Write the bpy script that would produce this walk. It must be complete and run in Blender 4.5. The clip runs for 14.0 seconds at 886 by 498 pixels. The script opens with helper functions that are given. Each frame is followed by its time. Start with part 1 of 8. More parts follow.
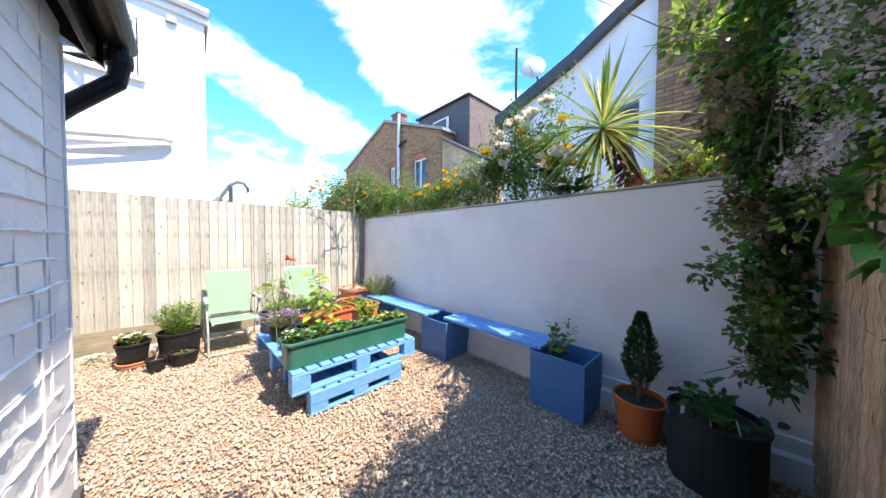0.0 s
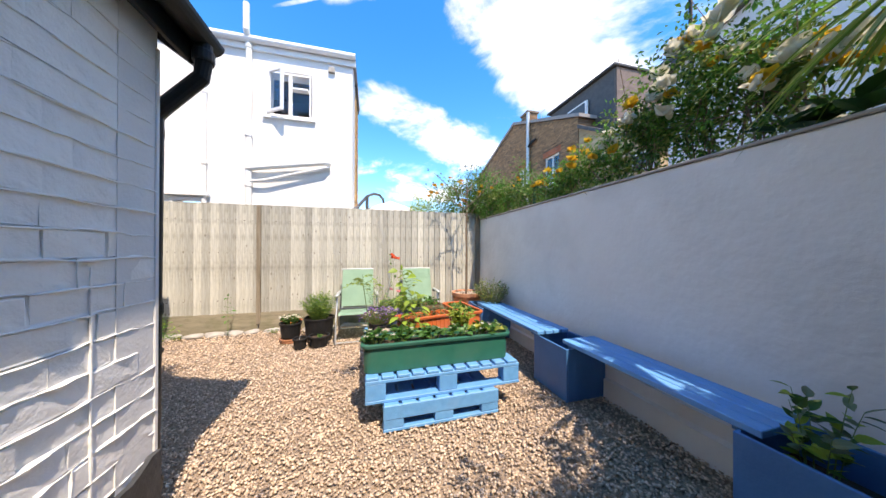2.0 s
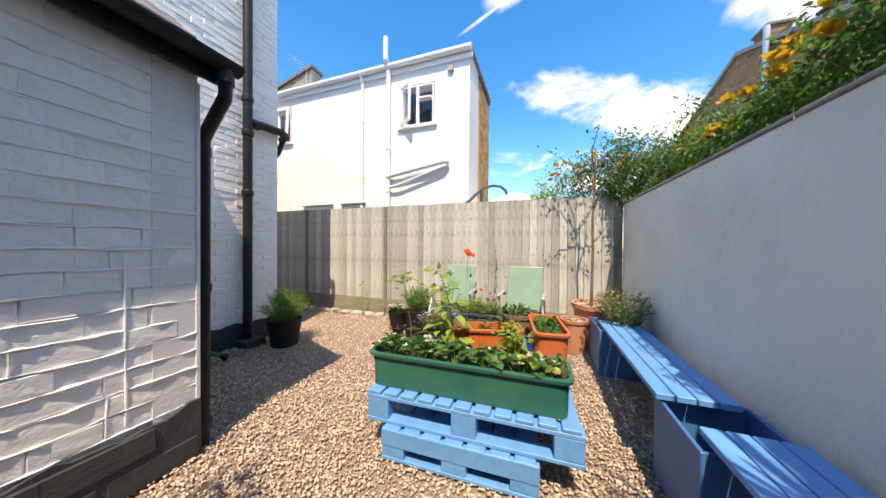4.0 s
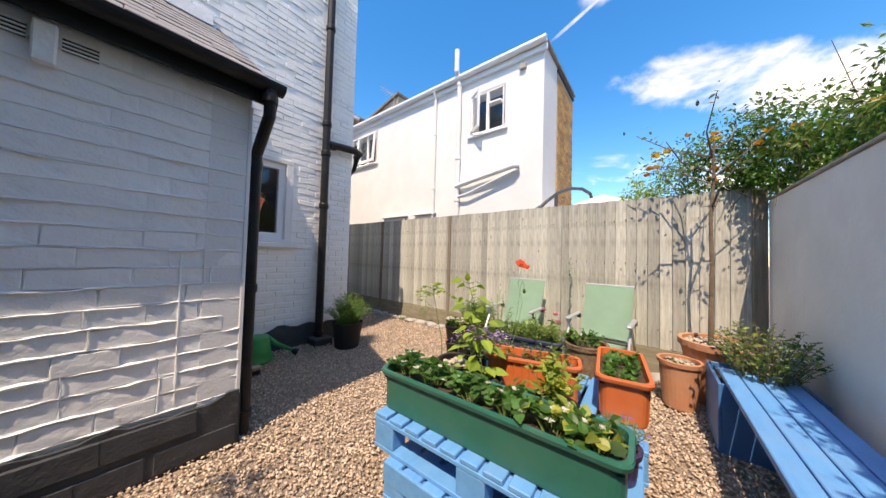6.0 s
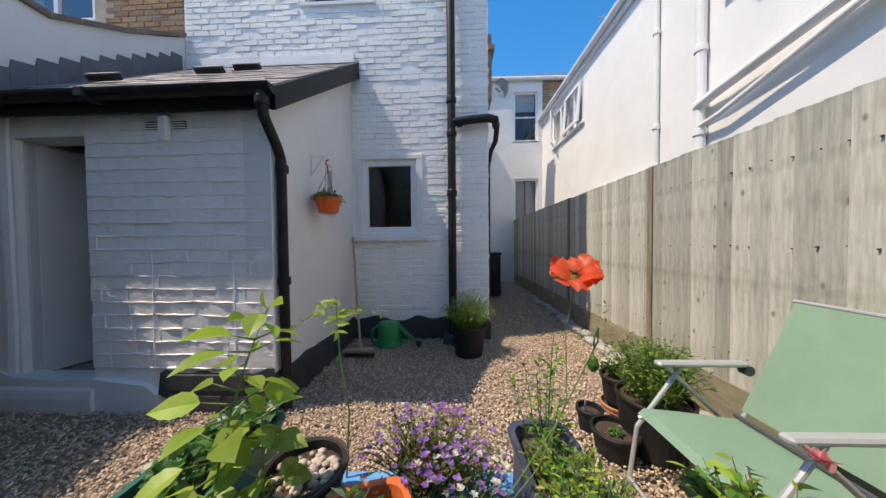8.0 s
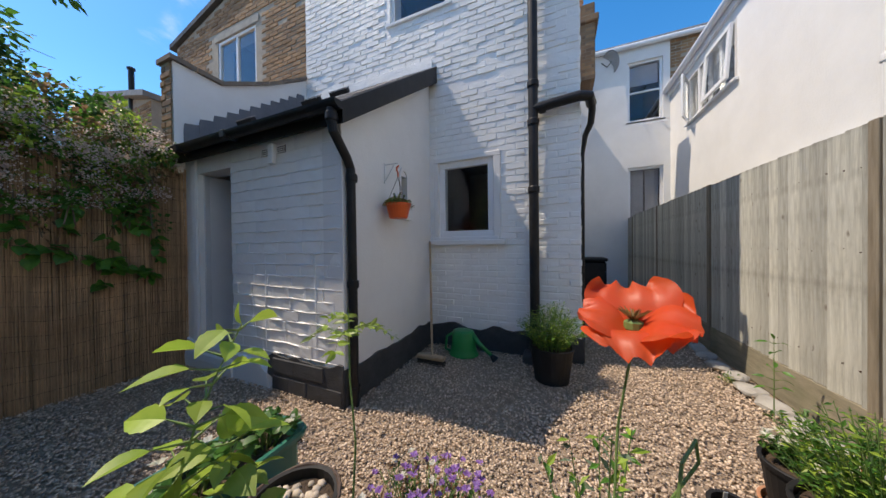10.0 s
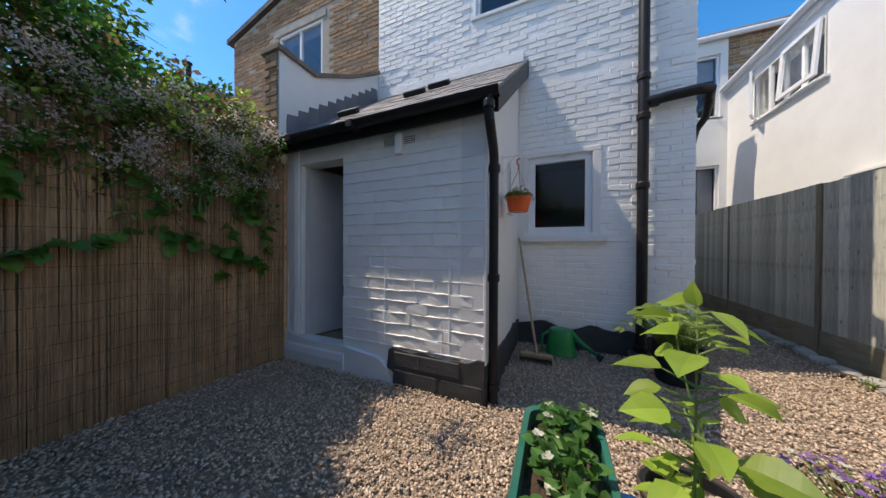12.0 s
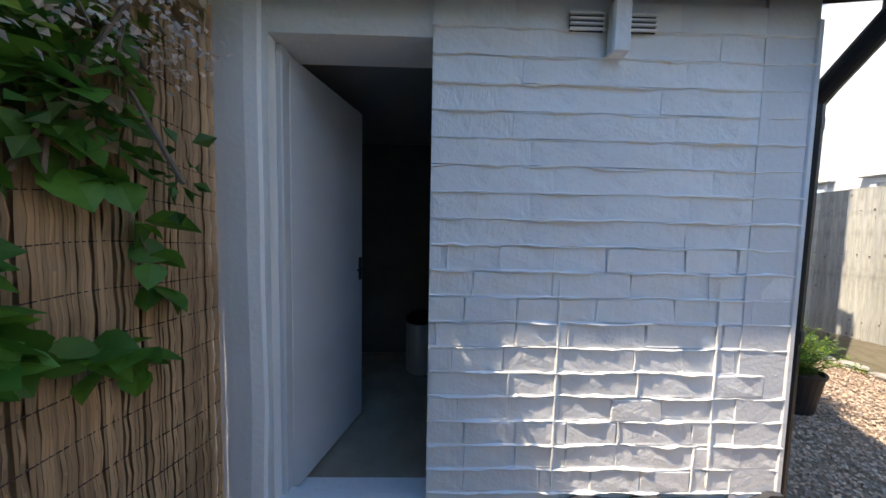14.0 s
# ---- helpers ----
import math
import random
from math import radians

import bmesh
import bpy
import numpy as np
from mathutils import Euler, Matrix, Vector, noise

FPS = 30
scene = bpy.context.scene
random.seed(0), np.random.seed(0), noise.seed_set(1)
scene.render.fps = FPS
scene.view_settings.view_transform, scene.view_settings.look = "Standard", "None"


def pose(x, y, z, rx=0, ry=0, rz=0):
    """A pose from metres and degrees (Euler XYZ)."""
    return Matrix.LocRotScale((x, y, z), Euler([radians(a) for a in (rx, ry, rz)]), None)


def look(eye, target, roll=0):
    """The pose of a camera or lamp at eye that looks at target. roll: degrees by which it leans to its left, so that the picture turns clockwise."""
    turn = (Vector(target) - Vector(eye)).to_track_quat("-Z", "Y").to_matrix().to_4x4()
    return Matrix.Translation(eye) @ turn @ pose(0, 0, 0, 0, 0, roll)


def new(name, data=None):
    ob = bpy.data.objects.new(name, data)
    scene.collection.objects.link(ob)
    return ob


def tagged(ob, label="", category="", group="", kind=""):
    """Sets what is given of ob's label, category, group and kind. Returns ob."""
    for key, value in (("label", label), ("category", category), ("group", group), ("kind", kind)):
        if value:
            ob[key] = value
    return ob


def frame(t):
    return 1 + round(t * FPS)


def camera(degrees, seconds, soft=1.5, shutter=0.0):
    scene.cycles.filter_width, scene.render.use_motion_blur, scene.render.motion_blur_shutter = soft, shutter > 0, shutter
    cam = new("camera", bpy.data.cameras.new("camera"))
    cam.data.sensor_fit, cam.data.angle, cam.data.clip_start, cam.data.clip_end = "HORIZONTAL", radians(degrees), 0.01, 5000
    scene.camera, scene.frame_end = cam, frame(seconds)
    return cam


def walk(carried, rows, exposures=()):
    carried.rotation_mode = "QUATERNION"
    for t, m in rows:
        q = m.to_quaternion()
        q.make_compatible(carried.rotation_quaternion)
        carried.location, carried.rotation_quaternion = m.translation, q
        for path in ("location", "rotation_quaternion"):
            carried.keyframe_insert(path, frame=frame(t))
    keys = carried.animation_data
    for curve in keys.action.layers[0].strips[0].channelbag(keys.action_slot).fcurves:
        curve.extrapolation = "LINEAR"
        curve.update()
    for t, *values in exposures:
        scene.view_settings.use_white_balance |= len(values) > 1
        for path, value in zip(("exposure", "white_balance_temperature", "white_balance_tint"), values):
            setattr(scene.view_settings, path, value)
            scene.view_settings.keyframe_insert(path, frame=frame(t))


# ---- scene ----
cam = camera(117.4, 14.0)
PATH = [
    (0, (0.492, 0.374, 1.407), (-0.965, 1.743, 1.346), 0.4),
    (0.5, (0.368, 0.524, 1.401), (-1.09, 1.891, 1.338), 0.4),
    (1, (0.293, 0.659, 1.371), (-1.242, 1.942, 1.351), 0.5),
    (1.5, (0.238, 0.737, 1.35), (-1.448, 1.813, 1.346), 0.3),
    (2, (0.153, 0.963, 1.264), (-1.779, 1.481, 1.273), 0.1),
    (2.5, (0.094, 1.32, 1.22), (-1.901, 1.192, 1.232), -0.5),
    (3, (-0.012, 1.727, 1.238), (-1.927, 1.15, 1.257), -0.6),
    (3.2, (-0.101, 1.763, 1.253), (-2.015, 1.182, 1.243), 0.1),
    (5.5, (-0.675, 2.201, 1.255), (-2.366, 1.14, 1.308), 0.9),
    (6, (-0.81, 2.138, 1.232), (-2.38, 0.903, 1.29), 1.6),
    (6.5, (-1.15, 2.112, 1.265), (-2.477, 0.614, 1.292), 1.2),
    (7, (-1.623, 2.124, 1.254), (-2.556, 0.355, 1.25), 0.5),
    (7.5, (-2.165, 2.034, 1.282), (-2.582, 0.08, 1.238), 0.1),
    (8, (-2.76, 1.935, 1.262), (-2.667, -0.063, 1.215), -0.5),
    (10.3, (-2.98, 1.633, 1.274), (-2.162, -0.189, 1.261), -0.3),
    (10.5, (-2.95, 1.663, 1.271), (-2.119, -0.157, 1.26), -0.1),
    (11, (-2.731, 1.849, 1.271), (-1.92, 0.021, 1.264), -0.2),
    (11.5, (-2.398, 1.977, 1.241), (-1.562, 0.16, 1.241), 0.1),
    (12, (-1.96, 2.027, 1.218), (-1.136, 0.205, 1.204), 0.3),
    (12.5, (-1.414, 1.917, 1.196), (-0.693, 0.052, 1.188), 0.5),
    (13, (-0.84, 1.76, 1.233), (-0.401, -0.191, 1.194), 0.9),
    (13.5, (-0.355, 1.455, 1.277), (-0.217, -0.539, 1.19), 2.0),
    (14, (0.016, 1.032, 1.372), (-0.019, -0.965, 1.259), 1.1),
]
walk(cam, [(t, look(eye, target, roll)) for t, eye, target, roll in PATH],
     exposures=[(0, 1.5, 7400, 18), (0.5, 1.2, 7400, 17), (1.5, 0.96, 7500, 17), (3.0, 0.83, 7900, 16), (5.5, 0.64, 8200, 18), (7.0, 0.5, 7700, 16), (8.2, 0.3, 7550, 14), (11.0, 0.2, 7500, 14), (13.0, 0.6, 7400, 13), (14.0, 1.12, 7450, 14)])

# ---- world, sun ----
SUN_WAY = Vector((1.32, 0.345, 2.29)).normalized()
world = bpy.data.worlds.new("sky")
scene.world = world
world.use_nodes = True


# banks of cloud: the ways to both ends, half length, half width, thickness
CLOUDS = [((-0.887, 0.0, 0.47), (-0.86, 0.38, 0.33), 0.2, 0.06, 0.85),
          ((-0.957, -0.1, 0.3), (-0.936, 0.3, 0.215), 0.27, 0.05, 0.45),
          ((-0.69, 0.34, 0.63), (-0.49, 0.72, 0.487), 0.24, 0.115, 0.95),
          ((-0.76, -0.26, 0.6), (-0.745, -0.1, 0.66), 0.09, 0.004, 0.12),
          ((-0.74, -0.1, 0.68), (-0.7, 0.05, 0.7), 0.09, 0.03, 0.3),
          ((-0.1, 0.85, 0.5), (0.5, 0.7, 0.5), 0.4, 0.12, 0.7)]


def build_sky():
    nt = world.node_tree
    n, l = nt.nodes, nt.links
    bg = n["Background"]
    bg.inputs["Strength"].default_value = 0.155
    sky = n.new("ShaderNodeTexSky")
    sky.sky_type, sky.sun_disc = "NISHITA", False
    sky.sun_elevation = math.asin(SUN_WAY.z)
    sky.sun_rotation = math.atan2(SUN_WAY.x, SUN_WAY.y)
    sky.altitude, sky.air_density, sky.dust_density, sky.ozone_density = 50, 1.0, 0.3, 2.5
    tc = n.new("ShaderNodeTexCoord")
    sep = n.new("ShaderNodeSeparateXYZ")
    l.new(tc.outputs["Generated"], sep.inputs[0])
    add = n.new("ShaderNodeMath")
    add.operation = "ADD"
    add.inputs[1].default_value = 0.18
    l.new(sep.outputs[2], add.inputs[0])
    comb = n.new("ShaderNodeCombineXYZ")
    for k in (0, 1):
        d = n.new("ShaderNodeMath")
        d.operation = "DIVIDE"
        l.new(sep.outputs[k], d.inputs[0])
        l.new(add.outputs[0], d.inputs[1])
        l.new(d.outputs[0], comb.inputs[k])
    comb.inputs[2].default_value = 8.3
    fleece = n.new("ShaderNodeTexNoise")
    fleece.inputs["Scale"].default_value, fleece.inputs["Detail"].default_value, fleece.inputs["Roughness"].default_value, fleece.inputs["Distortion"].default_value = 2.2, 9, 0.58, 0.35
    l.new(comb.outputs[0], fleece.inputs["Vector"])

    def along(way, middle, half):
        """How far the view lies from the bank's middle along one of its axes."""
        dot = n.new("ShaderNodeVectorMath")
        dot.operation = "DOT_PRODUCT"
        l.new(tc.outputs["Generated"], dot.inputs[0])
        dot.inputs[1].default_value = way
        ma = n.new("ShaderNodeMath")
        ma.operation = "MULTIPLY_ADD"
        ma.inputs[1].default_value, ma.inputs[2].default_value = 1 / half, -way.dot(middle) / half
        l.new(dot.outputs["Value"], ma.inputs[0])
        sq = n.new("ShaderNodeMath")
        sq.operation = "MULTIPLY"
        l.new(ma.outputs[0], sq.inputs[0])
        l.new(ma.outputs[0], sq.inputs[1])
        return sq.outputs[0]
    bank = None
    for a, b, half, width, thick in CLOUDS:
        a, b = Vector(a), Vector(b)
        mid, way = (a + b).normalized(), (b - a).normalized()
        other = mid.cross(way).normalized()
        q = n.new("ShaderNodeMath")
        q.operation = "ADD"
        l.new(along(way, mid, half), q.inputs[0])
        l.new(along(other, mid, width), q.inputs[1])
        one = n.new("ShaderNodeMapRange")
        one.interpolation_type = "SMOOTHSTEP"
        one.inputs[1].default_value, one.inputs[2].default_value, one.inputs[3].default_value, one.inputs[4].default_value = 0.0, 4.2, thick, -0.9
        l.new(q.outputs[0], one.inputs[0])
        if bank is None:
            bank = one.outputs[0]
        else:
            mx = n.new("ShaderNodeMath")
            mx.operation = "MAXIMUM"
            l.new(bank, mx.inputs[0])
            l.new(one.outputs[0], mx.inputs[1])
            bank = mx.outputs[0]
    total = n.new("ShaderNodeMath")
    total.operation = "MULTIPLY_ADD"
    total.inputs[1].default_value = 0.3
    l.new(bank, total.inputs[0])
    rough = n.new("ShaderNodeMath")
    rough.operation = "MULTIPLY_ADD"
    rough.inputs[1].default_value, rough.inputs[2].default_value = 1.7, -0.35
    l.new(fleece.outputs[0], rough.inputs[0])
    l.new(rough.outputs[0], total.inputs[2])
    both = n.new("ShaderNodeMapRange")
    both.interpolation_type = "SMOOTHSTEP"
    both.inputs[1].default_value, both.inputs[2].default_value, both.inputs[4].default_value = 0.5, 0.92, 0.93
    l.new(total.outputs[0], both.inputs[0])
    mix = n.new("ShaderNodeMix")
    mix.data_type = "RGBA"
    mix.inputs[7].default_value = (7.2, 7.4, 7.8, 1)
    l.new(both.outputs[0], mix.inputs[0])
    tint = n.new("ShaderNodeHueSaturation")
    tint.inputs["Saturation"].default_value = 1.4
    tint.inputs["Value"].default_value = 1.5
    l.new(sky.outputs[0], tint.inputs["Color"])
    l.new(tint.outputs[0], mix.inputs[6])
    l.new(mix.outputs[2], bg.inputs["Color"])


build_sky()
sun = new("sun", bpy.data.lights.new("sun", "SUN"))
sun.data.energy, sun.data.angle, sun.data.color = 3.9, radians(0.5), (1.0, 0.93, 0.82)
sun.matrix_world = look(SUN_WAY * 30, (0, 0, 0))


# ---- small tools ----
RND = random.Random(7)


def thing(name, loc=(0, 0, 0), label="", category="", group="", kind=""):
    ob = new(name)
    ob.location = loc
    ob.empty_display_size = 0.1
    return tagged(ob, label, category, group, kind)


def mesh_of(name, bm, material, smooth=False):
    me = bpy.data.meshes.new(name)
    bm.to_mesh(me)
    bm.free()
    for m in material if isinstance(material, (list, tuple)) else [material]:
        me.materials.append(m)
    if smooth:
        me.polygons.foreach_set("use_smooth", [True] * len(me.polygons))
    return me


def part(name, bm, material, parent=None, label="", smooth=False):
    """A mesh object in its parent's own coordinates."""
    ob = new(name, mesh_of(name, bm, material, smooth))
    ob.parent = parent
    return tagged(ob, label)


def raw_mesh(name, verts, faces, material, smooth=False, parent=None, kind=""):
    me = bpy.data.meshes.new(name)
    me.from_pydata(verts if isinstance(verts, list) else verts.tolist(), [], faces if isinstance(faces, list) else faces.tolist())
    me.materials.append(material)
    if smooth:
        me.polygons.foreach_set("use_smooth", [True] * len(me.polygons))
    me.update()
    ob = new(name, me)
    ob.parent = parent
    return tagged(ob, kind=kind)


def add_box(bm, x0, x1, y0, y1, z0, z1, bevel=0.0, m=None):
    res = bmesh.ops.create_cube(bm, size=1.0)
    vs = res["verts"]
    for v in vs:
        v.co = Vector((x0 + (v.co.x + 0.5) * (x1 - x0), y0 + (v.co.y + 0.5) * (y1 - y0), z0 + (v.co.z + 0.5) * (z1 - z0)))
    if bevel:
        es = list({e for v in vs for e in v.link_edges})
        out = bmesh.ops.bevel(bm, geom=es, offset=bevel, segments=1, affect="EDGES")
        vs = list({v for f in out["faces"] for v in f.verts})
    if m is not None:
        bmesh.ops.transform(bm, matrix=m, verts=vs)
    return vs


def box_bm(*a, bevel=0.0, m=None):
    bm = bmesh.new()
    add_box(bm, *a, bevel=bevel, m=m)
    return bm


def add_tube(bm, pts, r, n=8, caps=True):
    """A round tube along points; r may be a list."""
    pts = [Vector(p) for p in pts]
    rs = r if isinstance(r, (list, tuple)) else [r] * len(pts)
    rings, side = [], None
    for i, p in enumerate(pts):
        d = (pts[min(i + 1, len(pts) - 1)] - pts[max(i - 1, 0)]).normalized()
        if side is None:
            side = d.orthogonal().normalized()
        side = (side - d * side.dot(d)).normalized()
        up = d.cross(side)
        rings.append([bm.verts.new(p + (side * math.cos(a) + up * math.sin(a)) * rs[i]) for a in (k * math.tau / n for k in range(n))])
    for a, b in zip(rings, rings[1:]):
        for k in range(n):
            bm.faces.new((a[k], a[(k + 1) % n], b[(k + 1) % n], b[k]))
    if caps:
        bm.faces.new(rings[0][::-1])
        bm.faces.new(rings[-1])


def tube_bm(pts, r, n=8):
    bm = bmesh.new()
    add_tube(bm, pts, r, n)
    return bm


def lathe_bm(profile, n=24, cx=0.0, cy=0.0, wobble=0.0):
    """A turned shape from (radius, height) pairs."""
    bm = bmesh.new()
    rings = []
    for r, z in profile:
        rings.append([bm.verts.new((cx + r * (1 + wobble * math.sin(3 * a)) * math.cos(a), cy + r * (1 + wobble * math.cos(2 * a)) * math.sin(a), z)) for a in (k * math.tau / n for k in range(n))])
    for a, b in zip(rings, rings[1:]):
        for k in range(n):
            bm.faces.new((a[k], a[(k + 1) % n], b[(k + 1) % n], b[k]))
    bm.faces.new(rings[0][::-1])
    bm.faces.new(rings[-1])
    return bm


def poly_prism(bm, outline, axis, a, b):
    """An outline of 2D points drawn out along an axis from a to b."""
    def at(p, d):
        return {"x": (d, p[0], p[1]), "y": (p[0], d, p[1]), "z": (p[0], p[1], d)}[axis]
    lo = [bm.verts.new(at(p, a)) for p in outline]
    hi = [bm.verts.new(at(p, b)) for p in outline]
    bm.faces.new(lo)
    bm.faces.new(hi[::-1])
    n = len(outline)
    for k in range(n):
        bm.faces.new((lo[k], hi[k], hi[(k + 1) % n], lo[(k + 1) % n]))
    bmesh.ops.recalc_face_normals(bm, faces=bm.faces)


def wall_with_holes(bm, axis, a, b, u0, u1, z0, z1, holes):
    """A wall slab from a to b across axis, with rectangular holes (u0, u1, z0, z1)."""
    us = sorted({u0, u1, *[h[0] for h in holes], *[h[1] for h in holes]})
    zs = sorted({z0, z1, *[h[2] for h in holes], *[h[3] for h in holes]})
    us, zs = [u for u in us if u0 <= u <= u1], [z for z in zs if z0 <= z <= z1]
    solid = [[not any(h[0] < (us[i] + us[i + 1]) / 2 < h[1] and h[2] < (zs[j] + zs[j + 1]) / 2 < h[3] for h in holes) for j in range(len(zs) - 1)] for i in range(len(us) - 1)]
    cache = {}

    def vert(i, j, s):
        if (i, j, s) not in cache:
            d = b if s else a
            cache[i, j, s] = bm.verts.new((d, us[i], zs[j]) if axis == "x" else (us[i], d, zs[j]))
        return cache[i, j, s]

    def ok(i, j):
        return 0 <= i < len(us) - 1 and 0 <= j < len(zs) - 1 and solid[i][j]
    for i in range(len(us) - 1):
        for j in range(len(zs) - 1):
            if not solid[i][j]:
                continue
            for s in (0, 1):
                bm.faces.new([vert(i, j, s), vert(i + 1, j, s), vert(i + 1, j + 1, s), vert(i, j + 1, s)])
            for di, dj, e in ((-1, 0, ((i, j), (i, j + 1))), (1, 0, ((i + 1, j), (i + 1, j + 1))), (0, -1, ((i, j), (i + 1, j))), (0, 1, ((i, j + 1), (i + 1, j + 1)))):
                if not ok(i + di, j + dj):
                    (p, q), (r, s2) = e
                    bm.faces.new([vert(p, q, 0), vert(r, s2, 0), vert(r, s2, 1), vert(p, q, 1)])
    bmesh.ops.recalc_face_normals(bm, faces=bm.faces)


# ---- materials ----
def material(name, c1, c2, scale=6.0, rough=0.7, bump=0.15, fine=60.0, dirt=None, dirt_scale=1.5, dirt_amount=0.3, metal=0.0, vary=0.0, island=False,
             stretch=(1, 1, 1), spec=0.5, sheen=False, through_light=0.0, rough_vary=0.1):
    m = bpy.data.materials.new(name)
    m.use_nodes = True
    nt = m.node_tree
    n, l = nt.nodes, nt.links
    bsdf = n["Principled BSDF"]
    tc, mp = n.new("ShaderNodeTexCoord"), n.new("ShaderNodeMapping")
    l.new(tc.outputs["Object"], mp.inputs["Vector"])
    mp.inputs["Scale"].default_value = stretch
    n1 = n.new("ShaderNodeTexNoise")
    n1.inputs["Scale"].default_value, n1.inputs["Detail"].default_value, n1.inputs["Roughness"].default_value = scale, 5, 0.62
    l.new(mp.outputs[0], n1.inputs["Vector"])
    n2 = n.new("ShaderNodeTexNoise")
    n2.inputs["Scale"].default_value, n2.inputs["Detail"].default_value = fine, 4
    l.new(mp.outputs[0], n2.inputs["Vector"])
    ramp = n.new("ShaderNodeMapRange")
    ramp.inputs[1].default_value, ramp.inputs[2].default_value = 0.32, 0.68
    l.new(n1.outputs[0], ramp.inputs[0])
    mix = n.new("ShaderNodeMix")
    mix.data_type = "RGBA"
    mix.inputs[6].default_value, mix.inputs[7].default_value = (*c1, 1), (*c2, 1)
    l.new(ramp.outputs[0], mix.inputs[0])
    out = mix.outputs[2]
    if dirt:
        n3 = n.new("ShaderNodeTexNoise")
        n3.inputs["Scale"].default_value, n3.inputs["Detail"].default_value = dirt_scale, 6
        l.new(tc.outputs["Object"], n3.inputs["Vector"])
        r3 = n.new("ShaderNodeMapRange")
        r3.inputs[1].default_value, r3.inputs[2].default_value, r3.inputs[4].default_value = 0.5, 0.72, dirt_amount
        l.new(n3.outputs[0], r3.inputs[0])
        mx = n.new("ShaderNodeMix")
        mx.data_type = "RGBA"
        mx.inputs[7].default_value = (*dirt, 1)
        l.new(r3.outputs[0], mx.inputs[0])
        l.new(out, mx.inputs[6])
        out = mx.outputs[2]
    if vary:
        if island:
            src = n.new("ShaderNodeNewGeometry").outputs["Random Per Island"]
        else:
            src = n.new("ShaderNodeObjectInfo").outputs["Random"]
        mr = n.new("ShaderNodeMapRange")
        mr.inputs[3].default_value, mr.inputs[4].default_value = 1 - vary, 1 + vary
        l.new(src, mr.inputs[0])
        hs = n.new("ShaderNodeHueSaturation")
        l.new(mr.outputs[0], hs.inputs["Value"])
        l.new(out, hs.inputs["Color"])
        out = hs.outputs[0]
    l.new(out, bsdf.inputs["Base Color"])
    rr = n.new("ShaderNodeMapRange")
    rr.inputs[3].default_value, rr.inputs[4].default_value = max(0.02, rough - rough_vary), min(1, rough + rough_vary)
    l.new(n2.outputs[0], rr.inputs[0])
    l.new(rr.outputs[0], bsdf.inputs["Roughness"])
    bsdf.inputs["Metallic"].default_value = metal
    bsdf.inputs["Specular IOR Level"].default_value = spec
    if bump:
        add = n.new("ShaderNodeMath")
        add.operation = "MULTIPLY_ADD"
        add.inputs[1].default_value = 0.4
        l.new(n2.outputs[0], add.inputs[0])
        l.new(n1.outputs[0], add.inputs[2])
        b = n.new("ShaderNodeBump")
        b.inputs["Strength"].default_value, b.inputs["Distance"].default_value = bump, 0.02
        l.new(add.outputs[0], b.inputs["Height"])
        l.new(b.outputs[0], bsdf.inputs["Normal"])
    if through_light:
        tr = n.new("ShaderNodeBsdfTranslucent")
        l.new(out, tr.inputs["Color"])
        ms = n.new("ShaderNodeMixShader")
        ms.inputs[0].default_value = through_light
        l.new(bsdf.outputs[0], ms.inputs[1])
        l.new(tr.outputs[0], ms.inputs[2])
        l.new(ms.outputs[0], n["Material Output"].inputs["Surface"])
    return m


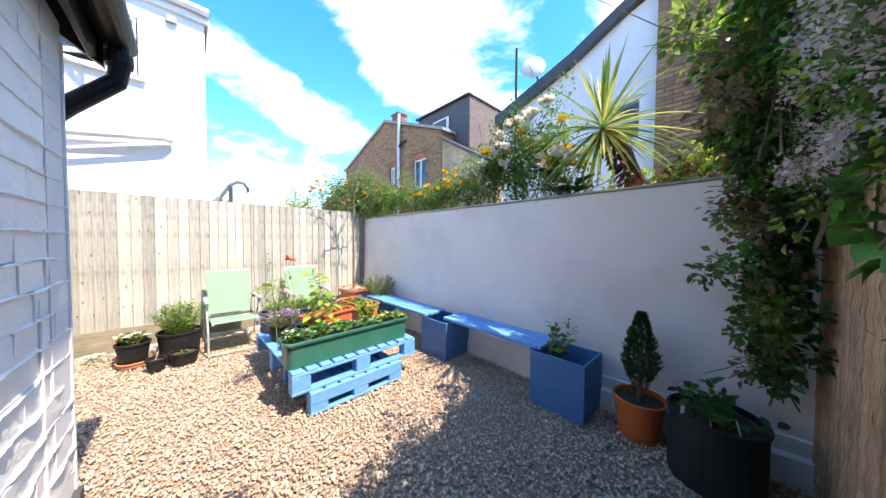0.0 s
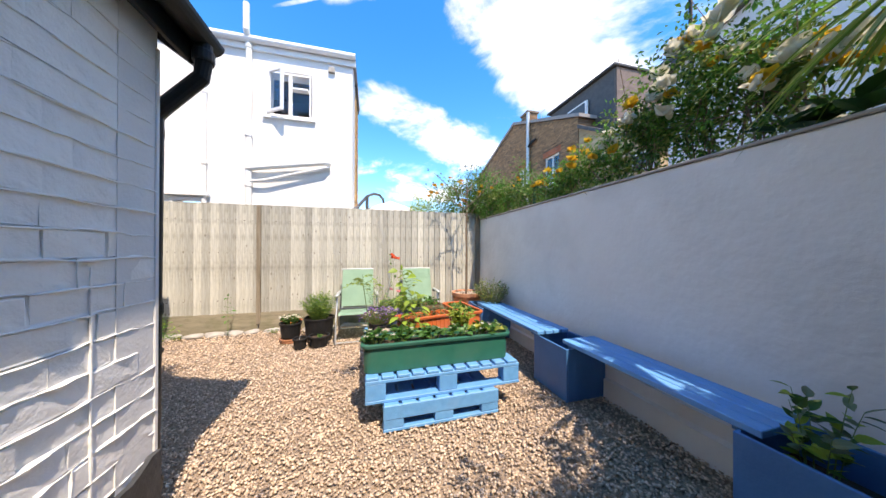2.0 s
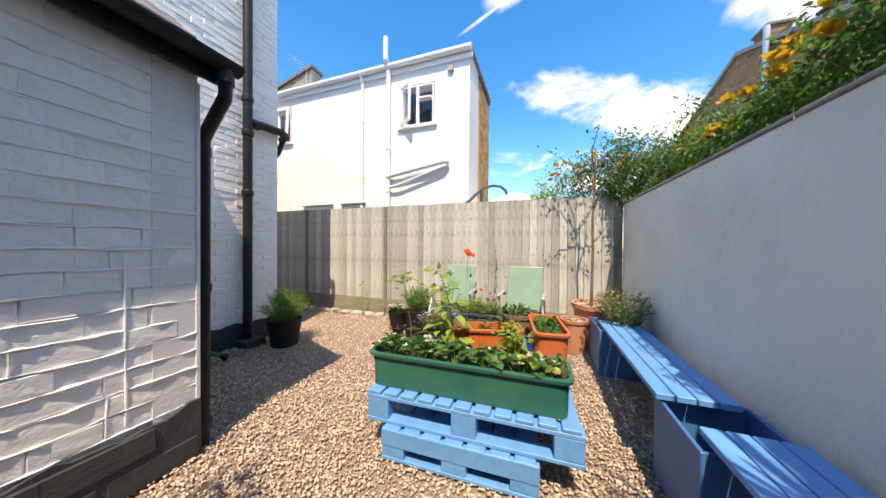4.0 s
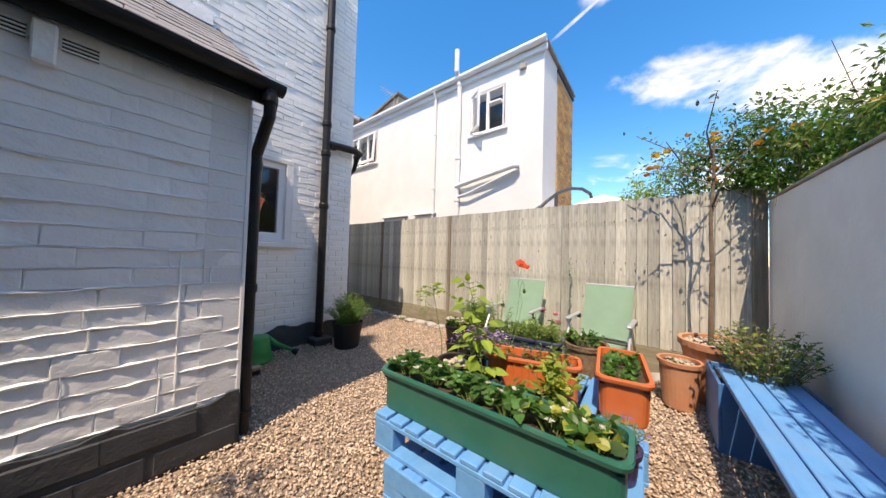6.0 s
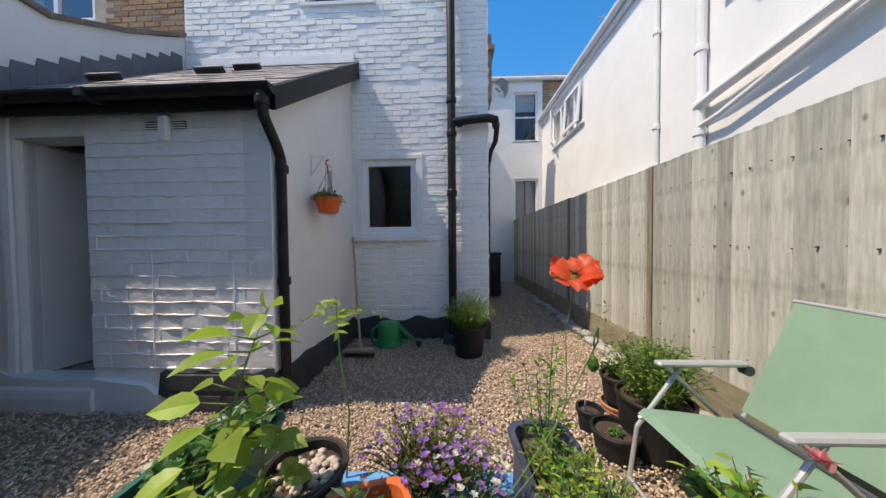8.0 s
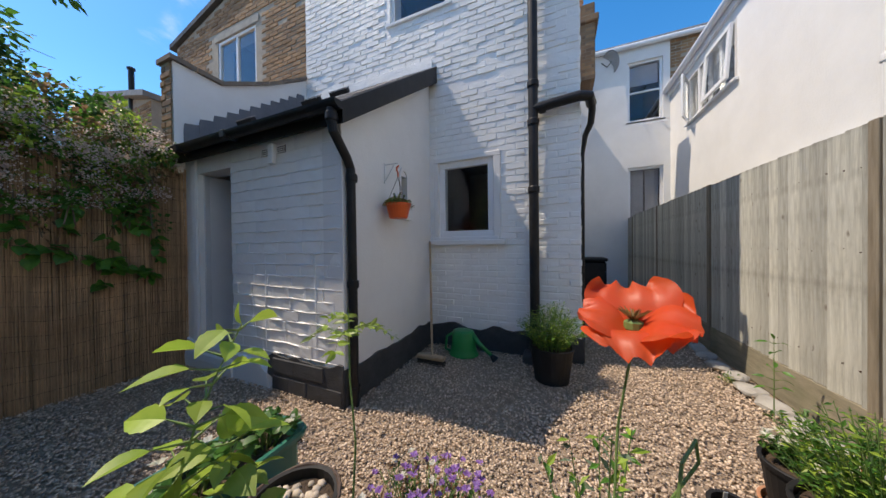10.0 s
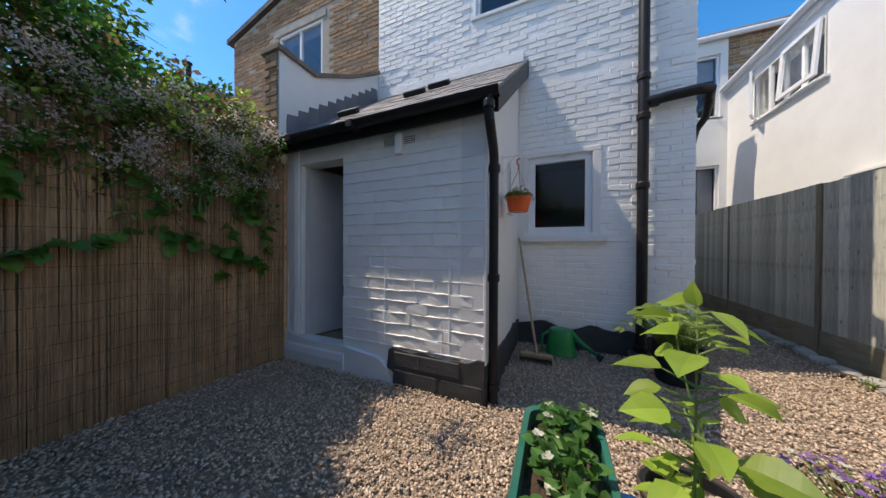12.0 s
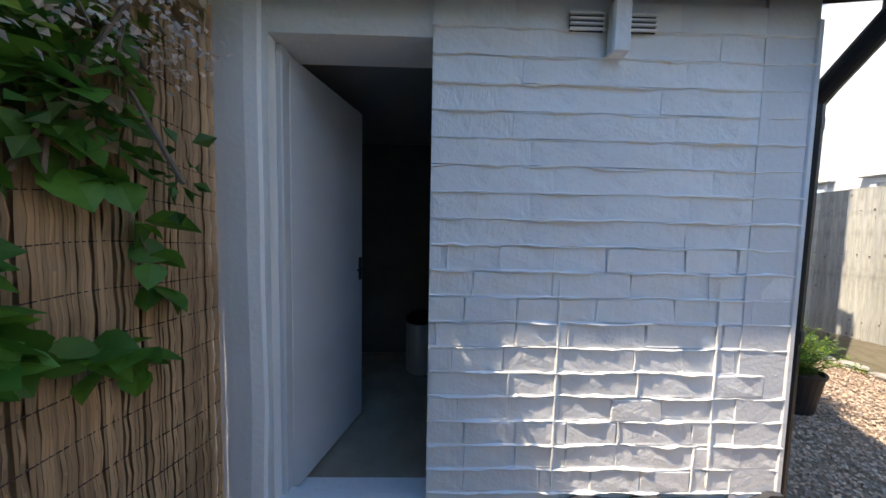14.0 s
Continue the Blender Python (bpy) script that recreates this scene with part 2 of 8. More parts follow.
def knotty(*a, **k):
    """Boards with dark round knots and rain streaks added to the grain."""
    m = material(*a, **k)
    n, l = m.node_tree.nodes, m.node_tree.links
    bsdf = n["Principled BSDF"]
    src = bsdf.inputs["Base Color"].links[0].from_socket
    tc, info = n.new("ShaderNodeTexCoord"), n.new("ShaderNodeObjectInfo")
    sep, comb = n.new("ShaderNodeSeparateXYZ"), n.new("ShaderNodeCombineXYZ")
    l.new(tc.outputs["Object"], sep.inputs[0])
    for axis, (out, scale) in enumerate(((1, 6.5), (2, 3.1))):
        ma = n.new("ShaderNodeMath")
        ma.operation = "MULTIPLY_ADD"
        ma.inputs[1].default_value = scale
        l.new(sep.outputs[out], ma.inputs[0])
        mm = n.new("ShaderNodeMath")
        mm.operation = "MULTIPLY"
        mm.inputs[1].default_value = 53.0 + 20 * axis
        l.new(info.outputs["Random"], mm.inputs[0])
        l.new(mm.outputs[0], ma.inputs[2])
        l.new(ma.outputs[0], comb.inputs[axis])
    v = n.new("ShaderNodeTexVoronoi")
    v.voronoi_dimensions = "2D"
    v.inputs["Scale"].default_value = 1.0
    l.new(comb.outputs[0], v.inputs["Vector"])
    mr = n.new("ShaderNodeMapRange")
    mr.inputs[1].default_value, mr.inputs[2].default_value, mr.inputs[3].default_value, mr.inputs[4].default_value = 0.02, 0.085, 0.7, 0.0
    l.new(v.outputs["Distance"], mr.inputs[0])
    pick = n.new("ShaderNodeMath")
    pick.operation = "GREATER_THAN"
    pick.inputs[1].default_value = 0.62
    l.new(v.outputs["Color"], pick.inputs[0])
    few = n.new("ShaderNodeMath")
    few.operation = "MULTIPLY"
    l.new(mr.outputs[0], few.inputs[0])
    l.new(pick.outputs[0], few.inputs[1])
    mx = n.new("ShaderNodeMix")
    mx.data_type = "RGBA"
    mx.inputs[7].default_value = (0.12, 0.09, 0.06, 1)
    l.new(few.outputs[0], mx.inputs[0])
    l.new(src, mx.inputs[6])
    l.new(mx.outputs[2], bsdf.inputs["Base Color"])
    return m


def leaf_mat(name, c1, c2, vary=0.35, rough=0.45):
    return material(name, c1, c2, scale=14, rough=rough, bump=0.0, vary=vary, island=True, through_light=0.48)


def glass_mat(name, tint=(0.9, 0.95, 1.0)):
    m = bpy.data.materials.new(name)
    m.use_nodes = True
    b = m.node_tree.nodes["Principled BSDF"]
    b.inputs["Base Color"].default_value = (*tint, 1)
    b.inputs["Roughness"].default_value = 0.02
    b.inputs["Transmission Weight"].default_value = 1.0
    b.inputs["IOR"].default_value = 1.45
    return m


WHITE_BRICK = material("white_painted_brick", (0.89, 0.89, 0.87), (0.85, 0.85, 0.83), 5, 0.5, 0.5, 34, (0.5, 0.5, 0.5), 2.2, 0.25, vary=0.04)
WHITE_RENDER = material("white_render", (0.78, 0.78, 0.77), (0.73, 0.73, 0.72), 2.5, 0.75, 0.3, 50, (0.55, 0.54, 0.5), 0.9, 0.2)
GARDEN_RENDER = material("painted_garden_wall", (0.82, 0.81, 0.78), (0.76, 0.75, 0.72), 1.6, 0.75, 0.9, 11, (0.46, 0.45, 0.42), 1.3, 0.35)
BLACK_PAINT = material("black_plinth_paint", (0.04, 0.043, 0.047), (0.06, 0.063, 0.068), 9, 0.6, 0.4, 60, (0.14, 0.14, 0.14), 5, 0.2, spec=0.3)
BLACK_PLASTIC = material("black_plastic_pipe", (0.01, 0.01, 0.011), (0.016, 0.016, 0.018), 12, 0.45, 0.05, 80, (0.05, 0.045, 0.045), 6, 0.2, spec=0.3)
FENCE_WOOD = knotty("weathered_fence_wood", (0.56, 0.555, 0.485), (0.36, 0.355, 0.305), 7, 0.8, 0.45, 55, (0.14, 0.125, 0.09), 5, 0.5, vary=0.27, stretch=(9, 9, 0.6))
FENCE_DARK = material("aged_fence_post_wood", (0.26, 0.22, 0.16), (0.16, 0.13, 0.09), 6, 0.85, 0.3, 50, vary=0.1, stretch=(5, 5, 0.5))
GRAVEL = material("gravel_stones", (0.43, 0.305, 0.215), (0.62, 0.5, 0.385), 25, 0.75, 0.1, 120, (0.38, 0.3, 0.23), 5, 0.45, vary=0.45, island=True)
GRAVEL_BED = material("gravel_bed", (0.31, 0.23, 0.165), (0.43, 0.335, 0.25), 70, 0.9, 1.0, 160, (0.22, 0.17, 0.12), 3, 0.4)
BLUE_PAINT = material("blue_painted_wood", (0.12, 0.36, 0.68), (0.09, 0.30, 0.60), 6, 0.5, 0.25, 60, (0.2, 0.34, 0.55), 6, 0.3, vary=0.06, stretch=(1, 3, 3))
BLUE_DARK = material("blue_painted_box_wood", (0.05, 0.19, 0.42), (0.04, 0.16, 0.36), 5, 0.5, 0.2, 60, (0.09, 0.18, 0.36), 3, 0.3)
GREEN_PLASTIC = material("green_trough_plastic", (0.015, 0.12, 0.085), (0.02, 0.145, 0.1), 8, 0.4, 0.06, 90, (0.1, 0.17, 0.13), 5, 0.25)
GREEN_BRIGHT = material("bright_green_plastic", (0.0, 0.24, 0.06), (0.005, 0.2, 0.05), 8, 0.35, 0.05, 90)
ORANGE_PLASTIC = material("orange_trough_plastic", (0.62, 0.14, 0.035), (0.54, 0.12, 0.03), 8, 0.45, 0.06, 90, (0.45, 0.2, 0.1), 5, 0.3)
TERRACOTTA = material("terracotta", (0.55, 0.25, 0.13), (0.48, 0.21, 0.11), 7, 0.8, 0.15, 70, (0.6, 0.42, 0.3), 4, 0.4)
BLACK_POT = material("black_pot_plastic", (0.012, 0.012, 0.013), (0.02, 0.02, 0.021), 9, 0.6, 0.06, 90, (0.06, 0.055, 0.05), 6, 0.2, spec=0.3)
SOIL = material("potting_soil", (0.05, 0.032, 0.02), (0.09, 0.06, 0.04), 30, 0.95, 1.0, 90)
SAGE_FABRIC = material("sage_green_mesh_fabric", (0.42, 0.62, 0.47), (0.38, 0.57, 0.43), 5, 0.85, 0.1, 300, through_light=0.12)
CHAIR_METAL = material("grey_chair_frame", (0.55, 0.56, 0.55), (0.48, 0.5, 0.5), 9, 0.35, 0.02, 90, metal=0.4)
SLATE = material("roof_slate", (0.19, 0.185, 0.19), (0.26, 0.245, 0.24), 9, 0.65, 0.3, 60, (0.33, 0.31, 0.29), 3, 0.4, vary=0.14)
LEAD = material("dark_lead", (0.11, 0.12, 0.14), (0.15, 0.16, 0.18), 5, 0.5, 0.3, 30)
UPVC = material("white_window_frame", (0.8, 0.81, 0.82), (0.76, 0.77, 0.78), 5, 0.3, 0.02, 60)
STOCK_BRICK = material("yellow_stock_brick", (0.42, 0.27, 0.14), (0.30, 0.19, 0.10), 6, 0.85, 0.4, 60, (0.14, 0.10, 0.07), 3, 0.5, vary=0.28)
STOCK_BRICK_JOINED = material("stock_brick_field", (0.36, 0.215, 0.11), (0.24, 0.14, 0.075), 6, 0.85, 0.4, 60, (0.14, 0.10, 0.07), 3, 0.5, vary=0.28, island=True)
# orange copy of the stock brick, lightened to carry sunlight on the pier
STOCK_SUNLIT = material("sunlit_orange_brick", (0.6, 0.36, 0.14), (0.42, 0.24, 0.1), 6, 0.85, 0.4, 60, (0.2, 0.13, 0.08), 3, 0.4, vary=0.25, island=True)
MORTAR = material("lime_mortar", (0.42, 0.37, 0.30), (0.34, 0.30, 0.25), 10, 0.9, 0.4, 80)
REED = material("reed_stalk", (0.5, 0.315, 0.17), (0.33, 0.2, 0.105), 9, 0.7, 0.15, 60, (0.17, 0.1, 0.05), 5, 0.4, vary=0.3, island=True, stretch=(1, 1, 0.3))
REED_BACK = material("reed_backing", (0.33, 0.21, 0.12), (0.22, 0.14, 0.08), 12, 0.9, 0.3, 60)
WIRE = material("rusty_wire", (0.09, 0.055, 0.04), (0.05, 0.035, 0.03), 20, 0.7, 0.0, 60)
BARK = material("bark", (0.22, 0.16, 0.11), (0.13, 0.09, 0.06), 15, 0.9, 0.5, 60)
LEAF_MID = leaf_mat("leaf_mid_green", (0.045, 0.125, 0.02), (0.08, 0.18, 0.035))
LEAF_DARK = leaf_mat("leaf_dark_green", (0.02, 0.07, 0.015), (0.04, 0.11, 0.02))
LEAF_LIME = leaf_mat("leaf_lime_green", (0.27, 0.42, 0.05), (0.38, 0.5, 0.08))
LEAF_OLIVE = leaf_mat("olive_leaf", (0.16, 0.24, 0.05), (0.24, 0.32, 0.08))
LEAF_GREY = leaf_mat("leaf_grey_green", (0.16, 0.22, 0.13), (0.22, 0.28, 0.17))
LEAF_YELLOW = leaf_mat("leaf_yellow_variegated", (0.45, 0.42, 0.07), (0.20, 0.34, 0.06))
LEAF_RUST = leaf_mat("leaf_rust_brown", (0.22, 0.10, 0.05), (0.32, 0.18, 0.08))
DRY_FLOWER = leaf_mat("faded_blossom", (0.7, 0.55, 0.48), (0.82, 0.72, 0.66), vary=0.2)
STEM = material("green_stem", (0.12, 0.2, 0.05), (0.16, 0.24, 0.07), 20, 0.6, 0.0, 60)
PETAL_WHITE = leaf_mat("white_petals", (0.8, 0.78, 0.7), (0.75, 0.72, 0.55), vary=0.08)
PETAL_YELLOW = leaf_mat("yellow_petals", (0.8, 0.55, 0.05), (0.75, 0.42, 0.04), vary=0.15)
PETAL_PURPLE = leaf_mat("purple_petals", (0.3, 0.14, 0.44), (0.42, 0.24, 0.58), vary=0.2)
PETAL_PINK = leaf_mat("pink_petals", (0.8, 0.3, 0.36), (0.8, 0.42, 0.45), vary=0.1)
PETAL_RED = leaf_mat("poppy_petals", (0.85, 0.09, 0.02), (0.8, 0.13, 0.04), vary=0.05)
BERRY = leaf_mat("orange_berries", (0.75, 0.3, 0.02), (0.7, 0.4, 0.03), vary=0.2)
GLASS = glass_mat("window_glass")
# interior walls, with the dimness of unlit rooms put into the colour
ROOM_GLOOM = material("room_gloom_wall", (0.12, 0.115, 0.11), (0.16, 0.155, 0.15), 3, 0.9, 0.1, 40)
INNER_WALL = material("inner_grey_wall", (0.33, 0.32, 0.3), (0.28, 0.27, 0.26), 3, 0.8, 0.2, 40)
FLOOR_TAN = material("worn_tan_floor", (0.42, 0.34, 0.25), (0.3, 0.235, 0.17), 4, 0.7, 0.15, 50, (0.2, 0.16, 0.12), 2, 0.4)
CONCRETE = material("concrete", (0.42, 0.40, 0.36), (0.32, 0.30, 0.27), 6, 0.9, 0.4, 60, (0.2, 0.19, 0.16), 3, 0.4)
DOOR_PAINT = material("grey_white_door_paint", (0.62, 0.63, 0.64), (0.56, 0.57, 0.58), 3, 0.45, 0.1, 40)
WOOD_HANDLE = material("broom_handle_wood", (0.42, 0.3, 0.18), (0.34, 0.24, 0.15), 9, 0.6, 0.1, 60, stretch=(4, 4, 1))


def brick_wall_mat(name, c1, c2, mortar, scale=1.0):
    """Brick courses for walls that stay far off."""
    m = bpy.data.materials.new(name)
    m.use_nodes = True
    n, l = m.node_tree.nodes, m.node_tree.links
    tc, mp = n.new("ShaderNodeTexCoord"), n.new("ShaderNodeMapping")
    mp.inputs["Rotation"].default_value = (radians(90), 0, 0)
    l.new(tc.outputs["Object"], mp.inputs[0])
    b = n.new("ShaderNodeTexBrick")
    b.inputs["Color1"].default_value, b.inputs["Color2"].default_value, b.inputs["Mortar"].default_value = (*c1, 1), (*c2, 1), (*mortar, 1)
    b.inputs["Scale"].default_value, b.inputs["Mortar Size"].default_value = 1.0, 0.006
    b.inputs["Brick Width"].default_value, b.inputs["Row Height"].default_value = 0.225, 0.075
    l.new(mp.outputs[0], b.inputs["Vector"])
    nz = n.new("ShaderNodeTexNoise")
    nz.inputs["Scale"].default_value, nz.inputs["Detail"].default_value = 1.2, 8
    l.new(tc.outputs["Object"], nz.inputs["Vector"])
    mr = n.new("ShaderNodeMapRange")
    mr.inputs[1].default_value, mr.inputs[2].default_value, mr.inputs[3].default_value, mr.inputs[4].default_value = 0.3, 0.7, 0.6, 1.3
    l.new(nz.outputs[0], mr.inputs[0])
    hs = n.new("ShaderNodeHueSaturation")
    l.new(mr.outputs[0], hs.inputs["Value"])
    l.new(b.outputs["Color"], hs.inputs["Color"])
    l.new(hs.outputs[0], n["Principled BSDF"].inputs["Base Color"])
    n["Principled BSDF"].inputs["Roughness"].default_value = 0.9
    bp = n.new("ShaderNodeBump")
    bp.inputs["Strength"].default_value, bp.inputs["Distance"].default_value = 0.5, 0.01
    l.new(b.outputs["Fac"], bp.inputs["Height"])
    bp.invert = True
    l.new(bp.outputs[0], n["Principled BSDF"].inputs["Normal"])
    return m


STOCK_FAR = brick_wall_mat("far_stock_brick", (0.27, 0.16, 0.085), (0.12, 0.072, 0.045), (0.17, 0.13, 0.09))
RED_BRICK = brick_wall_mat("red_rubbed_brick", (0.45, 0.13, 0.06), (0.38, 0.11, 0.05), (0.3, 0.2, 0.14))


# ---- the setting ----
FENCE_X, FENCE_TOP = -4.61, 1.97
GARDEN_WALL_Y = 2.96
HOUSE_Y, HOUSE_CORNER = -1.6, -3.19
EXT_X = -1.4
REED_X = 0.83


def structure(name, bm, m, smooth=False):
    return tagged(part(name, bm, m, smooth=smooth), kind="structure")


def ground():
    bm = bmesh.new()
    xs = [-400, -60, -20] + [-8 + 0.5 * i for i in range(24)] + [20, 60, 400]
    ys = [-400, -60, -20] + [-12 + 0.5 * i for i in range(34)] + [20, 60, 400]
    g = [[bm.verts.new((x, y, -0.02 + 0.012 * noise.noise((x * 1.3, y * 1.3, 0)))) for x in xs] for y in ys]
    for j in range(len(ys) - 1):
        for i in range(len(xs) - 1):
            bm.faces.new((g[j][i], g[j][i + 1], g[j + 1][i + 1], g[j + 1][i]))
    structure("ground", bm, GRAVEL_BED)


def gravel():
    """Loose stones over the bed, one scattered object."""
    rng = np.random.default_rng(5)
    ico = bmesh.new()
    bmesh.ops.create_icosphere(ico, subdivisions=1, radius=1.0)
    base = np.array([v.co for v in ico.verts])
    tri = np.array([[v.index for v in f.verts] for f in ico.faces])
    ico.free()
    spots = []
    for x0, x1, y0, y1, per in ((-4.5, 1.0, -0.2, 3.0, 3500), (-4.5, -1.35, -1.7, -0.2, 3200), (-4.5, -3.15, -4.5, -1.7, 1800)):
        k = int((x1 - x0) * (y1 - y0) * per)
        spots.append(np.column_stack([rng.uniform(x0, x1, k), rng.uniform(y0, y1, k)]))
    p = np.vstack(spots)
    inside = ((p[:, 0] > EXT_X - 0.02) & (p[:, 1] < 0.02))
    p = p[~inside]
    k = len(p)
    size = rng.uniform(0.005, 0.0112, k)
    v = base[None] * (1 + rng.uniform(-0.22, 0.22, (k, len(base), 1)))
    v = v * np.stack([rng.uniform(0.8, 1.35, k), rng.uniform(0.7, 1.1, k), rng.uniform(0.45, 0.8, k)], 1)[:, None]
    a = rng.uniform(0, math.tau, k)
    ca, sa = np.cos(a)[:, None], np.sin(a)[:, None]
    tilt = rng.uniform(-0.5, 0.5, k)[:, None]
    x, y, z = v[..., 0], v[..., 1], v[..., 2]
    z, x = z * np.cos(tilt) + x * np.sin(tilt), x * np.cos(tilt) - z * np.sin(tilt)
    v = np.stack([x * ca - y * sa, x * sa + y * ca, z], -1) * size[:, None, None]
    h = -0.006 + rng.uniform(0, 0.012, k)
    bank = np.clip((-p[:, 0] - 4.0) / 0.5, 0, 1) * 0.03
    v += np.stack([p[:, 0], p[:, 1], h + bank], 1)[:, None]
    f = (tri[None] + (np.arange(k) * len(base))[:, None, None]).reshape(-1, 3)
    me = bpy.data.meshes.new("gravel")
    me.vertices.add(k * len(base))
    me.vertices.foreach_set("co", v.reshape(-1).astype(np.float32))
    me.loops.add(len(f) * 3)
    me.loops.foreach_set("vertex_index", f.reshape(-1).astype(np.int32))
    me.polygons.add(len(f))
    me.polygons.foreach_set("loop_start", (np.arange(len(f)) * 3).astype(np.int32))
    me.update(calc_edges=True)
    me.materials.append(GRAVEL)
    tagged(new("gravel", me), "loose beige and brown pea gravel covering the yard", "gravel", kind="stuff")


def house_walls():
    bm = bmesh.new()
    wall_with_holes(bm, "y", HOUSE_Y - 0.3, HOUSE_Y, HOUSE_CORNER + 0.3, 0.86, -0.1, 5.6, [(-2.25, -1.53, 1.40, 2.36), (-1.68, -0.80, 4.42, 5.35)])
    structure("wall_house_rear", bm, WHITE_BRICK)
    bm = bmesh.new()
    add_box(bm, HOUSE_CORNER, HOUSE_CORNER + 0.3, -7.4, HOUSE_Y, -0.1, 5.6)
    structure("wall_house_side", bm, WHITE_BRICK)
    bm = bmesh.new()
    add_box(bm, -2.9, 0.86, -7.4, -1.9, 5.48, 5.58)
    structure("roof_house", bm, SLATE)
    # closing walls added inside the house, indoor shade put into their colour
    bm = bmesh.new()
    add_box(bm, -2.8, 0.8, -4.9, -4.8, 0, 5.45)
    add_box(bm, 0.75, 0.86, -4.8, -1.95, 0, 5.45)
    structure("wall_inner", bm, ROOM_GLOOM)


def extension():
    bm = bmesh.new()
    wall_with_holes(bm, "y", -0.2, -0.012, EXT_X + 0.2, 0.86, -0.1, 2.27, [(0.05, 0.66, 0.2, 2.10)])
    structure("wall_extension_front", bm, WHITE_BRICK)
    bm = bmesh.new()
    out = [(HOUSE_Y, -0.1), (0.0, -0.1), (0.0, 2.28), (HOUSE_Y, 3.56)]
    side = bmesh.new()
    # the slanted side wall, with its narrow round-headed slit window left open
    wall_with_holes(side, "x", EXT_X, EXT_X + 0.2, HOUSE_Y, 0.0, -0.1, 3.6, [(-0.98, -0.86, 1.62, 2.05)])
    bmesh.ops.bisect_plane(side, geom=side.verts[:] + side.edges[:] + side.faces[:], plane_co=(0, 0.0, 2.28), plane_no=Vector((0, 1.28, 1.6)).normalized(), clear_outer=True)
    edges = [e for e in side.edges if e.is_boundary]
    bmesh.ops.edgenet_fill(side, edges=edges)
    structure("wall_extension_side", side, WHITE_RENDER)
    bm.free()
    bm = box_bm(EXT_X + 0.2, 0.86, -1.55, -0.2, 0.14, 0.2)
    structure("floor", bm, FLOOR_TAN)
    bm = bmesh.new()
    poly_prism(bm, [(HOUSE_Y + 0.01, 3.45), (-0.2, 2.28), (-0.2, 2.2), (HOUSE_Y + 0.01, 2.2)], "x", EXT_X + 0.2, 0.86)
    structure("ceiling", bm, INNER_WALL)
    bm = box_bm(0.86, 1.05, HOUSE_Y, 0.02, -0.1, 3.05)
    structure("wall_party", bm, WHITE_RENDER)
    # sheet over the outhouse's rear wall, the shade in there put into its colour
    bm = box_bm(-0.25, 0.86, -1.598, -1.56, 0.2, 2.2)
    structure("wall_extension_inner", bm, ROOM_GLOOM)


def garden_wall():
    bm = bmesh.new()
    add_box(bm, FENCE_X + 0.02, 1.1, GARDEN_WALL_Y, GARDEN_WALL_Y + 0.22, -0.1, 1.83, 0.01)
    structure("wall_garden", bm, GARDEN_RENDER)
    bm = bmesh.new()
    xs = [FENCE_X + 0.03 + 0.12 * i for i in range(47)]
    rows = []
    for x in xs:
        q = 0.012 * noise.noise((x * 2.3, 0, 0))
        rows.append([bm.verts.new(p) for p in ((x, GARDEN_WALL_Y + 0.01, 0.27 + q), (x, GARDEN_WALL_Y - 0.018 + q * 0.4, 0.262 + q), (x, GARDEN_WALL_Y - 0.022, 0.17), (x, GARDEN_WALL_Y - 0.05 + q, 0.155 + q), (x, GARDEN_WALL_Y - 0.055 + q, -0.05))])
    for a, b in zip(rows, rows[1:]):
        for k in range(4):
            bm.faces.new((a[k], b[k], b[k + 1], a[k + 1]))
    bmesh.ops.recalc_face_normals(bm, faces=bm.faces)
    structure("wall_footing", bm, GARDEN_RENDER)
    structure("wall_coping", box_bm(FENCE_X + 0.02, 1.1, GARDEN_WALL_Y - 0.012, GARDEN_WALL_Y + 0.24, 1.832, 1.85, bevel=0.004), CONCRETE)


def fence_rough():
    bm = box_bm(FENCE_X - 0.04, FENCE_X - 0.02, -8, 3.0, 0, FENCE_TOP - 0.02)
    structure("fence_backing", bm, FENCE_DARK)


def neighbour():
    bm = bmesh.new()
    wall_with_holes(bm, "x", -5.8, -5.5, -8.5, 0.6, 0, 5.05, [(-0.88, -0.15, 3.77, 4.6), (-5.68, -4.02, 3.84, 4.74), (-2.33, -1.87, 1.32, 2.15), (-3.48, -2.77, 1.32, 2.15)])
    add_box(bm, -6.27, -5.8, 0.3, 0.6, 0, 5.05)
    structure("wall_neighbour", bm, WHITE_RENDER)


ground()
gravel()
house_walls()
extension()
garden_wall()
neighbour()


# ---- painted brickwork and the extension ----
def brick_block(w, h, d, r, seed):
    """One hand-made brick face with worn edges, its back at y = 0."""
    rr = random.Random(seed)
    bm = bmesh.new()
    j = lambda s: rr.uniform(-s, s)
    back = [bm.verts.new((x, -0.01, z)) for x, z in ((0, 0), (w, 0), (w, h), (0, h))]
    mid = [bm.verts.new((x + j(0.002), (d - r if z else d) + j(0.001), z + j(0.002))) for x, z in ((0, 0), (w, 0), (w, h), (0, h))]
    top = [bm.verts.new((x + j(0.003), d + j(0.0025), z + j(0.003))) for x, z in ((r, r), (w - r, r), (w - r, h - r), (r, h - r))]
    for a, b in ((back, mid), (mid, top)):
        for k in range(4):
            bm.faces.new((a[k], a[(k + 1) % 4], b[(k + 1) % 4], b[k]))
    bm.faces.new(top)
    bmesh.ops.recalc_face_normals(bm, faces=bm.faces)
    return bm


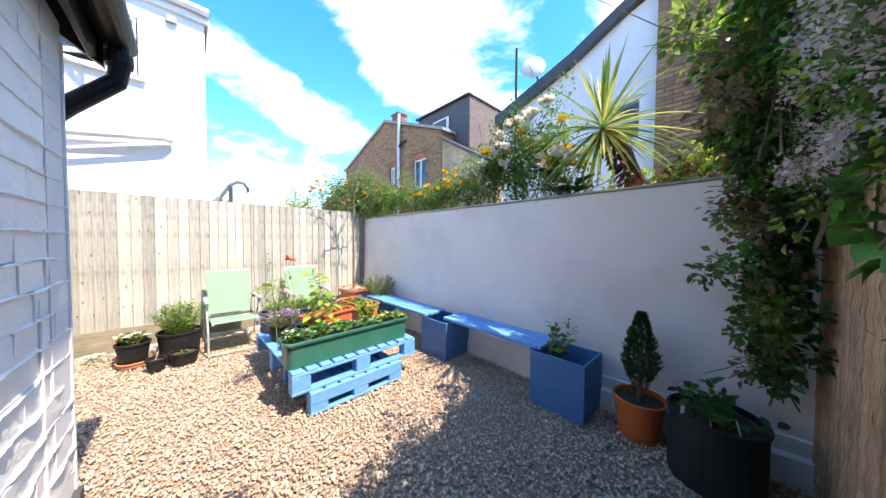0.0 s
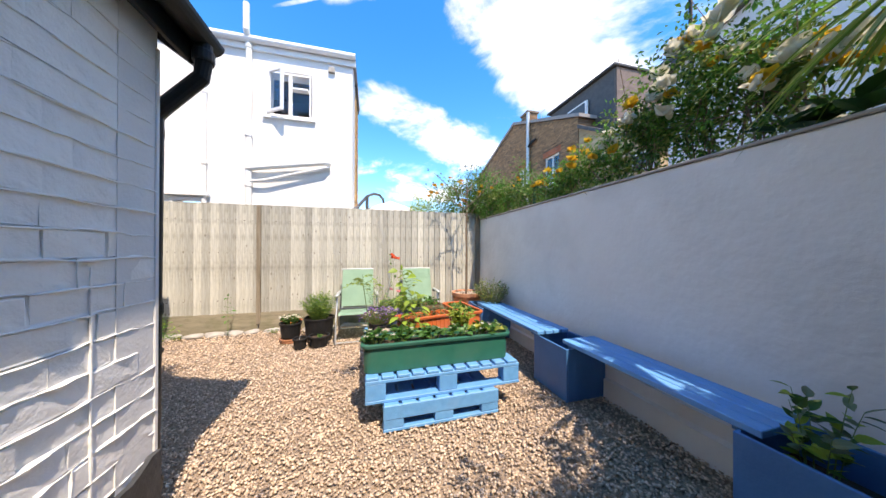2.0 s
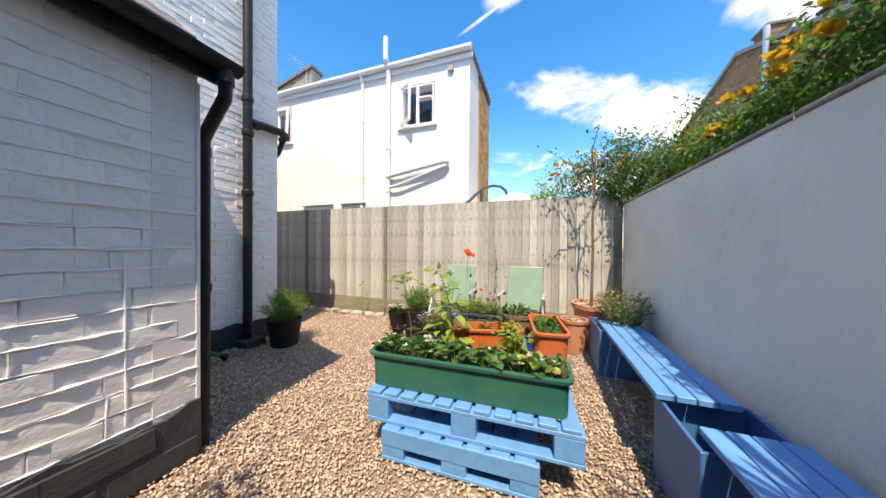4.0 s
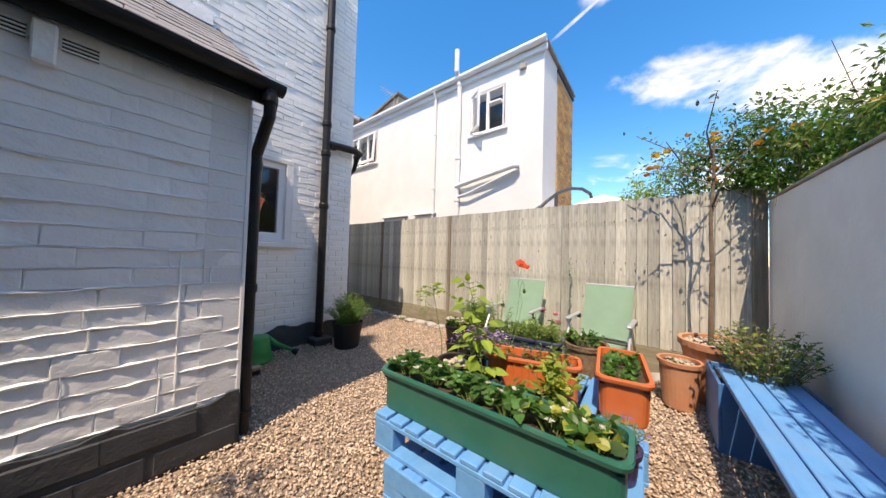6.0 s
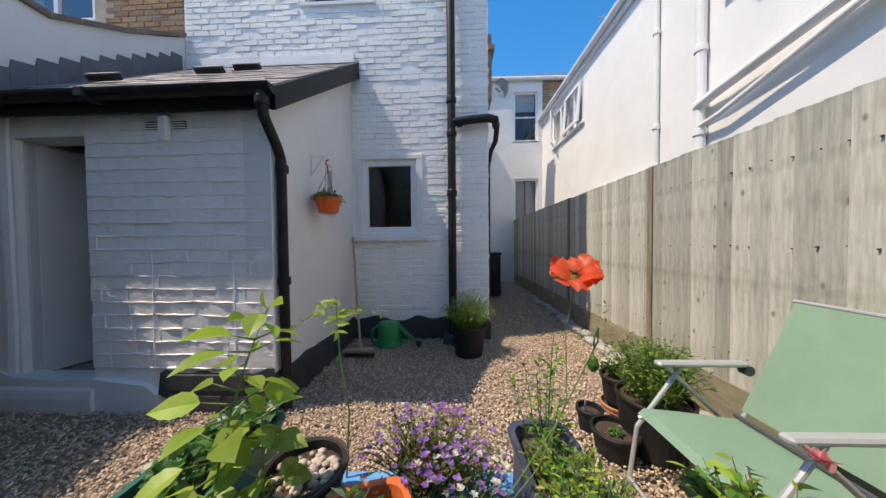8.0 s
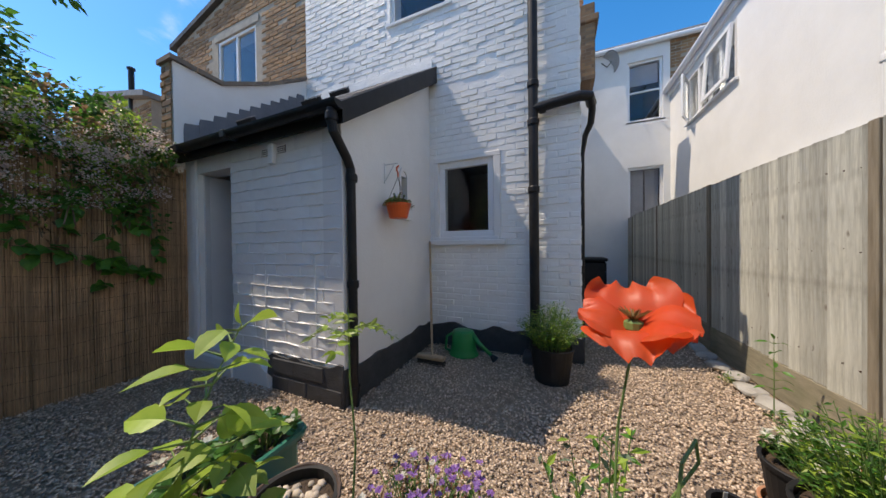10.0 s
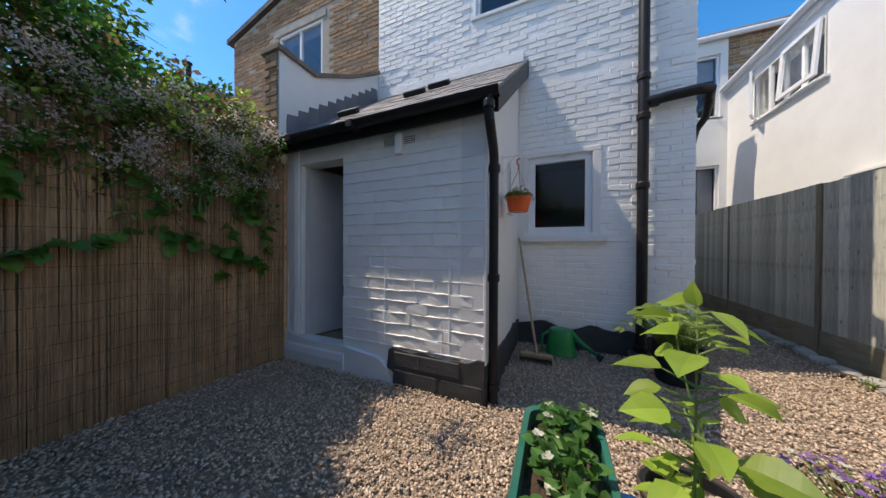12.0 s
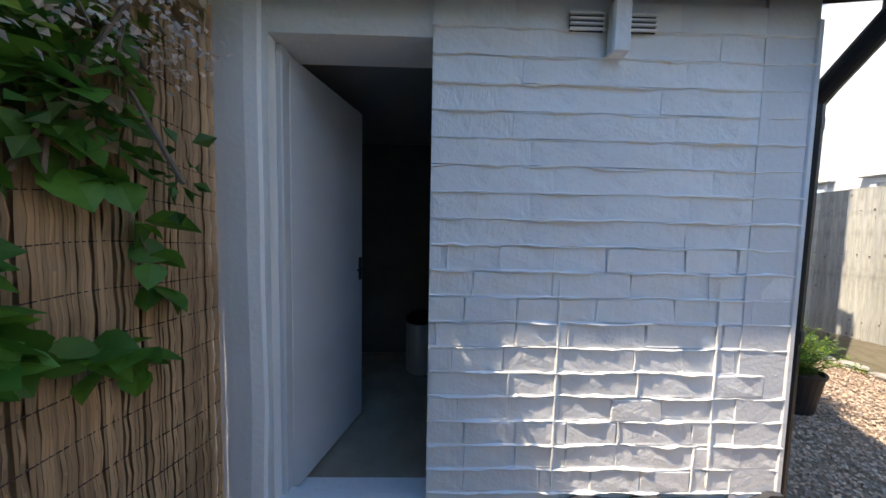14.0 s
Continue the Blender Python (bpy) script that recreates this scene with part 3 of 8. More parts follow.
def front_bricks():
    """The big painted courses of the extension's front, one object a brick, with thick proud mortar ledges."""
    host = thing("brickwork", (0, 0, 0), kind="structure")
    pools = {w: [mesh_of("brick", brick_block(w, 0.094, 0.009 + 0.0008 * k, 0.003 + 0.002 * k, int(w * 100) + k), WHITE_BRICK) for k in range(3)] for w in (0.205, 0.31, 0.42)}
    smooth = [mesh_of("brick", brick_block(0.62, 0.097, 0.009 + 0.0006 * k, 0.0012, 90 + k), WHITE_BRICK) for k in range(3)]
    rr = random.Random(3)
    z, row, uprights = 0.33, 0, []
    while z < 2.19:
        rough = z < 1.3
        x = EXT_X + 0.004
        first = True
        while x < 0.045:
            w = rr.choice((0.205, 0.205, 0.31)) if rough else 0.62
            s = 1.0
            if first:
                s, first = rr.uniform(0.4, 1.0), False
            if x + w * s > 0.046:
                s = (0.048 - x) / w
            if s > 0.05:
                ob = new("brick", rr.choice(pools[w] if rough else smooth))
                ob.location = (x, -0.012 + rr.uniform(-0.0015, 0.001) * (1 if rough else 0.2), z + (rr.uniform(-0.002, 0.002) if rough else 0))
                ob.scale = (s, 1, 1)
                ob.rotation_euler = (rr.uniform(-0.014, 0.014), rr.uniform(-0.008, 0.008), rr.uniform(-0.006, 0.006)) if rough else (0, 0, 0)
                ob.parent = host
                uprights.append((x + w * s, z, rough))
            x += w * s + (0.002 if rough else 0.0)
        z += 0.1005
        row += 1
    z, k = 0.33 - 0.004, 0
    while z < 2.2:
        rough = z < 1.42
        bm = bmesh.new()
        rings = []
        x = EXT_X + 0.003
        while x < 0.05:
            q = noise.noise((x * 5, k * 3.1, 0)) + 0.6 * noise.noise((x * 17, k * 5.3, 1))
            q2 = noise.noise((x * 9, k * 2.3, 4))
            zz = z + 0.009 * q
            q3 = noise.noise((x * 31, k * 1.7, 9))
            d = (0.0035 + 0.009 * max(-0.5, q2) + 0.004 * q3) if rough else (0.0038 + 0.009 * max(-0.7, q2) + 0.002 * q3)
            t = max(0.0015, (0.0045 + 0.008 * q2 + 0.003 * q3) if rough else (0.004 + 0.007 * q2))
            rings.append([bm.verts.new(p) for p in ((x, -0.004, zz - t), (x, d, zz - t * 0.5), (x, d * 1.1, zz + t * 0.2), (x, -0.004, zz + t))])
            x += 0.015
        for a, b in zip(rings, rings[1:]):
            for i in range(3):
                bm.faces.new((a[i], b[i], b[i + 1], a[i + 1]))
        bm.faces.new(rings[0])
        bm.faces.new(rings[-1])
        bmesh.ops.recalc_face_normals(bm, faces=bm.faces)
        part("mortar_ledge", bm, WHITE_BRICK, host)
        z += 0.1005
        k += 1
    for x, z, rough in uprights:
        if x < 0.03 and rough and rr.random() < 0.35:
            r = rr.uniform(0.0015, 0.0045)
            part("mortar_joint", tube_bm([(x, 0.0, z), (x + rr.uniform(-0.006, 0.006), 0.001, z + 0.05), (x + rr.uniform(-0.006, 0.006), 0.0, z + 0.098)], [r, r * 0.7, r], 5), WHITE_BRICK, host)
    for x in (-0.46, -1.1):
        part("mortar_joint", tube_bm([(x + 0.008 * noise.noise((x, zz * 3, 0)), 0.0, zz) for zz in (0.35, 0.5, 0.65, 0.8, 0.95, 1.1, 1.2)], [0.003, 0.006, 0.003, 0.005, 0.004, 0.005, 0.002], 6), WHITE_BRICK, host)


def brick_field(name, x0, x1, z0, z1, y, mat, holes=(), seed=1, w=0.215, h=0.066, gap=0.009, proud=0.008, keep=None, axis="y"):
    """A field of bricks as one mesh: rows of blocks standing proud of the wall at y."""
    rng = random.Random(seed)
    vs, fs = [], []
    z, row = z0, 0
    while z + h < z1 + 0.02:
        x = x0 - (w / 2 if row % 2 else 0)
        while x < x1:
            a, b = max(x, x0), min(x + w, x1)
            cx, cz = (a + b) / 2, z + h / 2
            if b - a > 0.03 and not any(p[0] - 0.01 < b and a < p[1] + 0.01 and p[2] - 0.01 < z + h and z < p[3] + 0.01 for p in holes) and (keep is None or keep(cx, cz)):
                wave = 0.014 * noise.noise((cx * 0.9, row * 0.35, seed)) + 0.006 * noise.noise((cx * 3.1, row * 1.7, seed))
                d = proud * (0.25 if rng.random() < 0.14 else 1.0) + rng.uniform(-0.004, 0.005)
                t = rng.uniform(-0.005, 0.005)
                r = rng.uniform(0.004, 0.009)
                n = len(vs)
                for (px, pz, py) in ((a, z, -0.005), (b, z, -0.005), (b, z + h, -0.005), (a, z + h, -0.005),
                                     (a + r, z + r + t, d), (b - r, z + r - t, d), (b - r, z + h - r - t, d), (a + r, z + h - r + t, d)):
                    vs.append((px, y + py, pz + wave) if axis == "y" else (y - py, px, pz + wave))
                for q in ((4, 5, 6, 7), (0, 1, 5, 4), (1, 2, 6, 5), (2, 3, 7, 6), (3, 0, 4, 7)):
                    fs.append(tuple(n + k for k in q[::-1]) if axis == "y" else tuple(n + k for k in q[::-1]))
            x += w + gap
        z += h + gap
        row += 1
    return raw_mesh(name, vs, fs, mat, kind="stuff")


def house_bricks():
    brick_field("painted_bricks", HOUSE_CORNER + 0.004, EXT_X - 0.002, 0.3, 3.3, HOUSE_Y, WHITE_BRICK, [(-2.27, -1.51, 1.34, 2.42)], 2)
    brick_field("painted_bricks", HOUSE_CORNER + 0.004, 0.85, 3.38, 5.55, HOUSE_Y, WHITE_BRICK, [(-1.72, -0.76, 4.36, 5.42)], 4,
                keep=lambda x, z: x < EXT_X or z > 3.66)
    brick_field("painted_bricks", -6.0, HOUSE_Y - 0.004, 0.3, 5.5, HOUSE_CORNER, WHITE_BRICK, seed=6, axis="x")


def sill_and_window(name, x0, x1, z0, z1, y, parts=1, label="white plastic framed window with dark glass", sill=True, blind=0.0, open_leaf=False, axis="y", face=1, frame=0.055, sash=False):
    """A framed window facing +y (or +x): frame, panes, sill, all under one thing."""
    w = thing(name, (0, 0, 0), kind="structure")

    def bx(nm, a0, a1, b0, b1, c0, c1, m, bev=0.004):
        if axis == "y":
            return part(nm, box_bm(a0, a1, b0, b1, c0, c1, bevel=bev), m, w)
        return part(nm, box_bm(b0, b1, a0, a1, c0, c1, bevel=bev), m, w)
    for nm, a in (("window_frame", (x0, x1, y - 0.06, y, z1 - frame, z1)), ("window_frame", (x0, x1, y - 0.06, y, z0, z0 + frame)),
                  ("window_frame", (x0, x0 + frame, y - 0.06, y, z0 + frame, z1 - frame)), ("window_frame", (x1 - frame, x1, y - 0.06, y, z0 + frame, z1 - frame))):
        bx(nm, *a, UPVC)
    n = parts
    step = (x1 - x0 - 2 * frame) / n
    for k in range(n):
        a = x0 + frame + k * step
        if k:
            bx("mullion", a - 0.03, a + 0.03, y - 0.055, y - 0.003, z0 + frame, z1 - frame, UPVC)
        p = bx("pane", a + 0.002, a + step - 0.002, y - 0.034, y - 0.028, z0 + frame - 0.004, z1 - frame + 0.004, GLASS, 0)
        p.visible_shadow = False
    if sash:
        zm = (z0 + z1) / 2
        bx("meeting_rail", x0 + frame, x1 - frame, y - 0.05, y - 0.005, zm - 0.02, zm + 0.02, UPVC)
    if sill:
        bx("window_sill", x0 - 0.06, x1 + 0.06, y - 0.02, y + 0.06, z0 - 0.045, z0 - 0.002, UPVC)
    return w


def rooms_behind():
    """Rooms added behind the windows, their gloom put into the wall colour, so that the panes look into a real space.
    """
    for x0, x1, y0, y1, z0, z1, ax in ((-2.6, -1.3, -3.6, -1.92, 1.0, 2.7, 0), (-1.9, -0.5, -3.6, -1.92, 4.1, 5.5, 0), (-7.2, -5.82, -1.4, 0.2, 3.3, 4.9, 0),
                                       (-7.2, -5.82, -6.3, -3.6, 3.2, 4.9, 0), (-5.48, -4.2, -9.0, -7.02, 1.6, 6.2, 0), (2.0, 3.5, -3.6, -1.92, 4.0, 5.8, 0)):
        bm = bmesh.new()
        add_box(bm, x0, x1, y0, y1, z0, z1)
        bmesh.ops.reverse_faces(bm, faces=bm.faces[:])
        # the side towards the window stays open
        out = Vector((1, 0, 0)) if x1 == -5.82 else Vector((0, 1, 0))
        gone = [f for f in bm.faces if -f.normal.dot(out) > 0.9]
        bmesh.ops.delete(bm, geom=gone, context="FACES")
        structure("wall_room", bm, ROOM_GLOOM)


def windows():
    sill_and_window("window_1", -2.25, -1.53, 1.40, 2.36, HOUSE_Y - 0.02, frame=0.075)
    for x0, x1, z0, z1 in ((-2.34, -1.46, 2.362, 2.42), (-2.34, -2.252, 1.36, 2.36), (-1.528, -1.46, 1.36, 2.36)):
        structure("window_surround", box_bm(x0, x1, HOUSE_Y - 0.005, HOUSE_Y + 0.02, z0, z1, bevel=0.005), WHITE_RENDER)
    structure("window_board", box_bm(-2.4, -1.42, HOUSE_Y - 0.005, HOUSE_Y + 0.075, 1.29, 1.354, bevel=0.008), WHITE_RENDER)
    sill_and_window("window_2", -1.68, -0.80, 4.42, 5.35, HOUSE_Y - 0.03)
    sill_and_window("window_3", -0.9, -0.13, 3.75, 4.62, -5.5, parts=2, axis="x")
    sill_and_window("window_4", -5.7, -4.0, 3.82, 4.76, -5.5, parts=4, axis="x")
    sill_and_window("window_5", -5.36, -4.62, 4.42, 5.95, -6.76, sash=True)
    sill_and_window("window_6", -5.36, -4.62, 1.9, 3.25, -6.76, parts=1)
    sill_and_window("window_7", 2.15, 3.35, 4.35, 5.45, HOUSE_Y - 0.02, parts=2)
    for y0, y1 in ((-2.35, -1.85), (-3.5, -2.75)):
        sill_and_window("window_8", y0, y1, 1.3, 2.17, -5.46, axis="x", sill=False)
        tagged(part("window_hood", box_bm(-5.495, -5.4, y0 - 0.08, y1 + 0.08, 2.2, 2.24, bevel=0.004), WHITE_RENDER), kind="structure")
    # opened casement leaves of the neighbour's upper windows: two swung on their sides, one hung from its top
    for pos, rot, z0, z1, w in (((-5.49, -0.875, 0), (0, 0, radians(-33)), 3.8, 4.58, 0.37), ((-5.49, -5.66, 0), (0, 0, radians(-30)), 3.86, 4.72, 0.4),
                                ((-5.485, -4.86, 4.72), (0, radians(-4), 0), -0.86, 0.0, 0.82)):
        c = thing("casement", pos, kind="structure")
        c.rotation_euler = rot
        f = 0.075 if w > 0.5 else 0.05
        for a in ((0, 0.04, 0, w, z0, z0 + f), (0, 0.04, 0, w, z1 - f, z1), (0, 0.04, 0, f, z0 + f, z1 - f), (0, 0.04, w - f, w, z0 + f, z1 - f)):
            part("casement_frame", box_bm(*a, bevel=0.003), UPVC, c)
        p = part("pane", box_bm(0.018, 0.022, f - 0.005, w - f + 0.005, z0 + f - 0.005, z1 - f + 0.005), GLASS, c)
        p.visible_shadow = False
    t = thing("transom", (0, 0, 0), kind="structure")
    part("transom_bar", box_bm(-5.553, -5.5, -0.482, -0.19, 4.27, 4.33, bevel=0.004), UPVC, t)
    part("top_light", box_bm(-5.5, -5.44, -0.47, -0.2, 4.28, 4.32, bevel=0.006), UPVC, t)
    # curtains of the lower window in the far wing
    vs, fs = [], []
    for s, (a, b) in enumerate(((-5.3, -5.02), (-4.98, -4.68))):
        n0 = len(vs)
        for i in range(41):
            x = a + (b - a) * i / 40
            for z in (1.95, 3.2):
                vs.append((x, -6.9 + 0.018 * math.sin(i * 1.25), z))
        fs += [(n0 + 2 * i, n0 + 2 * i + 2, n0 + 2 * i + 3, n0 + 2 * i + 1) for i in range(40)]
    tagged(raw_mesh("curtain", vs, fs, CURTAIN, smooth=True), "pale grey drawn curtains behind a ground floor window", "curtain")
    vs = [(-5.3, -6.88, 5.4), (-4.68, -6.88, 5.4), (-4.68, -6.88, 5.9), (-5.3, -6.88, 5.9)]
    tagged(raw_mesh("blind", vs, [(0, 1, 2, 3)], CURTAIN), "half lowered pale blind behind a sash window", "blind")


CURTAIN = material("grey_curtain", (0.5, 0.49, 0.5), (0.42, 0.41, 0.43), 6, 0.9, 0.1, 90)


def roof_z(y):
    """Height of the extension roof's underside at y."""
    return 2.33 + (0.13 - y) * (3.62 - 2.33) / 1.73


def extension_roof():
    bm = bmesh.new()
    poly_prism(bm, [(HOUSE_Y + 0.004, roof_z(HOUSE_Y) - 0.03), (0.1, roof_z(0.1) - 0.03), (0.1, roof_z(0.1)), (HOUSE_Y + 0.004, roof_z(HOUSE_Y))], "x", EXT_X - 0.08, 0.855)
    roof = structure("roof_extension", bm, LEAD)
    rr = random.Random(11)
    slope = math.atan2(3.62 - 2.33, 1.73)
    meshes = [mesh_of("tile", box_bm(0, 0.262, -0.27, 0, 0, 0.013 + 0.002 * s, bevel=0.003), SLATE) for s in range(3)]
    row, y = 0, 0.11
    while y > HOUSE_Y + 0.16:
        x = EXT_X - 0.1 - (0.13 if row % 2 else 0)
        while x < 0.72:
            ob = new("tile", rr.choice(meshes))
            xx, sc = (x, 1)
            if x < EXT_X - 0.1:
                xx, sc = EXT_X - 0.1, 0.5
            if xx + 0.265 * sc > 0.855:
                sc = max(0.1, (0.853 - xx) / 0.265)
            ob.location = (xx, y, roof_z(y) + 0.006)
            ob.scale = (sc, 1, 1)
            ob.rotation_euler = (-slope + 0.035 + rr.uniform(-0.006, 0.006), rr.uniform(-0.004, 0.004), 0)
            ob.parent = roof
            x += 0.265
        y -= 0.155
        row += 1
    # lead at the wall, along the top and up the party wall in pointed steps
    tagged(part("flashing", box_bm(EXT_X - 0.06, 0.85, HOUSE_Y + 0.012, HOUSE_Y + 0.03, roof_z(HOUSE_Y), roof_z(HOUSE_Y) + 0.13, bevel=0.004), WHITE_BRICK), kind="structure")
    bm = bmesh.new()
    y = 0.02
    while y > HOUSE_Y + 0.1:
        z = roof_z(y)
        poly_prism(bm, [(y, z), (y, z + 0.2), (y - 0.01, z + 0.27), (y - 0.14, z + 0.3), (y - 0.14, z + 0.1)], "x", 0.845, 0.857)
        y -= 0.142
    structure("flashing", bm, LEAD)
    bm = bmesh.new()
    # verge board along the slope, fascia and gutter
    z0, z1 = roof_z(0.14), roof_z(HOUSE_Y)
    poly_prism(bm, [(0.1, z0 - 0.13), (0.1, z0 + 0.035), (HOUSE_Y + 0.004, z1 + 0.015), (HOUSE_Y + 0.004, z1 - 0.2)], "x", EXT_X - 0.12, EXT_X - 0.09)
    structure("verge_board", bm, BLACK_PLASTIC)
    structure("fascia", box_bm(EXT_X - 0.09, 0.855, 0.055, 0.08, 2.22, 2.35, bevel=0.004), BLACK_PLASTIC)
    g = thing("gutter", (0, 0, 0), kind="structure")
    bm = bmesh.new()
    prof = [(0.06 * math.cos(a), 0.055 * math.sin(a)) for a in (math.pi + k * math.pi / 10 for k in range(11))]
    outline = [(0.145 + p[0], 2.335 + p[1]) for p in prof] + [(0.145 + p[0] * 0.9, 2.335 + p[1] * 0.88) for p in reversed(prof)]
    poly_prism(bm, outline, "x", EXT_X - 0.13, 0.8)
    poly_prism(bm, [(0.145 + p[0], 2.335 + p[1]) for p in prof], "x", EXT_X - 0.138, EXT_X - 0.128)
    part("channel", bm, BLACK_PLASTIC, g)
    for x in (-0.25, 0.55):
        part("joint", box_bm(x, x + 0.07, 0.08, 0.212, 2.27, 2.345, bevel=0.008), BLACK_PLASTIC, g)
    d = thing("downpipe", (0, 0, 0), kind="structure")
    pts = [(EXT_X - 0.06, 0.15, 2.29), (EXT_X - 0.06, 0.15, 2.2), (EXT_X - 0.065, 0.14, 2.13), (EXT_X - 0.06, 0.0, 1.97), (EXT_X - 0.055, -0.045, 1.9), (EXT_X - 0.055, -0.055, 0.0)]
    part("pipe", tube_bm(pts, 0.036, 14), BLACK_PLASTIC, d, smooth=False)
    for z in (2.2, 1.8, 0.95, 0.1):
        y = 0.15 if z > 2.1 else -0.055
        part("collar", lathe_bm([(0.043, z), (0.046, z + 0.01), (0.046, z + 0.05), (0.043, z + 0.06)], 16, EXT_X - 0.06 if z > 2.1 else EXT_X - 0.055, y), BLACK_PLASTIC, d)
    # corner pilaster of smooth render on the side wall's outer edge
    structure("corner_trim", box_bm(EXT_X - 0.012, EXT_X + 0.012, -0.03, 0.006, 0.3, 2.2, bevel=0.004), WHITE_RENDER)


def plinths():
    rr = random.Random(21)

    def ragged(a, b, z, step=0.07, amp=0.03):
        pts = []
        n = max(2, int((b - a) / step))
        for i in range(n + 1):
            pts.append((a + (b - a) * i / n, z + amp * noise.noise((i * 0.45 + a * 9, z, 3.1))))
        return pts
    bm = bmesh.new()
    top = ragged(EXT_X - 0.004, -0.52, 0.31, 0.05, 0.06)
    poly_prism(bm, [(EXT_X - 0.004, -0.08), (-0.56, -0.08), (-0.57, 0.1), (-0.5, 0.13)] + top[::-1], "y", -0.004, 0.022)
    structure("plinth_front", bm, BLACK_PAINT)
    for k, (x, z) in enumerate(((-1.39, 0.0), (-1.0, 0.0), (-0.78, 0.0), (-1.2, 0.16), (-0.85, 0.16))):
        structure("plinth_block", box_bm(x, min(x + 0.36, -0.585), 0.016, 0.027 + 0.002 * k, z + 0.006, z + 0.13, bevel=0.006), BLACK_PAINT)
    bm = bmesh.new()
    top = ragged(HOUSE_Y + 0.02, 0.0, 0.29, 0.08, 0.05)
    poly_prism(bm, [(HOUSE_Y + 0.02, -0.08), (0.0, -0.08)] + top[::-1], "x", EXT_X - 0.02, EXT_X + 0.002)
    structure("plinth_side", bm, BLACK_PAINT)
    bm = bmesh.new()
    top = ragged(HOUSE_CORNER - 0.01, EXT_X - 0.022, 0.27, 0.08, 0.07)
    poly_prism(bm, [(HOUSE_CORNER - 0.01, -0.08), (EXT_X - 0.022, -0.08)] + top[::-1], "y", HOUSE_Y - 0.002, HOUSE_Y + 0.03)
    structure("plinth_rear", bm, BLACK_PAINT)
    structure("plinth_alley", box_bm(HOUSE_CORNER - 0.03, HOUSE_CORNER + 0.002, -7.3, HOUSE_Y - 0.01, -0.08, 0.25, bevel=0.01), BLACK_PAINT)
    # white threshold and step at the door
    bm = bmesh.new()
    poly_prism(bm, [(-0.57, -0.06), (-0.52, 0.05), (-0.5, 0.13), (-0.4, 0.2), (0.0, 0.24), (0.1, 0.235), (0.4, 0.23), (0.7, 0.26), (0.84, 0.3), (0.86, -0.06)], "y", -0.1, 0.035)
    structure("step_front", bm, WHITE_RENDER)
    bm = bmesh.new()
    poly_prism(bm, [(-0.08, -0.06), (0.045, -0.06), (0.055, 0.03), (0.06, 0.1), (0.05, 0.16), (0.02, 0.2), (-0.03, 0.222), (-0.08, 0.225)], "x", 0.0, 0.84)
    structure("step_door", bm, WHITE_RENDER)


def door():
    d = thing("door_1", (0.0, 0, 0), kind="structure")
    # lining of the opening, then the inner frame and the leaf that stands ajar inwards
    structure("door_lining", box_bm(0.662, 0.7, -0.25, -0.05, 0.2, 2.1, bevel=0.005), WHITE_RENDER)
    part("door_frame", box_bm(0.636, 0.66, -0.15, -0.06, 0.2, 2.095, bevel=0.004), DOOR_PAINT, d)
    leaf = part("door_leaf", box_bm(-0.56, 0.0, -0.04, 0.0, 0.215, 2.085, bevel=0.004), DOOR_PAINT, d)
    leaf.location = (0.634, -0.11, 0)
    leaf.rotation_euler = (0, 0, radians(75))
    h = part("door_handle", tube_bm([(-0.53, 0.0, 1.15), (-0.53, 0.03, 1.15), (-0.46, 0.034, 1.15)], 0.008, 8), BLACK_PLASTIC, leaf)
    part("handle_plate", box_bm(-0.545, -0.515, 0.0005, 0.006, 1.08, 1.22, bevel=0.002), BLACK_PLASTIC, leaf)
    # render pier between door and reed screen, rounded and uneven
    bm = bmesh.new()
    rr = random.Random(4)
    levels = [-0.1, 0.1, 0.35, 0.7, 1.1, 1.5, 1.9, 2.1, 2.25]
    rings = []
    for z in levels:
        o = 0.012 * noise.noise((z * 2, 0, 0))
        sec = [(0.665 + o, -0.2), (0.668 + o, -0.04), (0.69 + o, 0.002), (0.73 + o, 0.014), (0.8 + o, 0.014), (0.9 + o, 0.006), (0.93, -0.2)]
        rings.append([bm.verts.new((x, y, z)) for x, y in sec])
    for a, b in zip(rings, rings[1:]):
        for k in range(len(a)):
            bm.faces.new((a[k], a[(k + 1) % len(a)], b[(k + 1) % len(a)], b[k]))
    bm.faces.new(rings[0])
    bm.faces.new(rings[-1])
    bmesh.ops.recalc_face_normals(bm, faces=bm.faces)
    structure("wall_pier", bm, WHITE_RENDER)
    # something dark with a pale bin in the far corner of the inner room
    b = thing("bin", (0.15, -1.25, 0.2), "grey metal bin standing inside the dark outhouse", "bin")
    part("body", lathe_bm([(0.12, 0), (0.13, 0.01), (0.13, 0.42), (0.12, 0.43)], 20), CHAIR_METAL, b)
    part("lid", lathe_bm([(0.135, 0.431), (0.135, 0.46), (0.09, 0.5), (0.02, 0.52)], 20), BLACK_PLASTIC, b)


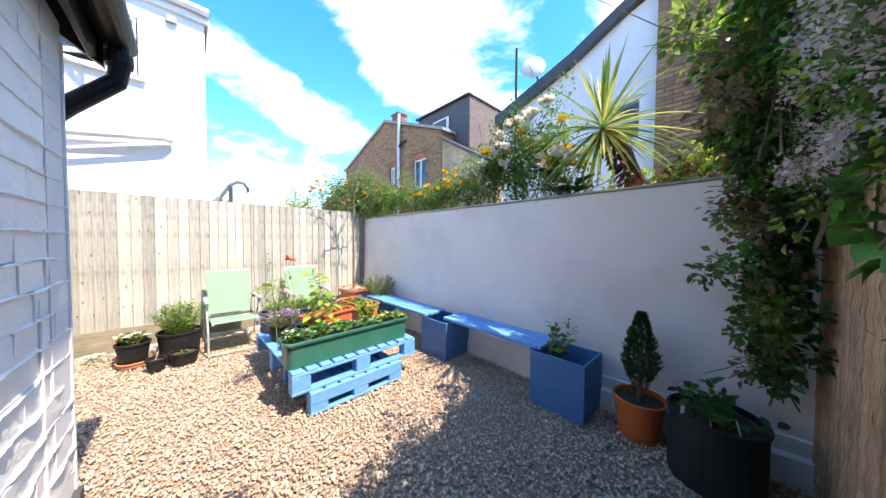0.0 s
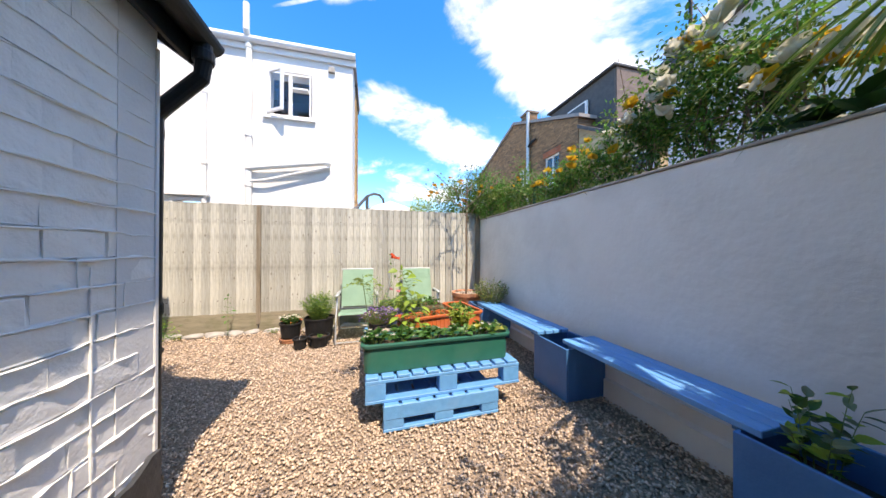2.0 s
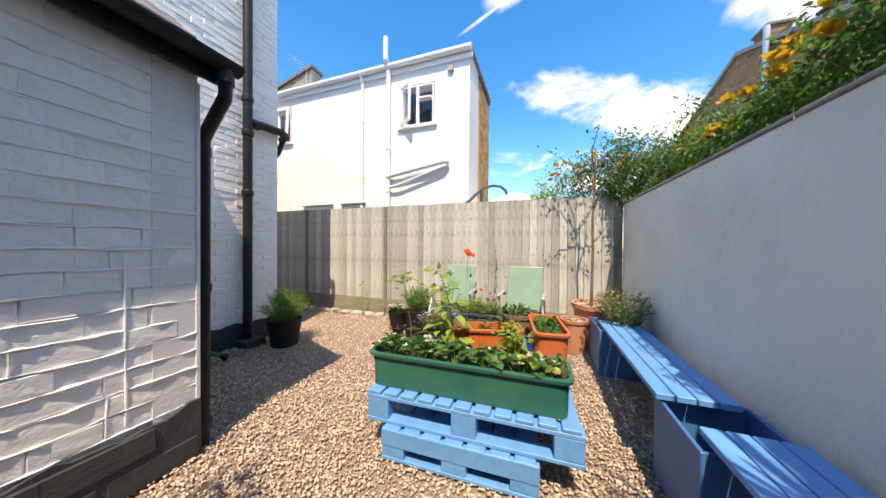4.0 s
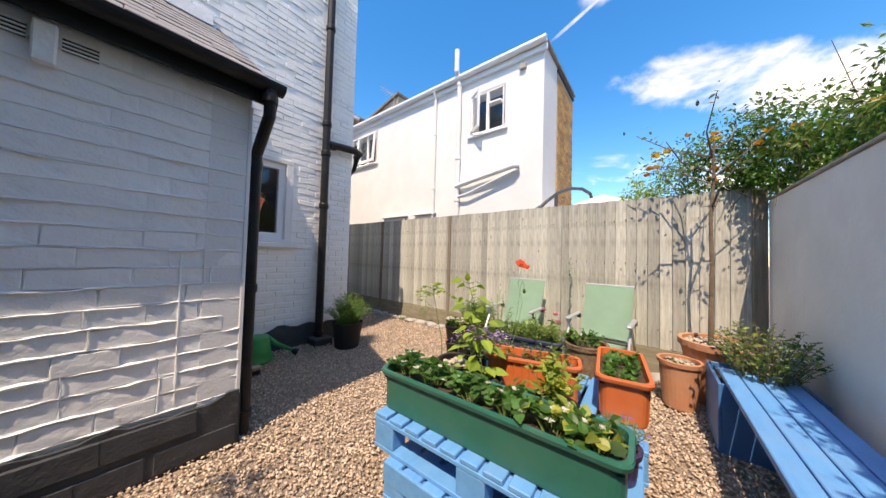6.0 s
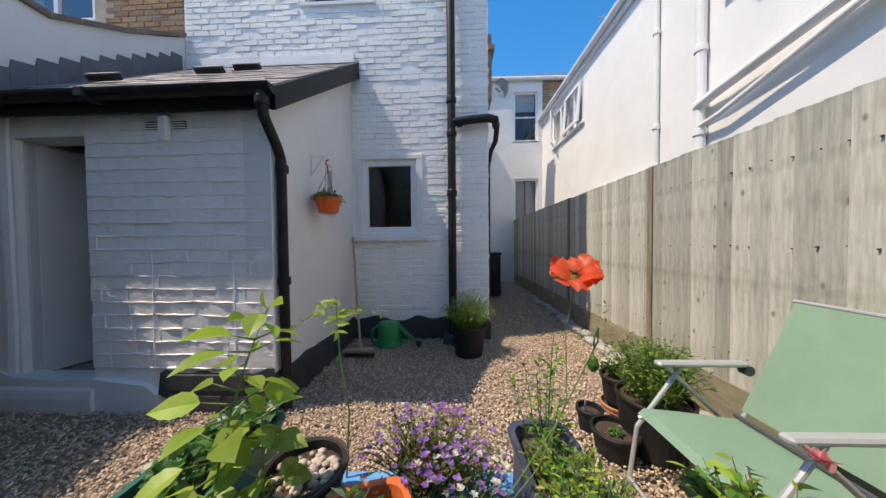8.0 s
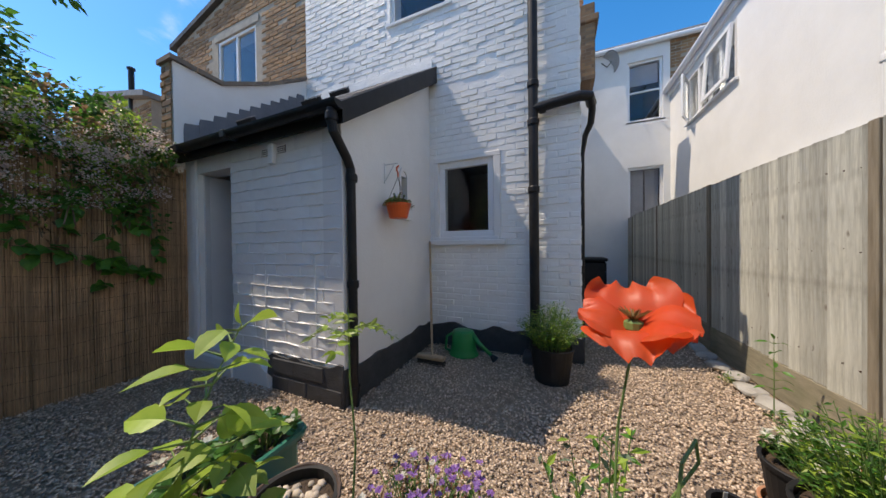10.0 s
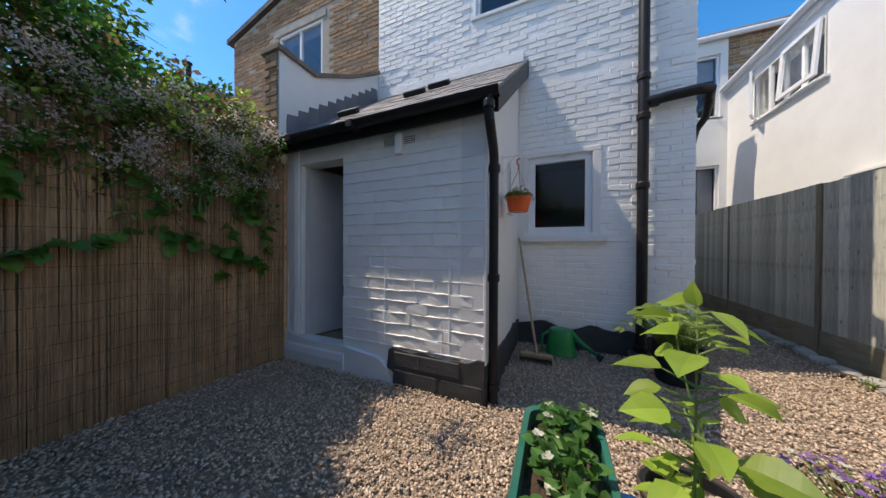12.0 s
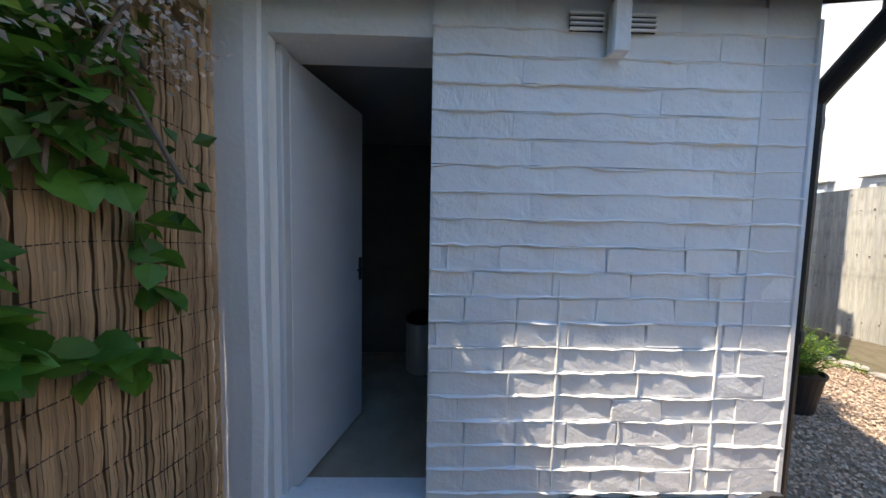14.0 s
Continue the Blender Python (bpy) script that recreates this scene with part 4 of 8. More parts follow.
def vents():
    v = thing("air_vent", (-0.62, 0.004, 2.12), "white painted vent cover between two small air grilles", "vent")
    part("cover", box_bm(-0.035, 0.03, 0.0, 0.045, -0.09, 0.09, bevel=0.006), WHITE_BRICK, v)
    for a, b in ((-0.15, -0.045), (0.045, 0.17)):
        part("grille_backing", box_bm(a, b, -0.002, 0.003, 0.005, 0.07), BLACK_PLASTIC, v)
        for k in range(4):
            part("slat", box_bm(a, b, 0.003, 0.012, 0.008 + k * 0.018, 0.014 + k * 0.018), WHITE_BRICK, v)
    # small slit window's reveal arch on the side wall
    bm = bmesh.new()
    pts = [(-1.0, 1.6), (-1.0, 2.04)] + [(-0.92 - 0.08 * math.cos(a), 2.06 + 0.09 * math.sin(a)) for a in (k * math.pi / 8 for k in range(9))] + [(-0.84, 1.6)]
    inner = [(-0.98, 1.62), (-0.98, 2.04)] + [(-0.92 - 0.06 * math.cos(a), 2.05 + 0.06 * math.sin(a)) for a in (k * math.pi / 8 for k in range(9))] + [(-0.86, 1.62)]
    o = [bm.verts.new((EXT_X - 0.014, *p)) for p in pts]
    i = [bm.verts.new((EXT_X - 0.014, *p)) for p in inner]
    o2 = [bm.verts.new((EXT_X + 0.001, *p)) for p in pts]
    i2 = [bm.verts.new((EXT_X + 0.001, *p)) for p in inner]
    for k in range(len(pts) - 1):
        bm.faces.new((o[k], o[k + 1], i[k + 1], i[k]))
        bm.faces.new((o2[k], o2[k + 1], o[k + 1], o[k]))
        bm.faces.new((i[k], i[k + 1], i2[k + 1], i2[k]))
    bmesh.ops.recalc_face_normals(bm, faces=bm.faces)
    structure("window_surround", bm, WHITE_RENDER)
    structure("window_sill", box_bm(EXT_X - 0.05, EXT_X, -1.02, -0.82, 1.57, 1.6, bevel=0.004), WHITE_RENDER)
    structure("pane", box_bm(EXT_X + 0.1, EXT_X + 0.105, -0.98, -0.86, 1.62, 2.05), GLASS)


def soil_pipe():
    s = thing("soil_pipe", (0, 0, 0), kind="structure")
    x, y = -2.72, HOUSE_Y + 0.09
    part("pipe", tube_bm([(x, y, 0.0), (x, y, 5.6)], 0.052, 16), BLACK_PLASTIC, s)
    for z in (0.1, 1.86, 2.6, 3.02, 4.4, 5.5):
        part("collar", lathe_bm([(0.058, z), (0.064, z + 0.01), (0.064, z + 0.06), (0.058, z + 0.07)], 18, x, y), BLACK_PLASTIC, s)
    part("branch", tube_bm([(x, y, 2.78), (x - 0.2, y + 0.01, 2.8), (-3.18, y + 0.01, 2.82), (-3.27, y - 0.02, 2.81), (-3.3, y - 0.14, 2.78)], 0.052, 16), BLACK_PLASTIC, s)
    part("collar", tube_bm([(x - 0.06, y, 2.78), (x - 0.13, y, 2.785)], 0.062, 16), BLACK_PLASTIC, s)
    part("elbow", tube_bm([(-3.3, y - 0.1, 2.8), (-3.31, y - 0.16, 2.72), (-3.3, y - 0.2, 2.6), (-3.25, y - 0.26, 2.5), (-3.225, y - 0.3, 2.3), (-3.22, y - 0.3, 0.1)], [0.036, 0.036, 0.034, 0.03, 0.02, 0.018], 14), BLACK_PLASTIC, s)
    # gully cover and rubble at the foot
    structure("gully", box_bm(-2.85, -2.6, HOUSE_Y + 0.03, HOUSE_Y + 0.25, -0.03, 0.09, bevel=0.015), BLACK_PAINT)


def party_wall():
    bm = bmesh.new()
    poly_prism(bm, [(0.1, 3.05), (0.1, 3.33), (-0.36, 3.3), (-0.95, 3.62), (HOUSE_Y + 0.002, 4.05), (HOUSE_Y + 0.002, 3.05)], "x", 0.86, 1.08)
    poly_prism(bm, [(0.1, 2.2), (0.1, 3.05), (0.02, 3.05), (0.02, 2.2)], "x", 0.86, 1.08)
    structure("parapet", bm, WHITE_RENDER)
    pts = [(0.14, 3.36), (-0.36, 3.33), (-0.95, 3.65), (HOUSE_Y + 0.01, 4.09)]
    k = 0
    for (y0, z0), (y1, z1) in zip(pts, pts[1:]):
        n = max(1, round(math.hypot(y1 - y0, z1 - z0) / 0.24))
        for i in range(n):
            a, b = i / n, (i + 0.96) / n
            bm = bmesh.new()
            ya, za, yb, zb = y0 + (y1 - y0) * a, z0 + (z1 - z0) * a, y0 + (y1 - y0) * b, z0 + (z1 - z0) * b
            poly_prism(bm, [(ya, za - 0.03), (ya, za + 0.02), (yb, zb + 0.02), (yb, zb - 0.03)], "x", 0.82, 1.12)
            structure("coping", bm, TERRACOTTA_OLD)
    bm = bmesh.new()
    add_box(bm, 0.9, 1.08, 0.04, 0.11, 2.2, 3.34)
    structure("wall_party_end", bm, MORTAR)
    brick_field("party_wall_bricks", 0.875, 1.08, 2.25, 3.3, 0.112, STOCK_BRICK_JOINED, seed=9)


TERRACOTTA_OLD = material("mossy_coping", (0.22, 0.17, 0.13), (0.14, 0.12, 0.1), 9, 0.9, 0.4, 60, (0.3, 0.28, 0.24), 6, 0.4)


def brick_house_next():
    bm = bmesh.new()
    wall_with_holes(bm, "y", HOUSE_Y - 0.3, HOUSE_Y - 0.008, 0.862, 4.9, 0.0, 6.75, [(2.15, 3.35, 4.35, 5.45)])
    slope = (6.75 - 5.8) / (4.9 - 1.0)
    bmesh.ops.bisect_plane(bm, geom=bm.verts[:] + bm.edges[:] + bm.faces[:], plane_co=(4.9, HOUSE_Y, 5.8), plane_no=Vector((slope, 0, 1)).normalized(), clear_outer=True)
    bmesh.ops.edgenet_fill(bm, edges=[e for e in bm.edges if e.is_boundary])
    structure("wall_brick_house", bm, MORTAR)
    brick_field("brick_house_bricks", 0.87, 4.9, 2.2, 6.7, HOUSE_Y - 0.008, STOCK_BRICK_JOINED, [(2.05, 3.45, 4.28, 5.62)], 12,
                keep=lambda x, z: z < 5.72 + (4.9 - x) * slope)
    structure("lintel", box_bm(2.05, 3.45, HOUSE_Y - 0.008, HOUSE_Y + 0.006, 5.46, 5.6, bevel=0.004), CONCRETE)
    bm = bmesh.new()
    poly_prism(bm, [(5.05, 5.78), (5.05, 5.88), (0.87, 5.88 + 4.18 * slope), (0.87, 5.78 + 4.18 * slope)], "y", HOUSE_Y - 0.3, HOUSE_Y + 0.07)
    structure("verge_brick_house", bm, BLACK_PAINT)
    # side of that house and a lower brick building past it
    structure("wall_brick_house_side", box_bm(4.6, 4.9, -6.5, HOUSE_Y - 0.3, 0, 5.8), MORTAR)
    bm = bmesh.new()
    poly_prism(bm, [(5.0, 0), (9.5, 0), (9.5, 4.4), (7.4, 5.0), (5.0, 4.5)], "y", -1.6, -1.2)
    h = structure("wall_brick_shed", bm, MORTAR)
    brick_field("brick_shed_bricks", 5.0, 9.5, 2.0, 4.5, -1.2, STOCK_BRICK_JOINED, seed=14)
    bm = bmesh.new()
    poly_prism(bm, [(4.95, 4.5), (7.4, 5.02), (9.6, 4.4), (9.6, 4.5), (7.4, 5.14), (4.95, 4.62)], "y", -1.8, -1.05)
    structure("roof_brick_shed", bm, SLATE)
    p = thing("flue", (5.9, -1.2, 4.6), "dark metal flue pipe on a brick outbuilding", "flue")
    part("pipe", tube_bm([(0, 0, -0.3), (0, 0, 0.75)], 0.05, 12), BLACK_PLASTIC, p)
    part("cap", lathe_bm([(0.06, 0.75), (0.07, 0.76), (0.07, 0.8), (0.02, 0.83)], 14), BLACK_PLASTIC, p)


front_bricks()
house_bricks()
extension_roof()
plinths()
door()
vents()
windows()
rooms_behind()
soil_pipe()
party_wall()
brick_house_next()


# ---- fence, reed screen, neighbours ----
def fence():
    rr = random.Random(31)
    host = thing("fence", (0, 0, 0), "weathered grey close-boarded timber fence", "fence")
    part("arris_rail", box_bm(FENCE_X - 0.075, FENCE_X - 0.024, -8.0, 2.93, 0.35, 0.43), FENCE_DARK, host)
    part("arris_rail", box_bm(FENCE_X - 0.075, FENCE_X - 0.024, -8.0, 2.93, 1.55, 1.63), FENCE_DARK, host)
    part("fence_post", box_bm(FENCE_X - 0.06, FENCE_X + 0.03, 2.86, 2.957, 0.0, FENCE_TOP - 0.03, bevel=0.005), FENCE_DARK, host)
    meshes = []
    for s in range(6):
        bm = bmesh.new()
        w = 0.118
        rrr = random.Random(s)
        zs = [0.0, 0.4, 0.9, 1.3, 1.66]
        rings = []
        for z in zs:
            o = rrr.uniform(-0.002, 0.002)
            rings.append([bm.verts.new(p) for p in ((0, 0, z), (0, w, z), (0.004 + o, w, z), (0.026 + o, 0.005, z))])
        for a, b in zip(rings, rings[1:]):
            for k in range(4):
                bm.faces.new((a[k], a[(k + 1) % 4], b[(k + 1) % 4], b[k]))
        bm.faces.new(rings[0][::-1])
        bm.faces.new(rings[-1])
        bmesh.ops.recalc_face_normals(bm, faces=bm.faces)
        meshes.append(mesh_of("board", bm, FENCE_WOOD))
    y, k, lift, nails = 2.93, 0, 0.0, []
    joints = [1.13, -0.71, -2.55, -4.4, -6.2]
    while y > -7.9:
        if joints and y - 0.1 < joints[0]:
            jy = joints.pop(0)
            lift = rr.uniform(-0.012, 0.014)
            p = part("fence_post" if jy == -0.71 else "cover_strip", box_bm(FENCE_X - 0.05, FENCE_X + 0.016, jy - 0.03, jy + 0.028, 0.12, FENCE_TOP + lift - 0.01, bevel=0.004), FENCE_DARK if jy < 0 else FENCE_WOOD, host)
            y = min(y, jy + 0.09)
        ob = new("board", rr.choice(meshes))
        sc = rr.choice((1.0, 1.0, 0.92, 0.86, 1.05))
        ob.location = (FENCE_X - 0.02 + rr.uniform(-0.002, 0.003), y - 0.118 * sc, 0.3 + lift + rr.uniform(-0.004, 0.004))
        ob.scale = (1, sc, 1)
        ob.rotation_euler = (rr.uniform(-0.004, 0.004), 0, 0)
        ob.parent = host
        nails += [(ob.location.x + 0.018, y - 0.018 + rr.uniform(-0.006, 0.006), zz + rr.uniform(-0.012, 0.012)) for zz in (0.5, 1.22, 1.72) if rr.random() < 0.85]
        y -= 0.108 * sc
    vs, fs = [], []
    for x, yy, zz in nails:
        n = len(vs)
        r = rr.uniform(0.0035, 0.006)
        for dx, q in ((-0.012, 1.0), (0.004, 0.9)):
            vs += [(x + dx, yy + r * q * math.cos(a), zz + r * q * math.sin(a)) for a in (k * math.tau / 6 for k in range(6))]
        fs += [tuple(range(n + 6, n + 12))] + [(n + k, n + (k + 1) % 6, n + 6 + (k + 1) % 6, n + 6 + k) for k in range(6)]
    tagged(raw_mesh("nail_head", vs, fs, WIRE, parent=host), kind="stuff")
    for a, b in ((2.93, 1.14), (1.12, -0.7), (-0.72, -2.54), (-2.56, -4.39), (-4.41, -7.9)):
        part("gravel_board", box_bm(FENCE_X - 0.03, FENCE_X + 0.004, b, a, 0.0, 0.296, bevel=0.004), GRAVEL_BOARD, host)


GRAVEL_BOARD = material("mossy_gravel_board", (0.32, 0.28, 0.2), (0.2, 0.18, 0.12), 6, 0.9, 0.3, 60, (0.12, 0.14, 0.06), 4, 0.5, stretch=(4, 0.6, 4))


def edging():
    rr = random.Random(41)
    meshes = []
    for s in range(5):
        bm = bmesh.new()
        bmesh.ops.create_icosphere(bm, subdivisions=2, radius=1)
        for v in bm.verts:
            v.co = Vector((v.co.x * 0.09, v.co.y * 0.14, v.co.z * 0.045)) * (1 + 0.25 * noise.noise(v.co * 1.3 + Vector((s * 5, 0, 0))))
            v.co.z = min(v.co.z, 0.032)
        meshes.append(mesh_of("edging_stone", bm, CONCRETE))
    y = 2.2
    while y > -4.2:
        ob = new("edging_stone", rr.choice(meshes))
        ob.location = (FENCE_X + 0.14 + rr.uniform(-0.03, 0.03), y, 0.035)
        ob.rotation_euler = (rr.uniform(-0.1, 0.1), rr.uniform(-0.1, 0.1), rr.uniform(-0.3, 0.3))
        ob.scale = (rr.uniform(0.7, 1.1), rr.uniform(0.7, 1.2), 1)
        tagged(ob, "pale broken concrete edging stone beside the fence", "stone", "edging stones along the fence")
        y -= rr.uniform(0.22, 0.3)


def reed_line(y):
    return 0.99 - 0.05 * y - 0.15 * math.exp(-(y / 0.55) ** 2) + 0.018 * math.sin(y * 5.2)


def wire_drop(y, z):
    """How far a wire of the screen strays from its level."""
    return 0.035 * noise.noise((y * 1.8, z * 0.6, 0)) + 0.018 * noise.noise((y * 4, z * 1.5, 2))


def reed_screen():
    rng = np.random.default_rng(8)
    host = thing("reed_screen", (0, 0, 0), "brown reed screening panel wired in rows", "reed screen")
    bm = bmesh.new()
    cuts = [0.03 + 0.146 * k for k in range(21)]
    poly_prism(bm, [(reed_line(y) + 0.022, y) for y in cuts] + [(reed_line(y) + 0.045, y) for y in cuts[::-1]], "z", -0.02, 2.12)
    part("backing", bm, REED_BACK, host)
    ys = np.arange(0.02, 2.94, 0.0052)
    vs, fs = [], []
    rows = list(np.arange(0.0, 2.2, 0.06))
    for i, y in enumerate(ys):
        r = rng.uniform(0.0028, 0.0052)
        dx, dy, lean = rng.uniform(-0.004, 0.004), rng.uniform(-0.004, 0.004), rng.uniform(-0.007, 0.007)
        top = 2.12 + rng.uniform(-0.06, 0.05)
        n = len(vs)
        for k, z in enumerate(rows):
            z = min(z, top)
            yy = y + dy + lean * z
            x = reed_line(y) + (0.001 if k % 2 == 0 else -0.0035 + dx) + rng.uniform(-0.0012, 0.0012)
            yy += rng.uniform(-0.0012, 0.0012)
            for a in (math.pi / 2, math.pi, 3 * math.pi / 2, 0):
                vs.append((x + r * math.cos(a), yy + r * math.sin(a), z + wire_drop(yy, z)))
        for s in range(0, 4 * (len(rows) - 1), 4):
            for k in range(4):
                fs.append((n + s + k, n + s + (k + 1) % 4, n + s + 4 + (k + 1) % 4, n + s + 4 + k))
    tagged(raw_mesh("reed_stalk", vs, fs, REED, parent=host), kind="stuff")
    for z in rows[2:-2:2]:
        pts = [(reed_line(y) - 0.001, y, z + wire_drop(y, z)) for y in np.arange(0.02, 2.94, 0.06)]
        part("wire", tube_bm(pts, 0.0022, 4), WIRE, host)


def neighbour_parts():
    # white eaves gutter, fascia and its pipes
    structure("fascia_neighbour", box_bm(-5.5, -5.45, -8.4, 0.66, 4.9, 5.02, bevel=0.006), UPVC)
    structure("gutter_neighbour", tube_bm([(-5.4, -8.4, 5.04), (-5.4, 0.66, 5.06)], 0.06, 12), UPVC)
    structure("roof_neighbour", box_bm(-7.56, -5.38, -8.5, 0.66, 5.055, 5.11, bevel=0.01), SLATE)
    s = thing("soil_stack", (0, 0, 0), kind="structure")
    part("pipe", tube_bm([(-5.44, -1.17, 0), (-5.44, -1.17, 5.0), (-5.32, -1.17, 5.15), (-5.32, -1.17, 5.62)], 0.05, 12), WHITE_RENDER, s)
    part("branch", tube_bm([(-5.42, -1.17, 2.73), (-5.4, -0.9, 2.77), (-5.4, 0.12, 2.93), (-5.44, 0.2, 2.93)], 0.05, 12), WHITE_RENDER, s)
    part("branch", tube_bm([(-5.42, -1.17, 2.5), (-5.4, -0.9, 2.53), (-5.4, 0.12, 2.84), (-5.46, 0.18, 2.86)], 0.025, 10), WHITE_RENDER, s)
    for z in (2.4, 2.7, 3.3, 4.9):
        part("collar", lathe_bm([(0.055, z), (0.062, z + 0.01), (0.062, z + 0.07), (0.055, z + 0.08)], 14, -5.44, -1.17), WHITE_RENDER, s)
    t = thing("rain_pipe", (0, 0, 0), kind="structure")
    part("pipe", tube_bm([(-5.38, -1.85, 5.0), (-5.46, -1.85, 4.85), (-5.46, -1.85, 0)], 0.034, 10), WHITE_RENDER, t)
    for z in (2.75, 4.0):
        part("collar", lathe_bm([(0.038, z), (0.045, z + 0.01), (0.045, z + 0.06), (0.038, z + 0.07)], 12, -5.46, -1.85), WHITE_RENDER, t)
    structure("overflow_box", box_bm(-5.5, -5.44, 0.16, 0.28, 4.72, 4.82, bevel=0.006), CONCRETE)
    # brick pier past the white gable, dark verge on it
    structure("wall_pier_brick", box_bm(-7.5, -6.275, 0.28, 0.61, 0, 4.95), MORTAR)
    brick_field("pier_bricks", -7.5, -6.29, 1.8, 4.9, 0.612, STOCK_SUNLIT, seed=18)
    structure("verge_neighbour", box_bm(-7.53, -6.26, 0.27, 0.64, 4.955, 5.01, bevel=0.01), BLACK_PAINT)
    # party chimney wall above the roof
    bm = bmesh.new()
    poly_prism(bm, [(-7.2, 5.0), (-4.85, 5.0), (-4.85, 6.75), (-7.2, 6.1)], "x", -7.3, -6.95)
    structure("wall_chimney_brick", bm, MORTAR)
    brick_field("chimney_bricks", -7.2, -4.85, 5.0, 6.8, -6.95, STOCK_BRICK_JOINED, seed=19, axis="x", keep=lambda x, z: z < 6.7 - (-4.85 - x) * 0.277)
    bm = bmesh.new()
    poly_prism(bm, [(-7.25, 6.1), (-4.8, 6.77), (-4.8, 6.85), (-7.25, 6.18)], "x", -7.38, -6.87)
    structure("coping_chimney", bm, TERRACOTTA_OLD)
    # far wing closing the alley
    bm = bmesh.new()
    wall_with_holes(bm, "y", -7.0, -6.7, -5.5, -3.0, 0, 6.3, [(-5.36, -4.62, 4.42, 5.95), (-5.36, -4.62, 1.9, 3.25)])
    structure("wall_far_wing", bm, WHITE_RENDER)
    structure("gutter_far_wing", tube_bm([(-6.6, -6.62, 6.3), (-3.1, -6.62, 6.34)], 0.06, 10), UPVC)
    structure("roof_far_wing", box_bm(-7.6, -3.0, -9, -6.6, 6.34, 6.42, bevel=0.01), SLATE)
    structure("wall_far_brick", box_bm(-7.5, -5.5, -7.0, -6.72, 4.9, 6.3), MORTAR)
    brick_field("far_wing_bricks", -7.4, -5.5, 5.0, 6.25, -6.72, STOCK_BRICK_JOINED, seed=20)
    # chimney of the own house, seen past its corner
    c = thing("chimney", (-3.43, -5.5, 5.35), "brown brick chimney with a terracotta pot", "chimney")
    part("chimney_shaft", box_bm(-0.3, 0.3, -0.3, 0.3, -0.4, 1.3, bevel=0.02), STOCK_FAR, c)
    part("chimney_course", box_bm(-0.37, 0.37, -0.37, 0.37, 0.85, 1.0, bevel=0.02), STOCK_FAR, c)
    part("chimney_pot", lathe_bm([(0.09, 1.3), (0.1, 1.31), (0.08, 1.55), (0.1, 1.57), (0.1, 1.6)], 14), TERRACOTTA, c)
    d = thing("satellite_dish", (-4.25, -6.62, 6.05), "grey satellite dish on the white far wing", "satellite dish")
    dm = lathe_bm([(0.02, 0.06), (0.12, 0.05), (0.22, 0.02), (0.27, -0.02), (0.275, -0.025), (0.22, 0.008), (0.12, 0.038)], 20)
    bmesh.ops.rotate(dm, matrix=Euler((radians(65), 0, radians(-60))).to_matrix(), verts=dm.verts)
    part("dish", dm, DISH_GREY, d, smooth=True)
    part("arm", tube_bm([(0, 0, 0), (0.1, 0.05, -0.15), (0.25, 0.2, -0.1)], 0.012, 6), BLACK_PLASTIC, d)
    b = thing("wheelie_bin", (-3.55, -4.6, 0), "dark wheelie bin standing in the side alley", "bin")
    part("body", box_bm(-0.25, 0.25, -0.3, 0.3, 0.02, 0.95, bevel=0.03), BLACK_POT, b)
    part("lid", box_bm(-0.27, 0.27, -0.32, 0.34, 0.955, 1.02, bevel=0.02), BLACK_POT, b)


DISH_GREY = material("dish_grey", (0.3, 0.31, 0.32), (0.25, 0.26, 0.27), 6, 0.5, 0.0, 60)
BLACK_PARASOL = material("parasol_canvas", (0.76, 0.75, 0.72), (0.7, 0.69, 0.66), 4, 0.85, 0.1, 90, through_light=0.2)
DARK_GREY = material("dark_grey_metal", (0.06, 0.065, 0.075), (0.08, 0.085, 0.09), 7, 0.4, 0.0, 60)


def parasol():
    p = thing("cantilever_parasol", (-5.0, 0.69, 0.0), "white cantilever parasol on a bent dark grey arm behind the fence", "parasol")
    part("post", tube_bm([(-0.35, 0.2, 0), (-0.3, 0.2, 2.3)], 0.03, 10), DARK_GREY, p)
    part("arm", tube_bm([(0.0, 0.0, 2.0), (-0.15, 0.1, 2.16), (-0.4, 0.2, 2.33), (-0.7, 0.33, 2.45), (-0.95, 0.45, 2.48), (-1.15, 0.54, 2.43), (-1.2, 0.56, 2.34)], 0.028, 10), DARK_GREY, p)
    part("joint", tube_bm([(0.03, -0.03, 1.97), (-0.03, 0.04, 2.04)], 0.045, 12), DARK_GREY, p)
    vs, fs, n = [(-1.28, 0.72, 2.42)], [], 8
    for k in range(n):
        a = k * math.tau / n
        vs.append((-1.28 + 1.35 * math.cos(a), 0.72 + 1.35 * math.sin(a), 1.92))
    for k in range(n):
        vs.append((vs[1 + k][0], vs[1 + k][1], 1.74))
    fs = [(0, 1 + k, 1 + (k + 1) % n) for k in range(n)] + [(1 + k, 9 + k, 9 + (k + 1) % n, 1 + (k + 1) % n) for k in range(n)]
    raw_mesh("canopy", vs, fs, BLACK_PARASOL, parent=p)


